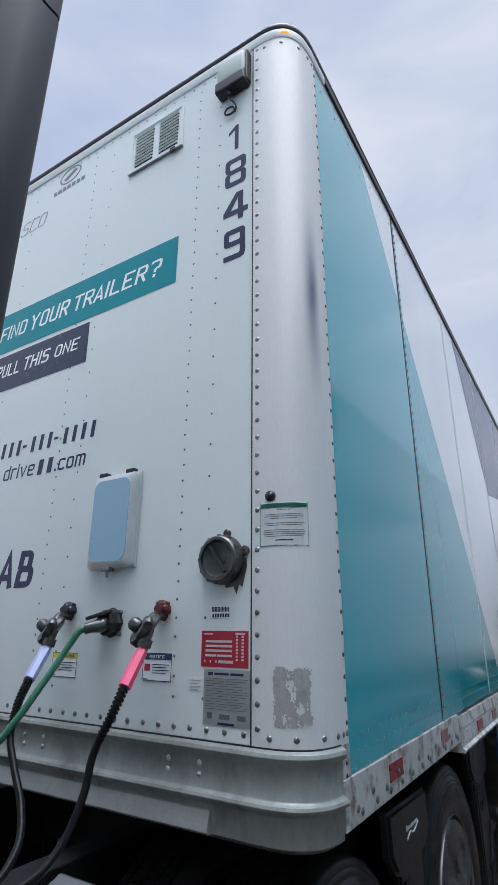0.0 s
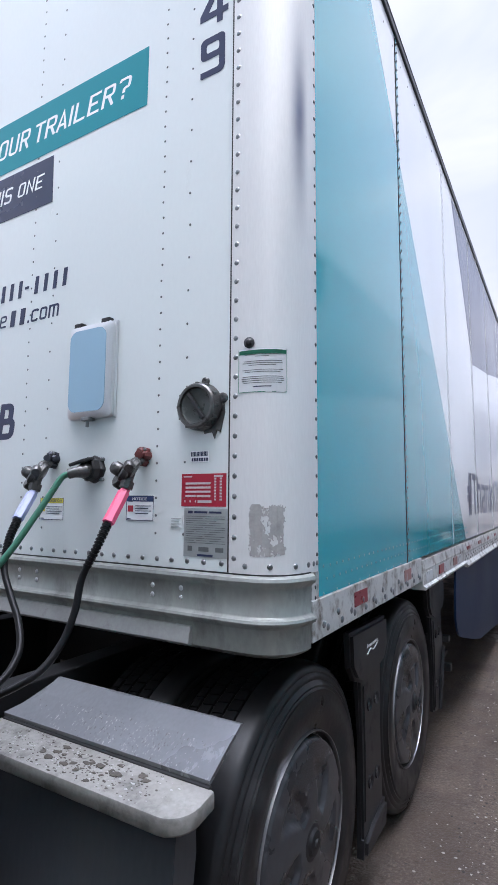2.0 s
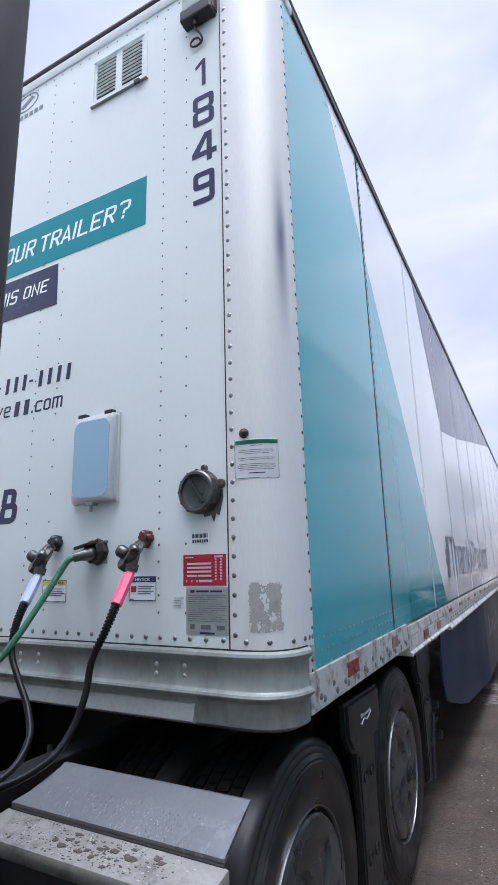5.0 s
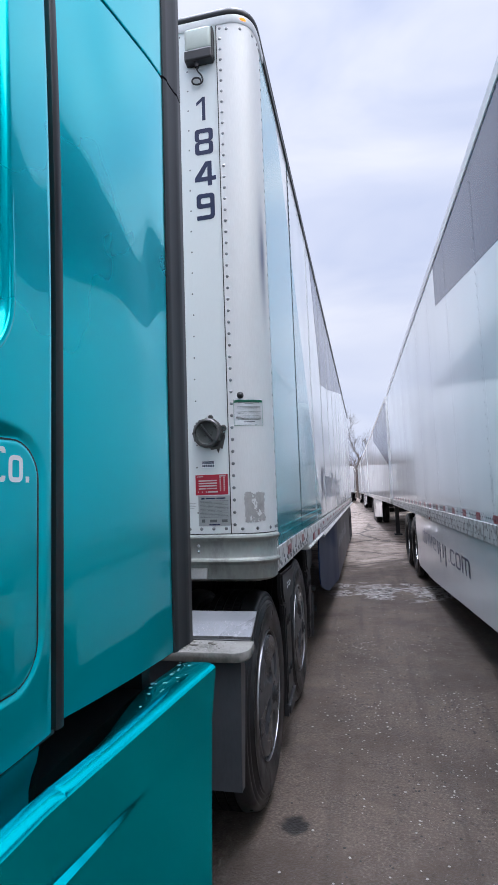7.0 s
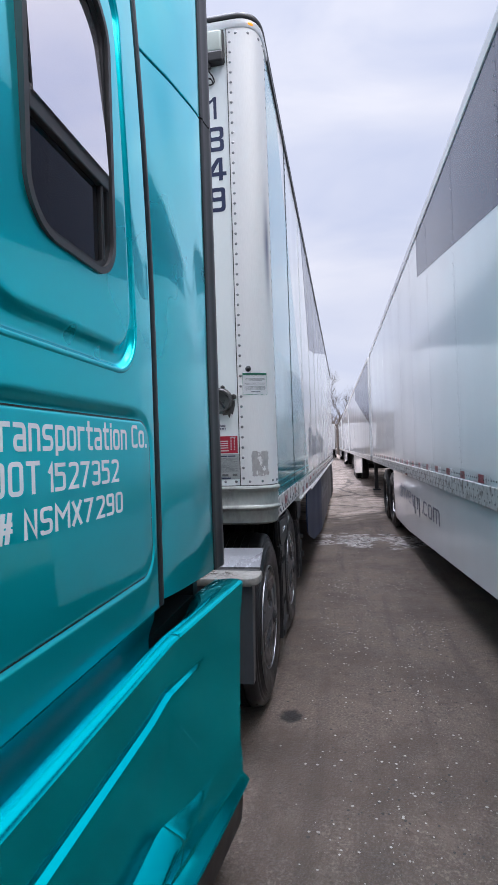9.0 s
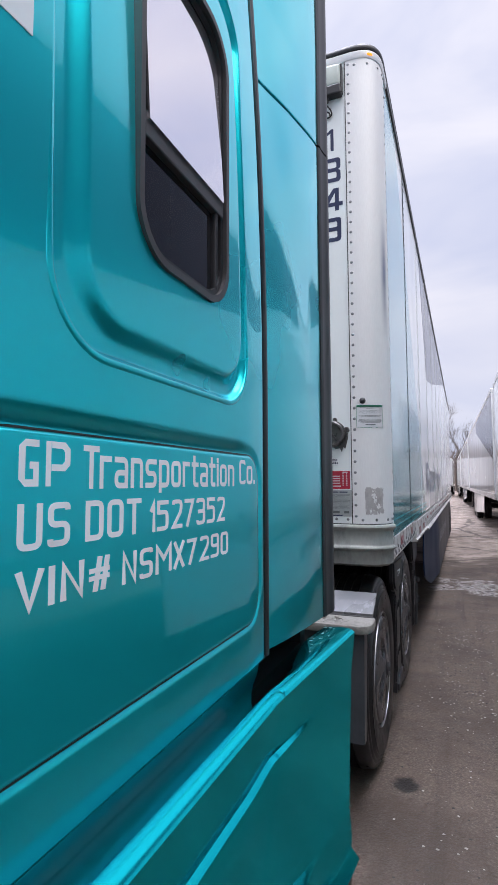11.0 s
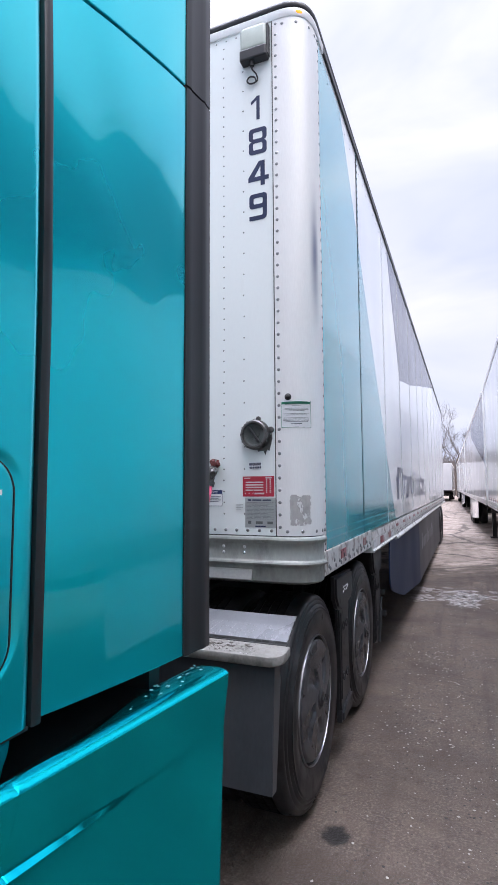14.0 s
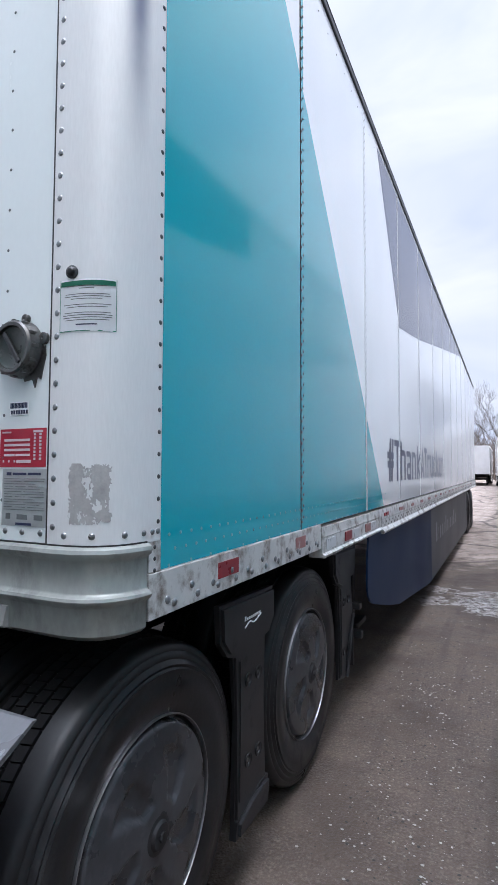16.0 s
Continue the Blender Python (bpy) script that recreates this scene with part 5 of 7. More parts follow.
# ---- air and power lines ----
def air_line(label, mat, grip_mat, base, swivel, grip_top, grip_end, hang):
    """An air coupling on the front sheet with its grip and the hose that hangs from it."""
    x, z = base
    g = thing("air_line", (x, 0.0, z), label, "hose")
    turned = Matrix.Translation((x, 0, z)) @ Matrix.Rotation(radians(14), 4, "Y")
    foot = block(-0.017, 0.017, -0.012, -0.0005, -0.030, 0.030, 0.004)
    foot.transform(turned)
    part("mount", foot, mat, g, smooth=True)
    boss = block(-0.013, 0.015, -0.030, -0.010, -0.018, 0.020, 0.006)
    boss.transform(turned @ Matrix.Rotation(radians(20), 4, "X"))
    part("boss", boss, mat, g, smooth=True)
    for dz in (-0.023, 0.024):
        part("bolt", lathe([(0.0, 0.0065), (0.006, 0.006), (0.007, 0.0)], 6, m=turned @ Matrix.Translation((0.002, -0.012, dz)) @ Matrix.Rotation(radians(-90), 4, "Z")), RIVET, g)
    part("lug", lathe([(-0.014, 0.0), (-0.013, 0.013), (0.013, 0.013), (0.014, 0.0)], 12, m=Matrix.Translation((x + 0.004, -0.034, z + 0.004)) @ Matrix.Rotation(radians(-60), 4, "Z")), mat, g, smooth=True)
    part("neck", tube(curve_points([(x, -0.02, z - 0.012), (x + 0.004, -0.06, z - 0.024), swivel], 5), 0.0145, 12), CAST, g, smooth=True)
    sv = Vector(swivel)
    for off, r, t, ang in (((0.000, 0.010, 0.018), 0.036, 0.012, 40), ((-0.014, -0.006, 0.006), 0.030, 0.013, 40), ((-0.042, 0.004, -0.016), 0.027, 0.016, 70), ((-0.050, -0.002, 0.020), 0.021, 0.018, 10), ((0.010, -0.016, 0.026), 0.017, 0.016, -50)):
        part("coupling", lathe([(-t, 0.0), (-t, r * 0.8), (-t * 0.6, r), (t * 0.6, r), (t, r * 0.8), (t, 0.0)], 20, m=Matrix.Translation(sv + Vector(off)) @ Matrix.Rotation(radians(ang), 4, "Z") @ Matrix.Rotation(radians(30), 4, "Y")), CAST, g, smooth=True)
    gt, ge = Vector(grip_top), Vector(grip_end)
    for dx, dz, r in ((-0.011, 0.013, 0.016), (0.012, 0.006, 0.015), (0.004, -0.016, 0.015)):
        part("casting_lug", lathe([(0.0, r), (0.020, r), (0.027, r * 0.6), (0.028, 0.0)], 7, m=turned @ Matrix.Translation((dx, 0.0, dz)) @ Matrix.Rotation(radians(-90), 4, "Z")), mat, g, smooth=True)
    part("collar", tube([gt + (sv - gt) * 0.55, gt + (sv - gt) * 0.05], 0.0215, 8), CAST, g)
    part("spigot", tube([sv, gt], 0.0145, 12), CAST, g, smooth=True)
    part("grip", tube([gt, gt * 0.92 + ge * 0.08, gt * 0.90 + ge * 0.10, ge], lambda t: 0.0150 if t < 0.4 else 0.0178, 6), grip_mat, g)
    line = curve_points([ge] + [Vector(p_) for p_ in hang], 10)
    part("hose", tube(line, 0.0102, 12), HOSE, g, "black rubber hose", smooth=True)
    guard = bmesh.new()
    way = []
    for a_, b_ in zip(line, line[1:]):
        for k in range(4):
            way.append(a_ + (b_ - a_) * k / 4)
    mark = gone = 0.0
    for a_, b_ in zip(way, way[1:]):
        gone += (b_ - a_).length
        if gone > 0.135:
            break
        if gone - mark > 0.0095:
            d_ = (b_ - a_).normalized()
            tube([a_ - d_ * 0.003, a_ + d_ * 0.003], 0.0145 - 0.018 * gone, 12, guard)
            mark = gone
    part("spring_guard", guard, HOSE, g, "black coil guard", smooth=True, kind="stuff")
    return g


air_line("red air line with a pink grip", RUST_RED, PINK, (-0.511, 1.692), (-0.482, -0.100, 1.628), (-0.488, -0.112, 1.585), (-0.476, -0.190, 1.488),
         [(-0.484, -0.222, 1.420), (-0.512, -0.245, 1.337), (-0.508, -0.270, 1.250), (-0.513, -0.310, 1.169), (-0.530, -0.385, 1.105), (-0.62, -0.50, 1.065), (-0.85, -0.66, 1.06), (-1.15, -0.85, 1.15), (-1.30, -1.02, 1.45), (-1.30, -1.13, 1.55)])
air_line("blue air line with a pale grip", material("blue_grey_fitting", (0.05, 0.055, 0.07), 0.5, 0.3, 0.2, 20, 120, 0.05), LILAC, (-0.945, 1.695), (-0.905, -0.100, 1.625), (-0.910, -0.112, 1.580), (-0.880, -0.190, 1.488),
         [(-0.876, -0.222, 1.418), (-0.856, -0.245, 1.339), (-0.800, -0.260, 1.270), (-0.722, -0.282, 1.193), (-0.665, -0.325, 1.122), (-0.66, -0.41, 1.06), (-0.75, -0.55, 1.03), (-1.0, -0.75, 1.05), (-1.35, -0.95, 1.25), (-1.42, -1.13, 1.5)])
power = thing("power_line", (-0.735, 0.0, 1.65), "green electric cable with a grey plug in a black socket", "cable")
part("socket", lathe([(0.0, 0.048), (0.010, 0.048), (0.018, 0.042), (0.040, 0.040), (0.045, 0.034), (0.045, 0.0)], 8, m=Matrix.Translation((-0.735, 0, 1.656)) @ Matrix.Rotation(radians(-90), 4, "Z")), BLACK, power)
for dx, dz in ((-0.036, -0.034), (0.036, -0.034), (-0.036, 0.034), (0.036, 0.034)):
    part("screw", lathe([(0.0, 0.007), (0.012, 0.006), (0.013, 0.0)], 8, m=Matrix.Translation((-0.735 + dx, 0, 1.656 + dz)) @ Matrix.Rotation(radians(-90), 4, "Z")), RIVET, power)
flap = block(-0.036, 0.038, -0.027, 0.027, -0.006, 0.006, 0.004)
flap.transform(Matrix.Translation((-0.745, -0.056, 1.680)) @ Matrix.Rotation(radians(-12), 4, "Y") @ Matrix.Rotation(radians(14), 4, "X"))
part("socket_lid", flap, BLACK, power)
part("plug", tube([(-0.735, -0.035, 1.655), (-0.722, -0.065, 1.648), (-0.735, -0.090, 1.641), (-0.752, -0.102, 1.636)], lambda t: 0.024 if t < 0.5 else 0.017, 14), CAST, power, smooth=True)
part("cable", tube(curve_points([(-0.750, -0.100, 1.637), (-0.768, -0.115, 1.624), (-0.789, -0.140, 1.570), (-0.814, -0.190, 1.479), (-0.849, -0.240, 1.383), (-0.90, -0.29, 1.30), (-1.02, -0.42, 1.20), (-1.2, -0.65, 1.15), (-1.38, -0.95, 1.3), (-1.40, -1.13, 1.5)], 10), 0.0105, 12), GREEN_CABLE, power, "ribbed green cable", smooth=True)

# ---- the tractor ----
tractor = thing("truck_tractor", (-1.3, -1.6, 0), "teal sleeper tractor with glossy metallic paint", "truck")
SIDE = -0.08


def rr_dist(y, z, y0, y1, z0, z1, r):
    """Signed distance to a rounded rectangle, negative inside."""
    qy = abs(y - (y0 + y1) / 2) - (y1 - y0) / 2 + r
    qz = abs(z - (z0 + z1) / 2) - (z1 - z0) / 2 + r
    return math.hypot(max(qy, 0), max(qz, 0)) + min(max(qy, qz), 0) - r


def ease(t):
    t = min(1.0, max(0.0, t))
    return t * t * (3 - 2 * t)


WIN = (-2.205, -1.885, 1.93, 2.52, 0.085)      # window opening
def sleeper_relief(y, z):
    d_out = rr_dist(y, z, -2.385, -1.768, 1.742, 2.70, 0.11)
    d_in = rr_dist(y, z, -2.318, -1.800, 1.800, 2.65, 0.09)
    depth = 0.017 * ease(-d_out / 0.014) * ease(d_in / 0.034 + 0.1)
    d_door = rr_dist(y, z, -2.504, -1.690, 1.254, 1.633, 0.065)
    deep = ease((-1.72 - y) / 0.10) * (0.15 + 0.85 * ease((z - 1.28) / 0.32))
    if d_door > 0:                             # the wall rolls in towards the door, most of all above it
        groove = (0.0055 + 0.0090 * deep) * (1 - ease(d_door / (0.008 + 0.016 * ease((z - 1.26) / 0.10) + 0.010 * deep)))
    else:
        groove = 0.005 * (1 - ease(-d_door / 0.006))
    crown = 0.004 * ease((y + 1.76) / 0.13) + 0.014 * max(0.0, (y + 1.662) / 0.03) ** 2
    return SIDE - depth - groove - crown - 0.030 * max(0.0, z - 1.75) ** 2


def side_grid(y0, y1, z0, z1, step):
    ys = [y0 + (y1 - y0) * i / round((y1 - y0) / step) for i in range(round((y1 - y0) / step) + 1)]
    zs = [z0 + (z1 - z0) * i / round((z1 - z0) / step) for i in range(round((z1 - z0) / step) + 1)]
    verts = [(sleeper_relief(y, z), y, z) for z in zs for y in ys]
    k = len(ys)
    faces = []
    for j in range(len(zs) - 1):
        for i in range(k - 1):
            if rr_dist((ys[i] + ys[i + 1]) / 2, (zs[j] + zs[j + 1]) / 2, *WIN) > 0:
                faces.append((j * k + i, j * k + i + 1, (j + 1) * k + i + 1, (j + 1) * k + i))
    me = bpy.data.meshes.new("sleeper_side")
    me.from_pydata(verts, [], faces)
    me.polygons.foreach_set("use_smooth", [True] * len(faces))
    me.materials.append(TEAL)
    me.update()
    return me


sleeper = part("sleeper_side", side_grid(-2.80, -1.632, 1.156, 2.95, 0.0036), TEAL, tractor, "pressed teal side wall with a window recess and a locker door")
part("cab_side", block(SIDE - 0.03, SIDE, -4.3, -2.802, 1.156, 2.95, 0.003), TEAL, tractor)
part("upper_side", block(SIDE - 0.075, SIDE - 0.0435, -4.3, -1.632, 2.952, 3.76, 0.003), TEAL, tractor)
part("cab_side", block(-2.52, -2.49, -4.3, -1.10, 1.156, 3.76, 0.003), TEAL, tractor)
# the unseen back, made this pale to bounce light onto the trailer's front sheet
part("cab_back", block(-2.49, SIDE - 0.06, -1.16, -1.12, 1.28, 3.76), material("bounce_back_panel", (0.82, 0.85, 0.85), 0.5, 0.0, 0.1, 3, 60, 0.02), tractor, "unseen back panel, pale to bounce light")
# dark block added so that nothing pale shows below the extender
part("cab_back_foot", block(-2.49, SIDE - 0.06, -1.165, -1.115, 0.98, 1.278), DARK_STEEL, tractor)
part("cab_front", block(-2.49, SIDE - 0.032, -4.3, -4.26, 1.0, 3.76), TEAL, tractor)
part("cab_roof", block(-2.52, SIDE, -4.3, -1.12, 3.762, 3.81, 0.01), TEAL, tractor)
part("cab_floor", block(-2.49, SIDE - 0.06, -4.25, -1.17, 1.0, 1.05), DARK_STEEL, tractor)
sill_pts = [(SIDE - 0.055, 1.149), (SIDE - 0.012, 1.1488), (SIDE - 0.008, 1.146), (SIDE - 0.012, 1.125), (SIDE - 0.022, 1.100), (SIDE - 0.027, 1.078), (SIDE - 0.027, 1.055), (SIDE - 0.020, 1.030), (SIDE - 0.004, 1.004), (SIDE - 0.004, 0.98), (SIDE - 0.12, 0.98)]
part("sill", prism(sill_pts, 2.62, Matrix(((1, 0, 0, 0), (0, 0, 1, -4.3), (0, 1, 0, 0), (0, 0, 0, 1)))), TEAL, tractor, "teal lower sill curving under the cab", smooth=True)
part("sill_gap", block(SIDE - 0.003, -0.048, -4.28, -1.70, 0.985, 1.012), BLACK, tractor, "dark gap between sill and fairing")
part("seal", block(SIDE - 0.03, SIDE - 0.007, -4.3, -1.64, 1.1495, 1.1555), BLACK, tractor)
part("inner_liner", block(-2.3, SIDE - 0.055, -2.6, -1.68, 1.2, 2.9), BLACK, tractor, "dark interior behind the window")

bm = bmesh.new()                               # the rolled bead round the recess
bead = [(-2.0765 + y_, 2.221 + z_) for y_, z_ in rounded(0.625, 0.966, 0.114, 14)]
rows_ = []
for i, (y_, z_) in enumerate(bead):
    a_, b_ = bead[i - 1], bead[(i + 1) % len(bead)]
    d_ = Vector((b_[0] - a_[0], b_[1] - a_[1])).normalized()
    x_ = sleeper_relief(y_ + d_.y * 0.004, z_ - d_.x * 0.004)
    rows_.append([bm.verts.new((x_ - 0.002 + 0.0052 * math.sin(q), y_ + d_.y * 0.0065 * math.cos(q), z_ - d_.x * 0.0065 * math.cos(q))) for q in [math.pi * k / 7 for k in range(8)]])
for p, q in zip(rows_, rows_[1:] + rows_[:1]):
    for k in range(7):
        bm.faces.new((p[k], q[k], q[k + 1], p[k + 1]))
part("bead", bm, TEAL, sleeper, "bright rolled edge", smooth=True, angle=80)
part("decal", prism([(-2.66, 2.082), (-2.422, 2.094), (-2.422, 2.170), (-2.66, 2.170)], 0.0012, facing_east(SIDE - 0.0034, 0, 0)), WHITE_INK, sleeper, "plain white sticker")

# window
wc_y, wc_z = (WIN[0] + WIN[1]) / 2, (WIN[2] + WIN[3]) / 2
ww, wh = WIN[1] - WIN[0], WIN[3] - WIN[2]
window = part("window", ring(rounded(ww + 0.012, wh + 0.012, 0.091, 10), rounded(ww - 0.014, wh - 0.014, 0.080, 10), 0.020, facing_east(SIDE - 0.014, wc_y, wc_z)), WINDOW_RUBBER, tractor, "sleeper window with a black rubber frame", smooth=True)
part("frame", ring(rounded(ww - 0.013, wh - 0.013, 0.080, 10), rounded(ww - 0.036, wh - 0.036, 0.070, 10), 0.010, facing_east(SIDE - 0.012, wc_y, wc_z)), RUBBER, window, smooth=True)
part("bar", block(SIDE - 0.014, SIDE + 0.002, WIN[0] + 0.012, WIN[1] - 0.012, 2.120, 2.162, 0.003), WINDOW_RUBBER, window)
part("bar", block(SIDE - 0.014, SIDE - 0.001, WIN[1] - 0.044, WIN[1] - 0.034, WIN[2] + 0.03, 2.126, 0.003), BLACK, window)


def pane(z0, z1, x, mat, name, label, tilt=0.0):
    pts = [(y_, z_) for y_, z_ in rounded(ww - 0.04, wh - 0.04, 0.068, 8)]
    pts = clipped(pts, z0 - wc_z, z1 - wc_z, 1)
    mid = Vector((x, wc_y, max(wc_z, (z0 + z1) / 2)))
    lean = Matrix.Translation(mid) @ Matrix.Rotation(-radians(tilt), 4, "Y") @ Matrix.Translation(-mid)
    return part(name, prism(pts, 0.004, lean @ facing_east(x, wc_y, wc_z)), mat, window, label)


pane(2.15, 2.6, SIDE - 0.010, GLASS_TOP, "pane", "mirror-tinted upper pane", 3.0)
pane(1.9, 2.13, SIDE - 0.016, GLASS_DARK, "pane", "dark tinted lower pane")

# locker door seal
dw, dh = 1.690 - 2.504, 1.633 - 1.254
dcy, dcz = -(2.504 + 1.690) / 2, (1.633 + 1.254) / 2
part("door_seal", ring(rounded(abs(dw) + 0.004, dh + 0.004, 0.067, 10), rounded(abs(dw) - 0.002, dh - 0.002, 0.064, 10), 0.0026, facing_east(SIDE - 0.0075, dcy, dcz)), BLACK, sleeper, "black gap round the locker door")

# writing on the locker door
X = SIDE + 0.0003
for pts in ([(0.0, 0.008), (0.008, 0.0), (0.026, 0.0), (0.026, 0.028), (0.014, 0.028), (0.014, 0.020), (0.019, 0.020), (0.019, 0.008), (0.008, 0.008), (0.008, 0.045), (0.026, 0.045), (0.026, 0.053), (0.008, 0.053), (0.0, 0.045)],
            [(0.036, 0.0), (0.043, 0.0), (0.043, 0.053), (0.036, 0.053)], [(0.044, 0.018), (0.064, 0.018), (0.072, 0.026), (0.072, 0.045), (0.064, 0.053), (0.044, 0.053), (0.044, 0.045), (0.060, 0.045), (0.064, 0.041), (0.064, 0.030), (0.060, 0.026), (0.044, 0.026)]):
    part("emblem", prism([(u * 1.13, v) for u, v in pts], 0.0005, facing_east(X, -2.427, 1.5675)), WHITE_INK, sleeper)
for word, y0, z0, w, h in (("Transportation", -2.321, 1.5555, 0.479, 0.0645), ("Co.", -1.8134, 1.5675, 0.0915, 0.053), ("US", -2.427, 1.4965, 0.0835, 0.052), ("DOT", -2.315, 1.4965, 0.126, 0.052),
                           ("1527352", -2.166, 1.494, 0.277, 0.053), ("VIN#", -2.4285, 1.4265, 0.1655, 0.052), ("NSMX7290", -2.235, 1.4245, 0.3615, 0.052)):
    lettering(word, w, h, facing_east(X, y0, z0), WHITE_INK, sleeper, label="white lettering", bold=0.026)

# side extender behind the sleeper, in two panels, with its rubber edge
cut = lambda y: 2.66 + (2.815 - 2.66) * (y + 1.61) / (1.61 - 0.93)
def lean(z):
    """How far the wall leans in towards its top."""
    return 0.028 * max(0.0, min(z, 2.95) - 1.75) ** 2


bm = bmesh.new()
seal_rows = []
for i in range(27):                            # the joint follows the lean of the wall
    z = 1.15 + 0.1 * i
    x = SIDE - 0.006 - lean(z)
    seal_rows.append([bm.verts.new(p) for p in ((x - 0.05, -1.6312, z), (x - 0.003, -1.6312, z), (x, -1.626, z), (x, -1.612, z), (x - 0.003, -1.6072, z), (x - 0.05, -1.6072, z))])
for p, q in zip(seal_rows, seal_rows[1:]):
    for k in range(6):
        bm.faces.new((p[k], p[(k + 1) % 6], q[(k + 1) % 6], q[k]))
bm.faces.new(seal_rows[0])
bm.faces.new(seal_rows[-1])
part("gap_seal", bm, BLACK, tractor, "black rubber joint", smooth=True)


bm = bmesh.new()
seal_rows = []
for i in range(15):                            # the slanting joint between the two panels
    t = i / 14
    y = -1.605 + t * (1.605 - 1.10)
    x, z = SIDE - 0.014 - lean(cut(y)) * (1 - t) ** 1.3 - 0.010 * (1 - t) ** 3, cut(y)
    seal_rows.append([bm.verts.new(p) for p in ((x - 0.01, y, z - 0.012), (x, y, z - 0.012), (x, y, z + 0.012), (x - 0.01, y, z + 0.012))])
for p, q in zip(seal_rows, seal_rows[1:]):
    for k in range(4):
        bm.faces.new((p[k], p[(k + 1) % 4], q[(k + 1) % 4], q[k]))
bm.faces.new(seal_rows[0])
bm.faces.new(seal_rows[-1])
part("gap_seal", bm, BLACK, tractor)


def extender(z_low0, z_low1, z_hi0, z_hi1, name, label):
    """A sheet that is not quite flat, with turned-in edges."""
    bm = bmesh.new()
    rows = []
    for i in range(27):
        t = i / 26
        y = -1.606 + t * (1.606 - 1.095)
        zl, zh = z_low0 + t * (z_low1 - z_low0), z_hi0 + t * (z_hi1 - z_hi0)

        def out(z):
            twist = 0.20 * (y + 1.36) * (z - 2.33) * math.exp(-((z - 2.33) / 0.28) ** 2)
            wave = 0.0007 * math.sin(21 * y + 7 * z) * math.sin(5 * z + 1.0)
            return SIDE - lean(z) * (1 - t) ** 1.3 - 0.010 * (1 - t) ** 3 + 0.002 * math.sin(math.pi * t) + twist * min(1.0, 4 * (1 - t), 4 * t) + wave
        row = [bm.verts.new((out(zl) - 0.03, y, zl)), bm.verts.new((out(zl) - 0.002, y, zl))]
        for k in range(49):
            z = zl + 0.002 + (zh - zl - 0.004) * k / 48
            row.append(bm.verts.new((out(z), y, z)))
        row += [bm.verts.new((out(zh) - 0.002, y, zh)), bm.verts.new((out(zh) - 0.03, y, zh))]
        rows.append(row)
    n_ = len(rows[0])
    for p, q in zip(rows, rows[1:]):
        for k in range(n_):
            bm.faces.new((p[k], p[(k + 1) % n_], q[(k + 1) % n_], q[k]))
    bm.faces.new(rows[0])
    bm.faces.new(rows[-1])
    return part(name, bm, TEAL, tractor, label, smooth=True, angle=20)


extender(1.158, 1.120, cut(-1.606) - 0.005, cut(-1.095) - 0.005, "side_extender", "teal lower side extender")
extender(cut(-1.606) + 0.005, cut(-1.095) + 0.005, 3.74, 3.74, "side_extender", "teal upper side extender")
for z0, z1a, z1b, lab in ((1.108, cut(-1.09) - 0.004, cut(-0.93) - 0.004, "dark grey rubber edge"), (None, 3.74, 3.74, "")):
    lo_a, lo_b = (z0 + 0.012, z0) if z0 else (cut(-1.09) + 0.004, cut(-0.93) + 0.004)
    bm = bmesh.new()
    plan = [(-1.093, SIDE + 0.004), (-1.075, SIDE + 0.008), (-1.06, SIDE + 0.005), (-1.0, SIDE + 0.006), (-0.985, SIDE + 0.009), (-0.97, SIDE + 0.006), (-0.935, SIDE + 0.002), (-0.925, SIDE - 0.008), (-0.94, SIDE - 0.022), (-1.093, SIDE - 0.028)]
    lo_r, hi_r = [], []
    for y, x in plan:
        t = (y + 1.093) / (1.093 - 0.925)
        lo_r.append(bm.verts.new((x, y, lo_a + t * (lo_b - lo_a))))
        hi_r.append(bm.verts.new((x, y, z1a + t * (z1b - z1a))))
    k = len(plan)
    for i in range(k):
        bm.faces.new((lo_r[i], lo_r[(i + 1) % k], hi_r[(i + 1) % k], hi_r[i]))
    bm.faces.new(lo_r)
    bm.faces.new(hi_r)
    part("rubber_edge", bm, RUBBER, tractor, lab, smooth=True)

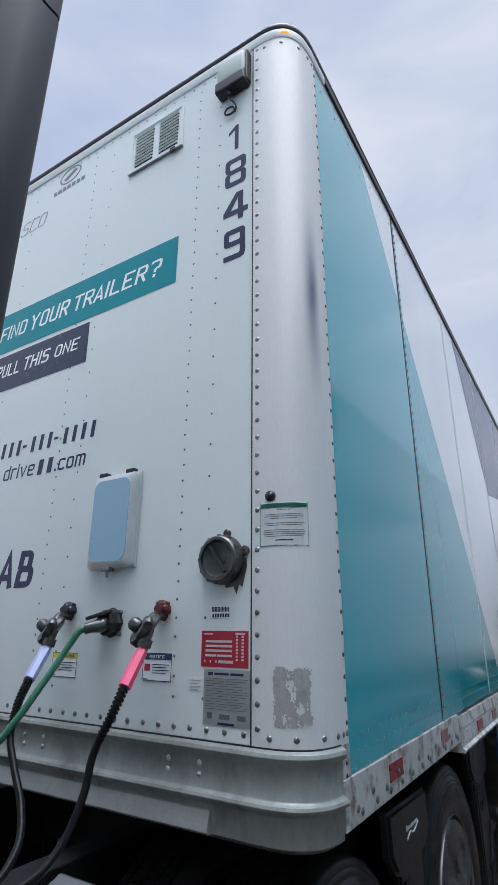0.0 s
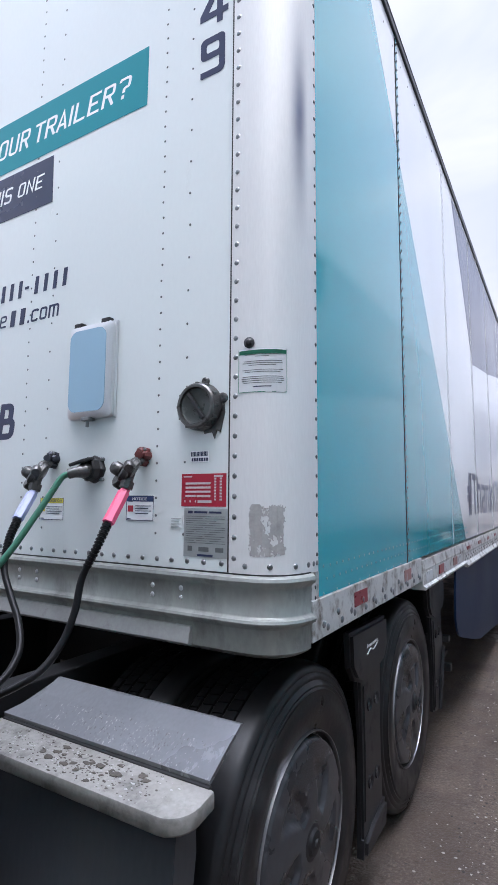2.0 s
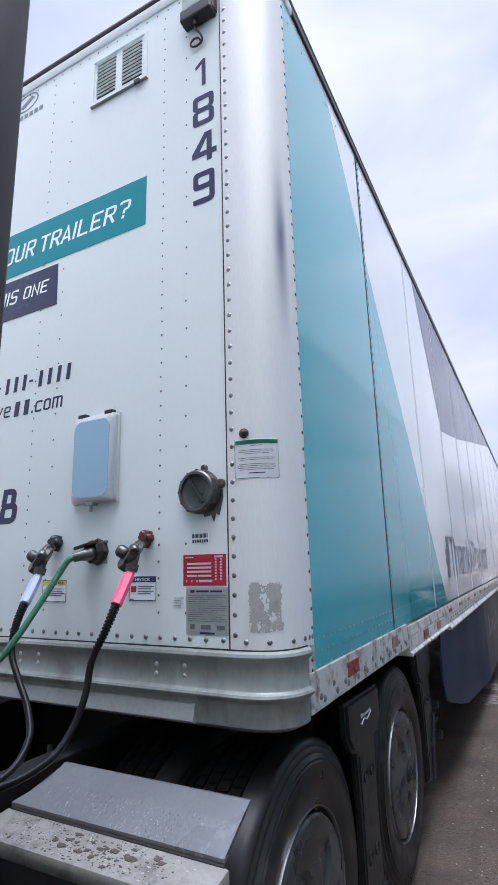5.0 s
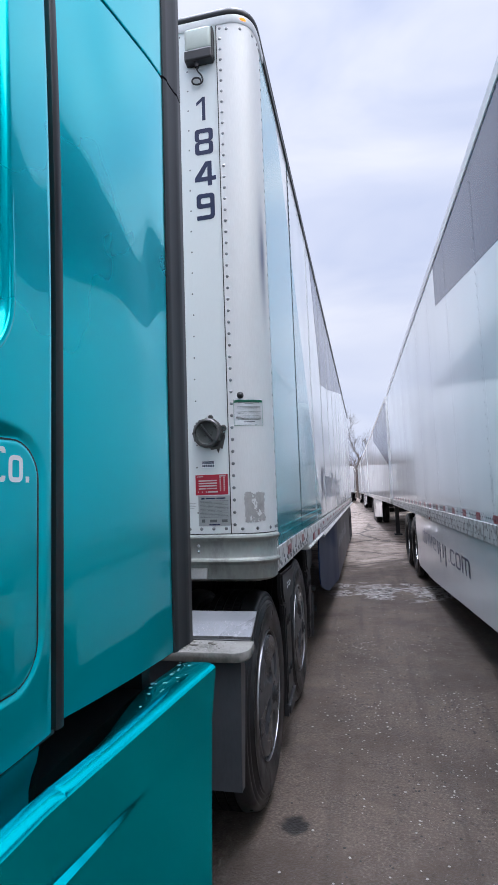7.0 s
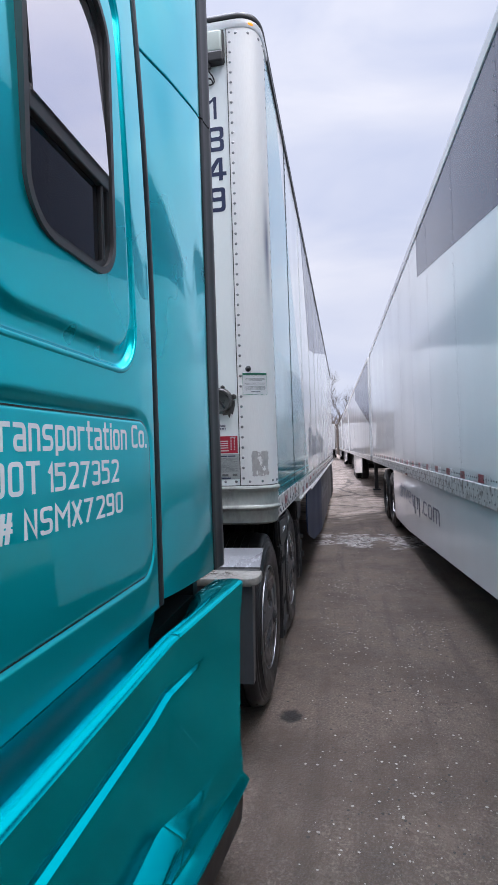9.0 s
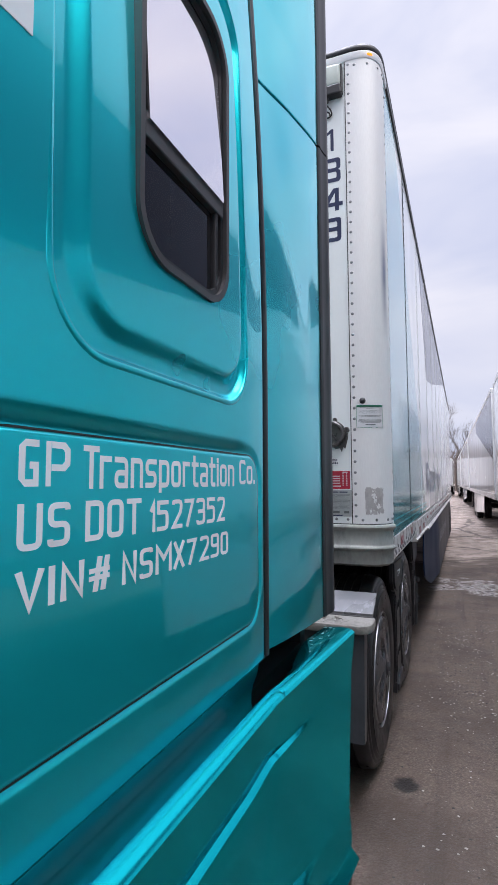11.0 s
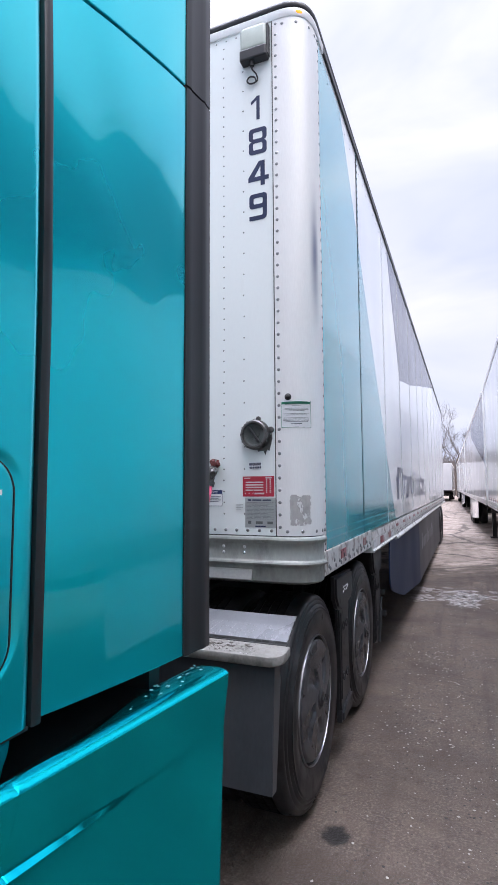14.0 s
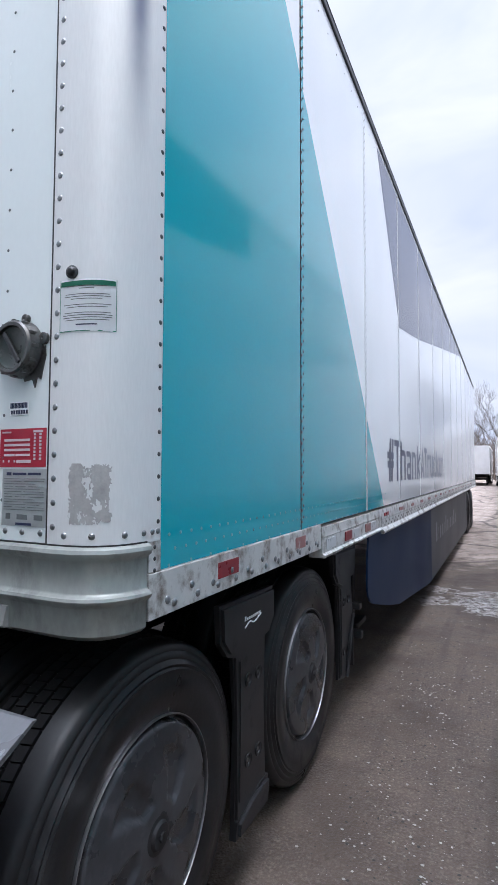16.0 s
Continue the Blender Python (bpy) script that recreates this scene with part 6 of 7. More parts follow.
# chassis fairing below the sleeper
def fairing():
    bm = bmesh.new()
    rows = []
    ys = [-4.3, -3.6, -3.0] + [-2.8 + 0.04 * i for i in range(46)]
    ys = sorted([y for y in ys if y < -0.985] + [-0.975, -0.965, -1.7415, -1.740, -1.7385])
    for y in ys:
        rear = ease((y + 1.70) / 0.55)
        t = max(0.0, (y + 1.79) / (1.79 - 0.965))
        z_top = 1.122 - 0.068 * t
        z2 = 0.968 + 0.010 * ease((y + 1.9) / 0.15) - 0.05 * max(0.0, (y + 1.76) / 0.41)
        d2 = 0.013 * (1 - ease((y + 1.76) / 0.40))
        z3 = 0.655 - 0.02 * max(0, min(1, (y + 1.775) / 0.2)) - 0.11 * max(0.0, (y + 1.775) / 0.5)
        d3 = 0.050 * (1 - ease((y + 1.775) / 0.48))
        h3 = 0.22 + 0.78 * d3 / 0.050
        z_bot = 0.505 - 0.211 * max(0.0, (y + 1.774) / 0.813) ** 0.9
        z3 = max(z3, z_bot + 0.10)
        fl = 1 - 0.5 * t
        prof = [(-0.056 - 0.060 * rear, z_top - 0.09 * (1 - rear) - 0.012), (-0.046 - 0.066 * rear, z_top - 0.016 + 0.012 * rear), (-0.038 - 0.050 * rear, z_top - 0.002 + 0.004 * rear), (-0.030 - 0.012 * rear, z_top + 0.004), (-0.020, z_top + 0.0025), (-0.006, z_top - 0.004), (-0.001, z_top - 0.009), (-0.003 * fl, z_top - 0.018),
                (-0.034 * fl, z2 + 0.014), (-0.033 * fl, z2 + 0.0065), (-0.033 * fl + d2 * 0.92, z2), (-0.033 * fl + d2, z2 - 0.005),
                (-0.044 * fl + 0.5 * d2, (z2 + z3) / 2 + 0.05), (-0.060 * fl, z3 - 0.022 + 0.052 * h3), (-0.058 * fl, z3 - 0.022 + 0.034 * h3), (-0.057 * fl + 0.9 * d3, z3 - 0.022 + 0.008 * h3), (-0.057 * fl + d3, z3 - 0.022),
                (-0.047 * fl + 0.5 * d3, 0.5 * (z3 + z_bot) - 0.01), (-0.050 * fl + 0.1 * d3, z_bot + 0.03), (-0.042 * fl, z_bot + 0.022), (-0.004, z_bot + 0.004), (0.002, z_bot - 0.004), (-0.004, z_bot - 0.012), (-0.12, z_bot - 0.012)]
        inset = 0.0012 if abs(y + 1.740) < 0.0005 else 0.0      # the joint between its two mouldings
        rows.append([bm.verts.new((x - inset, y, z)) for x, z in prof])
    for p, q in zip(rows, rows[1:]):
        for i in range(len(p) - 1):
            bm.faces.new((p[i], q[i], q[i + 1], p[i + 1]))
    bm.faces.new(rows[-1])
    bm.faces.new(rows[0])
    return bm


fair = part("chassis_fairing", fairing(), TEAL_PLASTIC, tractor, "teal chassis fairing with bright pressed creases", smooth=True, angle=36)
rnd = random.Random(21)
bm = bmesh.new()
for i in range(46):                            # dried splashes on the flat rear end of the fairing
    y = -0.985 - 0.42 * rnd.random() ** 1.6
    t = (y + 1.79) / (1.79 - 0.965)
    x = -0.035 - 0.065 * rnd.random() * ease((y + 1.70) / 0.55)
    r = 0.001 + 0.0055 * rnd.random() ** 2.5
    fan = [bm.verts.new((x + r * rnd.uniform(0.5, 1.2) * math.cos(a), y + 1.5 * r * rnd.uniform(0.5, 1.2) * math.sin(a), 1.122 - 0.068 * t + 0.0065)) for a in [2 * math.pi * k / 7 for k in range(7)]]
    bm.faces.new(fan)
part("splash_crust", bm, material("dried_splash", (0.10, 0.33, 0.35), 0.8, 0.0, 0.3, 30, 120, 0.03), fair, kind="stuff")
bm = bmesh.new()
for i in range(40):
    y = -4.2 + (4.2 - 1.02) * i / 39
    z = 0.492 - 0.211 * max(0.0, (y + 1.774) / 0.813) ** 0.9
    bm.verts.new((-0.012, y, z)), bm.verts.new((-0.022, y, z - 0.12)), bm.verts.new((-0.040, y, z - 0.12)), bm.verts.new((-0.035, y, z))
bm.verts.ensure_lookup_table()
for i in range(39):
    for k in range(4):
        bm.faces.new((bm.verts[4 * i + k], bm.verts[4 * i + (k + 1) % 4], bm.verts[4 * i + 4 + (k + 1) % 4], bm.verts[4 * i + 4 + k]))
part("rubber_lip", bm, HOSE, fair, "black flexible lip", smooth=True)
part("fairing_back", block(-0.60, -0.125, -4.25, -1.0, 0.4, 0.97), DARK_STEEL, tractor)

# frame, deck and fenders
for x in (-0.87, -1.73):
    part("frame_rail", block(x - 0.05, x + 0.05, -4.2, 2.6, 0.72, 0.98, 0.005), DARK_STEEL, tractor)
part("deck_plate", block(-1.75, -0.85, -0.85, -0.35, 0.985, 0.995), DARK_STEEL, tractor)
part("fifth_wheel", prism(rounded(0.9, 0.95, 0.2, 6), 0.05, Matrix.Translation((-1.3, 0.95, 1.05))), DARK_STEEL, tractor)
for y in (-0.7, 0.6, 2.3):
    part("cross_member", block(-1.7, -0.9, y, y + 0.15, 0.75, 0.95), DARK_STEEL, tractor)
part("air_tank", lathe([(-0.3, 0.0), (-0.28, 0.1), (-0.22, 0.14), (0.22, 0.14), (0.28, 0.1), (0.3, 0.0)], 20, m=Matrix.Translation((-0.75, -0.62, 0.7)) @ Matrix.Rotation(radians(90), 4, "Z")), DARK_STEEL, tractor, smooth=True)


def along_x(points, x0, x1, bevel=0.0):
    """A section of (y, z) points drawn out along x."""
    return prism(points, x1 - x0, Matrix(((0, 0, 1, x0), (1, 0, 0, 0), (0, 1, 0, 0), (0, 0, 0, 1))), bevel=bevel)


def ledge_mesh(x0, x1):
    """A ledge with a turned-down lip and a rounded outer corner."""
    bm = bmesh.new()
    plan = [(x0, -0.2875), (x1, -0.2875), (x1, -0.33)]
    for k in range(7):
        a = radians(90 * k / 6)
        plan.append((x1 - 0.065 + 0.065 * math.cos(a), -0.338 - 0.062 * math.sin(a)))
    plan.append((x0, -0.400))
    top = lambda y: 0.930 + (y + 0.292) * 0.14
    rows = []
    for drop, grow in ((0.0, -0.008), (0.0025, -0.002), (0.008, 0.0), (0.034, 0.0), (0.040, -0.004)):
        cx, cy = (x0 + x1) / 2, -0.346
        row = []
        for x, y in plan:
            gx_ = grow if x > cx else 0.0
            gy_ = -grow if y < -0.33 else 0.0
            row.append(bm.verts.new((x + gx_, y + gy_, top(y) - drop)))
        rows.append(row)
    bm.faces.new(rows[0])
    for p, q in zip(rows, rows[1:]):
        for k in range(len(plan)):
            bm.faces.new((p[k], p[(k + 1) % len(plan)], q[(k + 1) % len(plan)], q[k]))
    bm.faces.new(rows[-1][::-1])
    return bm


for x0, x1 in ((-0.76, -0.045), (-2.555, -1.84)):
    plate = along_x([(-0.150, 1.020), (-0.160, 1.0215), (-0.215, 0.992), (-0.288, 0.948), (-0.286, 0.938), (-0.212, 0.981)], x0, x1)
    for v in plate.verts:                      # the inner end is cut at a slant
        if v.co.x < x0 + 0.01:
            v.co.x += 0.0 if v.co.y < -0.25 else 0.07
    guard = part("quarter_fender", plate, STEEL, tractor, "bare steel quarter fender plate")
    part("ledge", ledge_mesh(x0 - 0.01, x1 + 0.012), LEDGE, guard, "soiled metal ledge with pale crust and dark specks", smooth=True)
    part("joint", along_x([(-0.283, 0.939), (-0.2895, 0.9335), (-0.2895, 0.92), (-0.28, 0.93)], x0, x1), BLACK, guard)
    part("front_panel", along_x([(-0.352, 0.89), (-0.366, 0.88), (-0.392, 0.62), (-0.405, 0.40), (-0.393, 0.396), (-0.380, 0.62), (-0.350, 0.87)], x0, x1 - 0.030), FENDER, guard, "grey plastic splash panel")
    part("side_flange", prism([(-0.398, 0.402), (-0.405, 0.40), (-0.366, 0.885), (-0.30, 0.90), (-0.295, 0.80), (-0.325, 0.60), (-0.36, 0.40)], 0.006, facing_east(x1 - 0.034, 0, 0)), FENDER, guard)
rnd = random.Random(11)
for i in range(84):                            # dried clods on the ledge
    x = -0.58 + 0.44 * rnd.betavariate(2.4, 2.6)
    y = -0.300 - 0.085 * rnd.betavariate(1.6, 1.6)
    z = 0.9300 + (y + 0.292) * 0.14
    r = 0.002 + 0.010 * rnd.random() ** 2.6
    b2 = bmesh.new()
    a0 = rnd.random() * 6
    rim = [rnd.uniform(0.55, 1.3) for _ in range(9)]
    tiers = [[b2.verts.new((r * 1.5 * q * rim[k] * math.cos(a0 + 0.698 * k), r * q * rim[k] * math.sin(a0 + 0.698 * k), h * r)) for k in range(9)] for q, h in ((1.0, -0.1), (0.94, 0.05), (0.6, 0.10))]
    for p_, q_ in zip(tiers, tiers[1:]):
        for k in range(9):
            b2.faces.new((p_[k], p_[(k + 1) % 9], q_[(k + 1) % 9], q_[k]))
    b2.faces.new(tiers[-1])
    b2.transform(Matrix.Translation((x, y, z)))
    lone("mud_clod", b2, CLOD if i % 4 else LEDGE, "small dried clod of mud on the ledge", "mud", group="clods on the ledge", smooth=True)
def specks(seed, count, mat, label):
    """Fine crumbs strewn over the ledge."""
    r_ = random.Random(seed)
    bm = bmesh.new()
    for i in range(count):
        x = -0.74 + 0.66 * r_.betavariate(2.0, 2.2)
        y = -0.293 - 0.10 * r_.random()
        z = 0.9300 + (y + 0.292) * 0.14
        r = 0.0007 + 0.0034 * r_.random() ** 2.2
        a0 = r_.random() * 6
        low = [bm.verts.new((x + 1.4 * r * r_.uniform(0.6, 1.2) * math.cos(a0 + 1.257 * k), y + r * r_.uniform(0.6, 1.2) * math.sin(a0 + 1.257 * k), z - 0.0005)) for k in range(5)]
        tip = bm.verts.new((x, y, z + 0.35 * r))
        for k in range(5):
            bm.faces.new((low[k], low[(k + 1) % 5], tip))
    return lone("ledge_crumbs", bm, mat, label, "dirt", kind="stuff")


def splashes(seed, count, mat, label):
    """Dried splashes that ran down the slanting plate."""
    r_ = random.Random(seed)
    bm = bmesh.new()
    for i in range(count):
        x = -0.70 + 0.62 * r_.betavariate(2.2, 1.6)
        f = r_.random()
        a, w = 0.0010 + 0.0042 * r_.random() ** 3, 0.0004 + 0.0008 * r_.random()
        y, z = -0.216 - 0.070 * f, 0.9914 - 0.0422 * f
        out = Vector((0, -0.516, 0.857)) * 0.0007
        pts = [Vector((x + w * math.cos(q) * r_.uniform(0.7, 1.2), y - 0.857 * a * math.sin(q), z - 0.516 * a * math.sin(q))) for q in [0.785 * k for k in range(8)]]
        tip = bm.verts.new(Vector((x, y, z)) + out)
        rim = [bm.verts.new(p) for p in pts]
        for k in range(8):
            bm.faces.new((rim[k], rim[(k + 1) % 8], tip))
    return lone("dried_splashes", bm, mat, label, "dirt", kind="stuff")


splashes(41, 260, GHOST, "fine pale dried splashes on the fender plate")
splashes(42, 160, CLOD, "fine dark dried splashes on the fender plate")
specks(31, 420, CLOD, "fine dark crumbs of dirt on the fender ledge")
specks(32, 260, GHOST, "fine pale crumbs of dirt on the fender ledge")
for y, z in ((0.313, 0.508), (1.611, 0.517)):
    wheel_set(tractor, -0.098, y, z, 1, "cover")
    wheel_set(tractor, -2.502, y, z, -1, "cover")
    part("axle", lathe([(-2.4, 0.08), (-0.2, 0.08)], 12, m=Matrix.Translation((0, y, 0.52))), DARK_STEEL, tractor)


def wheel_fairing(y, rear):
    """The black fairing that fills the space behind a drive wheel."""
    head = [(y - 0.235, 1.06), (y + 0.225, 1.045), (y + 0.225, 0.92), (y + 0.17, 0.865), (y - 0.07, 0.835), (y - 0.17, 0.87), (y - 0.225, 0.93)]
    f = part("wheel_fairing", prism(head, 0.034, facing_east(-0.089, 0, 0), bevel=0.013), BLACK, tractor, "moulded black plastic wheel fairing")
    body = [(y - 0.11, 0.87), (y + 0.17, 0.88), (y + 0.145, 0.62), (y + 0.155, 0.42), (y + 0.175, 0.26), (y - 0.09, 0.24), (y - 0.085, 0.45), (y - 0.075, 0.62)]
    if rear:
        body = [(y - 0.12, 0.87), (y + 0.17, 0.88), (y + 0.21, 0.64), (y + 0.08, 0.46), (y + 0.03, 0.27), (y - 0.09, 0.30), (y - 0.08, 0.55)]
    part("lower_body", prism(body, 0.026, facing_east(-0.098, 0, 0), bevel=0.010), BLACK, f)
    part("rib", prism([(y - 0.078, 0.83), (y - 0.052, 0.83), (y - 0.040, 0.60), (y - 0.052, 0.32), (y - 0.080, 0.32), (y - 0.066, 0.60)], 0.012, facing_east(-0.078, 0, 0), bevel=0.005), BLACK, f)
    if rear:
        fin = tube([(-0.066, y + 0.19, 0.62), (-0.060, y + 0.09, 0.46), (-0.066, y + 0.045, 0.28)], 0.012, 6)
        part("fin", fin, RUBBER, f)
    else:
        part("foot", prism([(y - 0.10, 0.20), (y + 0.165, 0.20), (y + 0.185, 0.30), (y + 0.12, 0.305), (y + 0.02, 0.282), (y - 0.09, 0.262)], 0.040, facing_east(-0.096, 0, 0), bevel=0.013), BLACK, f)
    for dz in (0.735, 0.44):
        for dy in (0.0, 0.09):
            part("bolt_pocket", lathe([(0.0, 0.026), (0.006, 0.026), (0.002, 0.018), (-0.01, 0.014), (-0.01, 0.0)], 14, m=Matrix.Translation((-0.0715, y + dy, dz))), RUBBER, f, smooth=True)
            part("bolt", lathe([(-0.01, 0.009), (0.0, 0.008), (0.001, 0.0)], 8, m=Matrix.Translation((-0.0715, y + dy, dz))), RIVET, f)
    if not rear:
        part("emblem", tube(curve_points([(-0.0545, y - 0.06, 0.945), (-0.0545, y - 0.02, 0.960), (-0.0545, y + 0.02, 0.950), (-0.0545, y + 0.08, 0.968)], 5), 0.003, 6), WHITE_INK, f)
        for i in range(8):
            part("print_bar", block(-0.0555, -0.054, y - 0.062 + 0.018 * i, y - 0.050 + 0.018 * i, 0.969, 0.979 if i else 0.986), WHITE_INK, f)
    return f


wheel_fairing(0.885, False)
wheel_fairing(2.205, True)
part("mud_flap", block(-0.66, -0.10, 2.52, 2.535, 0.25, 1.0, 0.003), RUBBER, tractor)
part("step_bracket", block(-0.20, -0.05, 2.55, 2.60, 0.42, 0.47, 0.005), RIVET_DARK, tractor)
part("step_bracket", block(-0.20, -0.05, 2.50, 2.56, 0.62, 0.66, 0.005), RIVET_DARK, tractor)

# ---- the other trailers ----
def parked_trailer(at, turn, label, length=16.15, axles=(3.3, 4.55), livery=True, detail=True):
    """A parked box trailer. Local y runs towards its rear end; its local west side is the one that is seen."""
    t = thing("box_trailer", at, label, "trailer", "parked trailers", turn)
    m = WORLD[t].copy()
    add = lambda name, bm, mat, label="", smooth=False, parent=t: part(name, bm, mat, parent, label, smooth, place=m)
    front_y = -length
    walls = []
    if detail:
        edges = [front_y] + [front_y + 1.05 + 1.22 * i for i in range(12)] + [0.0]
    else:
        edges = [front_y, front_y / 2, 0.0]
    for a, b in zip(edges, edges[1:]):
        walls.append(add("side_panel", block(0.0, 0.04, a + 0.0015, b - 0.0015, 1.25, 3.985), WHITE_SIDE))
        if livery:
            grey = [(-8.35, 3.50), (-8.35, 3.96), (front_y, 3.96), (front_y, 2.15)]
            poly = clipped(grey, a + 0.002, b - 0.002)
            if poly:
                add("graphic", prism([(-y_, z_) for y_, z_ in poly], 0.0012, facing_west(-0.0004, 0, 0)), GREY_VINYL, "slate grey vinyl", parent=walls[-1])
    add("side_panel", block(2.56, 2.6, front_y, 0.0, 1.25, 3.985), WHITE_SIDE)
    add("rear_door", block(0.04, 1.298, -0.04, 0.0, 1.2, 3.95, 0.004), WHITE_DULL)
    add("rear_door", block(1.302, 2.56, -0.04, 0.0, 1.2, 3.95, 0.004), WHITE_DULL)
    add("front_wall", block(0.04, 2.56, front_y, front_y + 0.04, 1.2, 4.0), WHITE_DULL)
    add("roof", block(0.03, 2.57, front_y + 0.03, -0.03, 4.0, 4.05, 0.01), WHITE_SIDE)
    add("trailer_floor", block(0.04, 2.56, front_y + 0.05, -0.05, 1.12, 1.28), DARK_STEEL)
    for x in (-0.012, 2.55):
        add("top_rail", block(x, x + 0.062, front_y, 0.0, 3.96, 4.055, 0.006), ALU, "aluminium roof rail")
        add("side_rail", block(x, x + 0.062, front_y, 0.0, 1.10, 1.252, 0.006), ALU_RAIL, "riveted white side rail")
    sk_ = [(4.95, 1.10), (4.92, 0.36), (5.2, 0.27), (6.7, 0.28), (11.45, 0.524), (11.55, 1.10)]
    skirt_ = add("side_skirt", prism(sk_, 0.02, facing_west(0.03, 0, 0)), WHITE_SIDE, "white aerodynamic side skirt")
    add("side_skirt", prism(sk_, 0.02, facing_west(2.58, 0, 0)), WHITE_SIDE)
    if detail:
        add("rear_post", block(-0.008, 0.05, -0.10, 0.004, 1.1, 4.0, 0.004), ALU)
        riv = []
        for a in edges[1:-1]:
            z = 1.30
            while z < 3.95:
                riv += [((-0.002, a + 0.02, z), (-1, 0, 0)), ((-0.002, a + 0.055, z + 0.03), (-1, 0, 0))]
                z += 0.09
        me = studs(riv, 0.0060)
        me.materials.append(RIVET)
        part("rivets", me, RIVET, t, place=m, kind="stuff")
        riv = []
        for i in range(130):
            y_ = -0.4 - 0.12 * i
            riv += [((-0.012, y_, 1.200), (-1, 0, 0)), ((-0.012, y_ - 0.05, 1.145), (-1, 0, 0)), ((0.0, y_, 1.29), (-1, 0, 0)), ((0.0, y_ - 0.06, 1.29), (-1, 0, 0))]
        me = studs(riv, 0.0085)
        me.materials.append(RIVET)
        part("rivets", me, RIVET, t, place=m, kind="stuff")
        y_ = -0.8
        i = 0
        while y_ > -15.6:
            red = i % 2 == 0
            add("reflector", block(-0.002, 0.004, y_ - 0.15, y_, 1.258, 1.318), RED_REFLECT if red else WHITE_REFLECT)
            y_ -= 0.15 if red else 0.40
            i += 1
        # the web address on the skirt; the letters of the company's name are plain strokes
        lettering("drive", 1.30, 0.235, m @ facing_west(0.0072, -5.82, 0.70), INK, skirt_, label="dark lettering")
        for u in (7.24, 7.62):
            add("print_bar", block(0.007, 0.0095, -u - 0.07, -u, 0.70, 0.86), INK, parent=skirt_)
            add("print_bar", block(0.007, 0.0095, -u - 0.23, -u - 0.16, 0.62, 0.86), INK, parent=skirt_)
        lettering(".com", 1.12, 0.165, m @ facing_west(0.0072, -8.02, 0.70), INK, skirt_, label="dark lettering")
        lamp = add("marker_light", block(-0.022, 0.0, -6.9, -6.82, 1.105, 1.135, 0.006), RUST_RED, "red side marker lamp")
    for y_ in axles:
        for x_, s in ((0.02, -1), (2.58, 1)):
            base_ = m @ Matrix.Translation((x_, -y_, 0.52)) @ (Matrix() if s > 0 else Matrix.Rotation(math.pi, 4, "Z"))
            o = part("wheel", tyre_mesh(), TYRE, t, "black truck tyre", place=base_)
            part("wheel", tyre_mesh(), TYRE, t, place=base_ @ pose(-0.32, 0, 0))
            part("tread", MESHES["tread"], TYRE, o, place=base_, kind="stuff")
            part("rim", MESHES["disc_rim"], CHROME, o, "polished aluminium rim", place=base_)
        add("axle", lathe([(0.2, 0.07), (2.4, 0.07)], 12, m=Matrix.Translation((0, -y_, 0.52))), DARK_STEEL)
    add("axle_frame", block(0.5, 2.1, -axles[1] - 0.8, -axles[0] + 0.8, 0.72, 1.1, 0.02), DARK_STEEL)
    for x_ in (0.28, 2.2):
        add("landing_leg", block(x_, x_ + 0.12, front_y + 2.4, front_y + 2.52, 0.1, 1.12, 0.01), DARK_STEEL)
        add("landing_foot", block(x_ - 0.06, x_ + 0.18, front_y + 2.3, front_y + 2.62, 0.06, 0.1, 0.01), DARK_STEEL)
    add("underrun_bar", block(0.3, 2.3, -0.1, 0.0, 0.5, 0.6, 0.01), DARK_STEEL)
    for x_ in (0.7, 1.8):
        add("underrun_post", block(x_, x_ + 0.1, -0.09, -0.01, 0.6, 1.12, 0.01), DARK_STEEL)
    return t


parked_trailer((1.166, 11.8, 0), 1.0, "parked white box trailer with a slate grey upper corner")
parked_trailer((0.72, 28.6, 0), 1.5, "parked white box trailer standing further back", detail=False, axles=(4.9, 6.2))
parked_trailer((0.27, 46.0, 0), 1.5, "parked white box trailer far down the row", detail=False, livery=False)
parked_trailer((-0.2, 63.5, 0), 1.5, "parked white box trailer at the end of the row", detail=False, livery=False)
far = parked_trailer((-3.2, 73.0, 0), 0.0, "white box trailer standing alone by the trees", detail=False, livery=False)

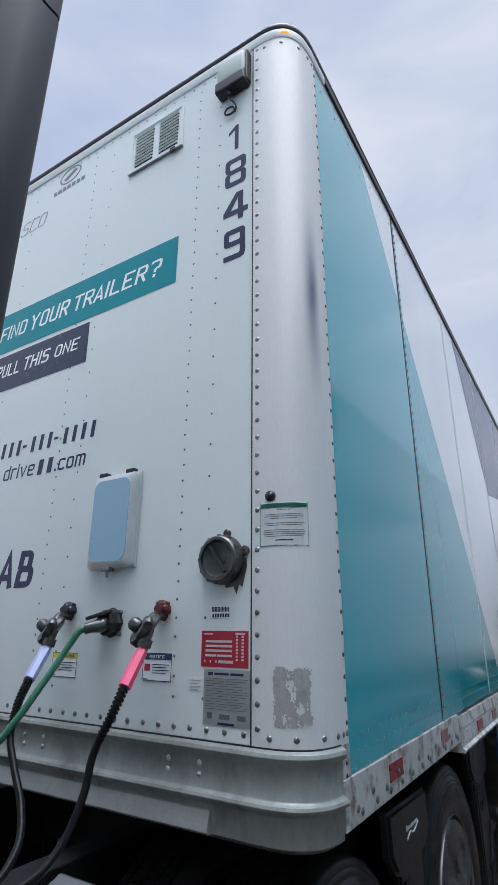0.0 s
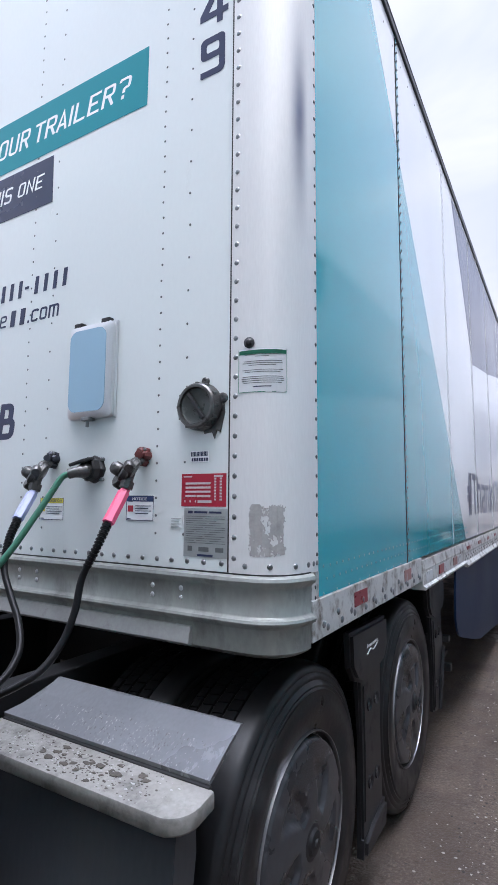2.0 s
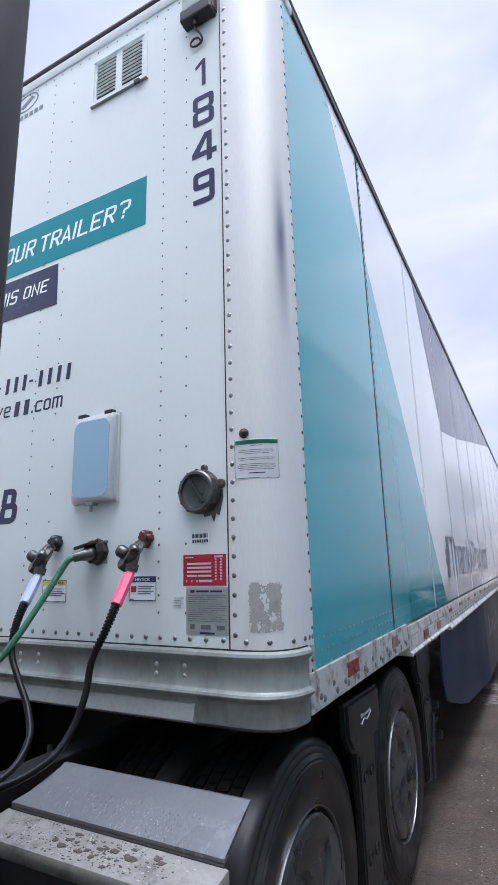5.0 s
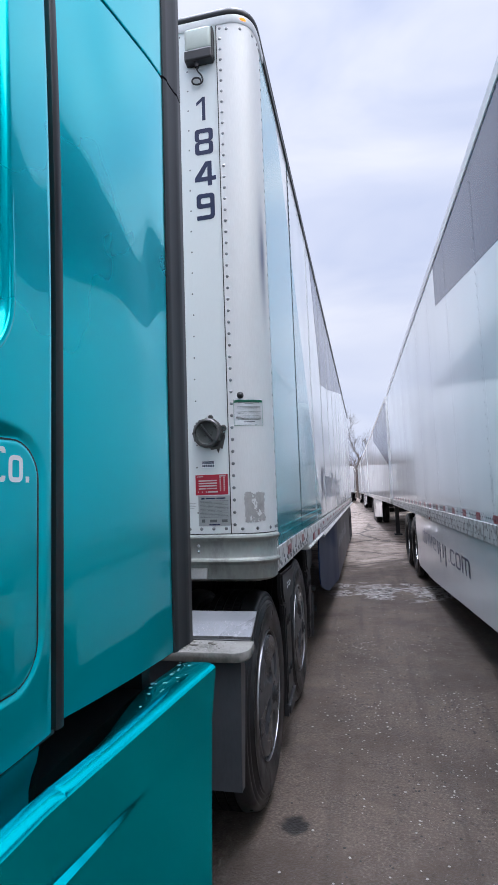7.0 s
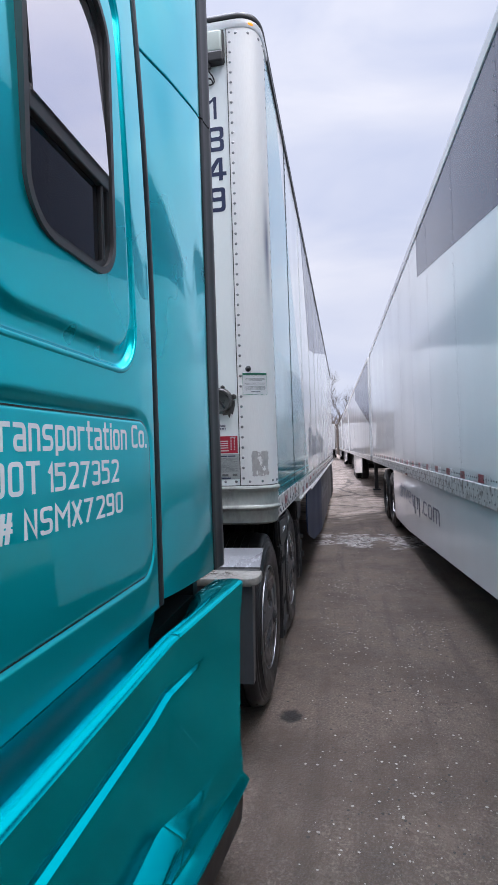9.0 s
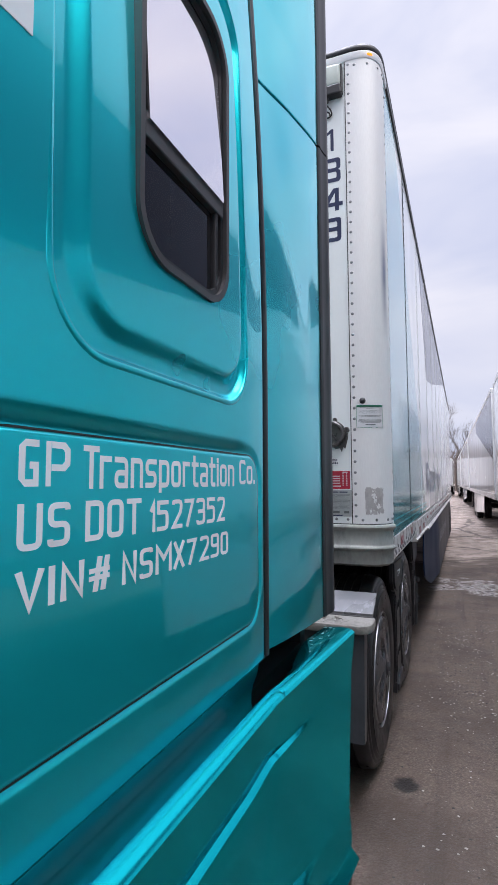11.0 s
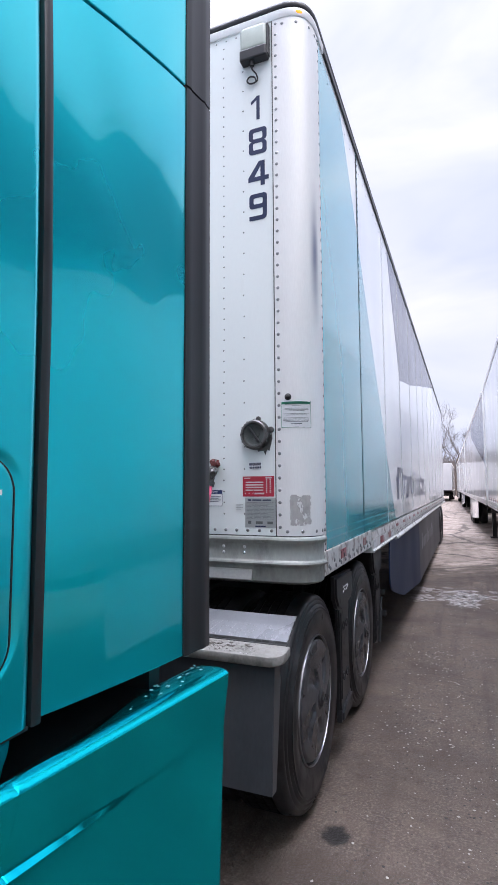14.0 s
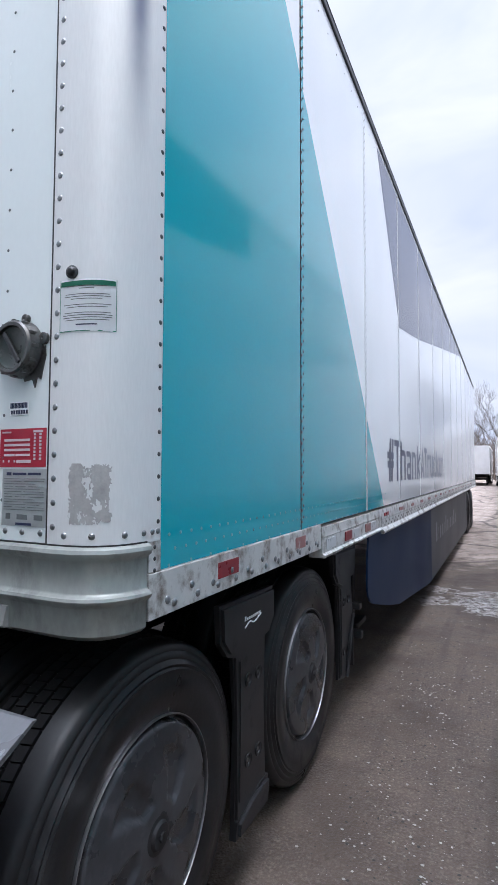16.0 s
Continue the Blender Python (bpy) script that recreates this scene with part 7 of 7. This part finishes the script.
# ---- bare trees ----
def branch_tree(rnd_, height, limbs, depth, verts, faces, at, spread=0.9, thick=0.018, min_r=0.004):
    def limb(p, d, length, r, level):
        steps = 3
        pts = [p]
        dd = d.copy()
        for s in range(steps):
            dd = (dd + Vector((rnd_.uniform(-1, 1), rnd_.uniform(-1, 1), rnd_.uniform(-0.3, 0.8))) * 0.16).normalized()
            pts.append(pts[-1] + dd * length / steps)
        k = 5 if level == 0 else 3
        u = dd.orthogonal().normalized()
        w = dd.cross(u)
        base = len(verts)
        for s, q in enumerate(pts):
            rr = max(min_r, r * (1 - 0.55 * s / steps))
            for a in range(k):
                verts.append(tuple(q + rr * (math.cos(2 * math.pi * a / k) * u + math.sin(2 * math.pi * a / k) * w)))
        for s in range(steps):
            for a in range(k):
                faces.append((base + s * k + a, base + s * k + (a + 1) % k, base + (s + 1) * k + (a + 1) % k, base + (s + 1) * k + a))
        if level >= depth:
            return
        for i in range(limbs):
            t = rnd_.uniform(0.35, 1.0) if level else rnd_.uniform(0.30, 1.0)
            seg = min(int(t * steps), steps - 1)
            q = pts[seg] + (pts[seg + 1] - pts[seg]) * (t * steps - seg)
            a = rnd_.random() * 2 * math.pi
            nd = (dd * 0.75 + spread * 0.75 * (math.cos(a) * u + math.sin(a) * w) + Vector((0, 0, 0.35))).normalized()
            limb(q, nd, length * rnd_.uniform(0.5, 0.75), max(min_r, r * 0.5), level + 1)
    limb(Vector(at), Vector((rnd_.uniform(-0.05, 0.05), 0, 1)).normalized(), height * 0.5, height * thick, 0)


def tree_mesh(name, mat, build):
    verts, faces = [], []
    build(verts, faces)
    me = bpy.data.meshes.new(name)
    me.from_pydata(verts, [], faces)
    me.materials.append(mat)
    me.update()
    return me


for seed, at, h in ((3, (-0.4, 84, 0), 13.0), (8, (-5.5, 90, 0), 11), (5, (7.0, 92, 0), 12)):
    tr = thing("bare_tree", at, "leafless tree with fine branching limbs at the yard's edge", "tree", "bare trees")
    part("trunk", tree_mesh("trunk", BARK, lambda v, f: branch_tree(random.Random(seed), h, 5, 4, v, f, at, 0.9, 0.010, 0.008)), BARK, tr)


def wood(verts, faces):
    r_ = random.Random(77)
    for i in range(700):
        a = r_.random() * 2 * math.pi
        d = r_.uniform(95, 128)
        x, y = d * math.cos(a), 10 + d * math.sin(a)
        if i % 2 == 0:
            x, y = r_.uniform(-24, 22), r_.uniform(92, 112)
        branch_tree(r_, r_.uniform(6.5, 10.5), 4, 2, verts, faces, (x, y, 0), 0.9, 0.014, 0.03)


far_wood = adopt(new("far_woods", tree_mesh("far_woods", TWIGS, wood)), None)
tagged(far_wood, "brown leafless woods along the yard's edge", "woods", kind="stuff")


def thicket(verts, faces):
    r_ = random.Random(5)
    for i in range(5200):
        a = r_.random() * 2 * math.pi
        d = r_.uniform(97, 125)
        x, y = d * math.cos(a), 10 + d * math.sin(a)
        if i % 2 == 0:
            x, y = r_.uniform(-28, 32), r_.uniform(94, 114)
        h = r_.uniform(1.5, 5.0)
        dx, dy = r_.uniform(-0.8, 0.8), r_.uniform(-0.8, 0.8)
        w = r_.uniform(0.04, 0.12)
        b_ = len(verts)
        verts += [(x - w, y, 0), (x + w, y, 0), (x, y + w, 0), (x + dx, y + dy, h)]
        faces += [(b_, b_ + 1, b_ + 3), (b_ + 1, b_ + 2, b_ + 3), (b_ + 2, b_, b_ + 3)]


brush = adopt(new("undergrowth", tree_mesh("undergrowth", TWIGS, thicket)), None)
tagged(brush, "dense brown leafless undergrowth", "undergrowth", kind="stuff")

# ---- stone chips on the ground ----
def chips(seed, count, spots, rmin, rmax):
    r_ = random.Random(seed)
    verts, faces = [], []
    for i in range(count):
        if r_.random() < 0.70:
            cx, cy, s = r_.choice(spots)
            x, y = r_.gauss(cx, s), r_.gauss(cy, s * 1.6)
        else:
            x, y = r_.uniform(0.0, 1.3), r_.uniform(-2.9, 7.0)
        if x < -0.02 and -4 < y < 3:
            continue
        r = rmin + (rmax - rmin) * r_.random() ** 3
        z = 0.012 * noise.noise((x * 0.9, y * 0.9, 0)) + 0.005 * noise.noise((x * 4, y * 4, 3)) - 0.004
        b_ = len(verts)
        a0 = r_.random() * 6
        k = 5
        for h, q in ((-0.3, 0.8), (0.35, 1.0), (0.7, 0.55)):
            for j in range(k):
                a = a0 + 2 * math.pi * j / k
                rr = r * q * r_.uniform(0.65, 1.25)
                verts.append((x + rr * math.cos(a), y + rr * math.sin(a) * 0.8, z + r * h * 0.6))
        for row in range(2):
            for j in range(k):
                faces.append((b_ + row * k + j, b_ + row * k + (j + 1) % k, b_ + (row + 1) * k + (j + 1) % k, b_ + (row + 1) * k + j))
        faces.append(tuple(b_ + 2 * k + j for j in range(k)))
    me = bpy.data.meshes.new("chips")
    me.from_pydata(verts, [], faces)
    me.update()
    return me


SPOTS = [(0.35, 1.4, 0.18), (0.55, 2.2, 0.2), (0.8, 0.6, 0.2), (0.6, -0.6, 0.22), (0.9, 3.2, 0.2), (0.3, 3.0, 0.15), (0.95, -1.2, 0.2), (0.45, -1.6, 0.2), (1.0, 1.6, 0.15)]
me = chips(2, 2700, SPOTS, 0.0014, 0.0085)
me.materials.append(STONE)
tagged(adopt(new("stone_chips", me), None), "pale stone chips scattered on the asphalt", "gravel", kind="stuff")
me = chips(9, 2200, SPOTS, 0.0016, 0.009)
me.materials.append(DARK_STONE)
tagged(adopt(new("dark_gravel", me), None), "dark gravel crumbs scattered on the asphalt", "gravel", kind="stuff")
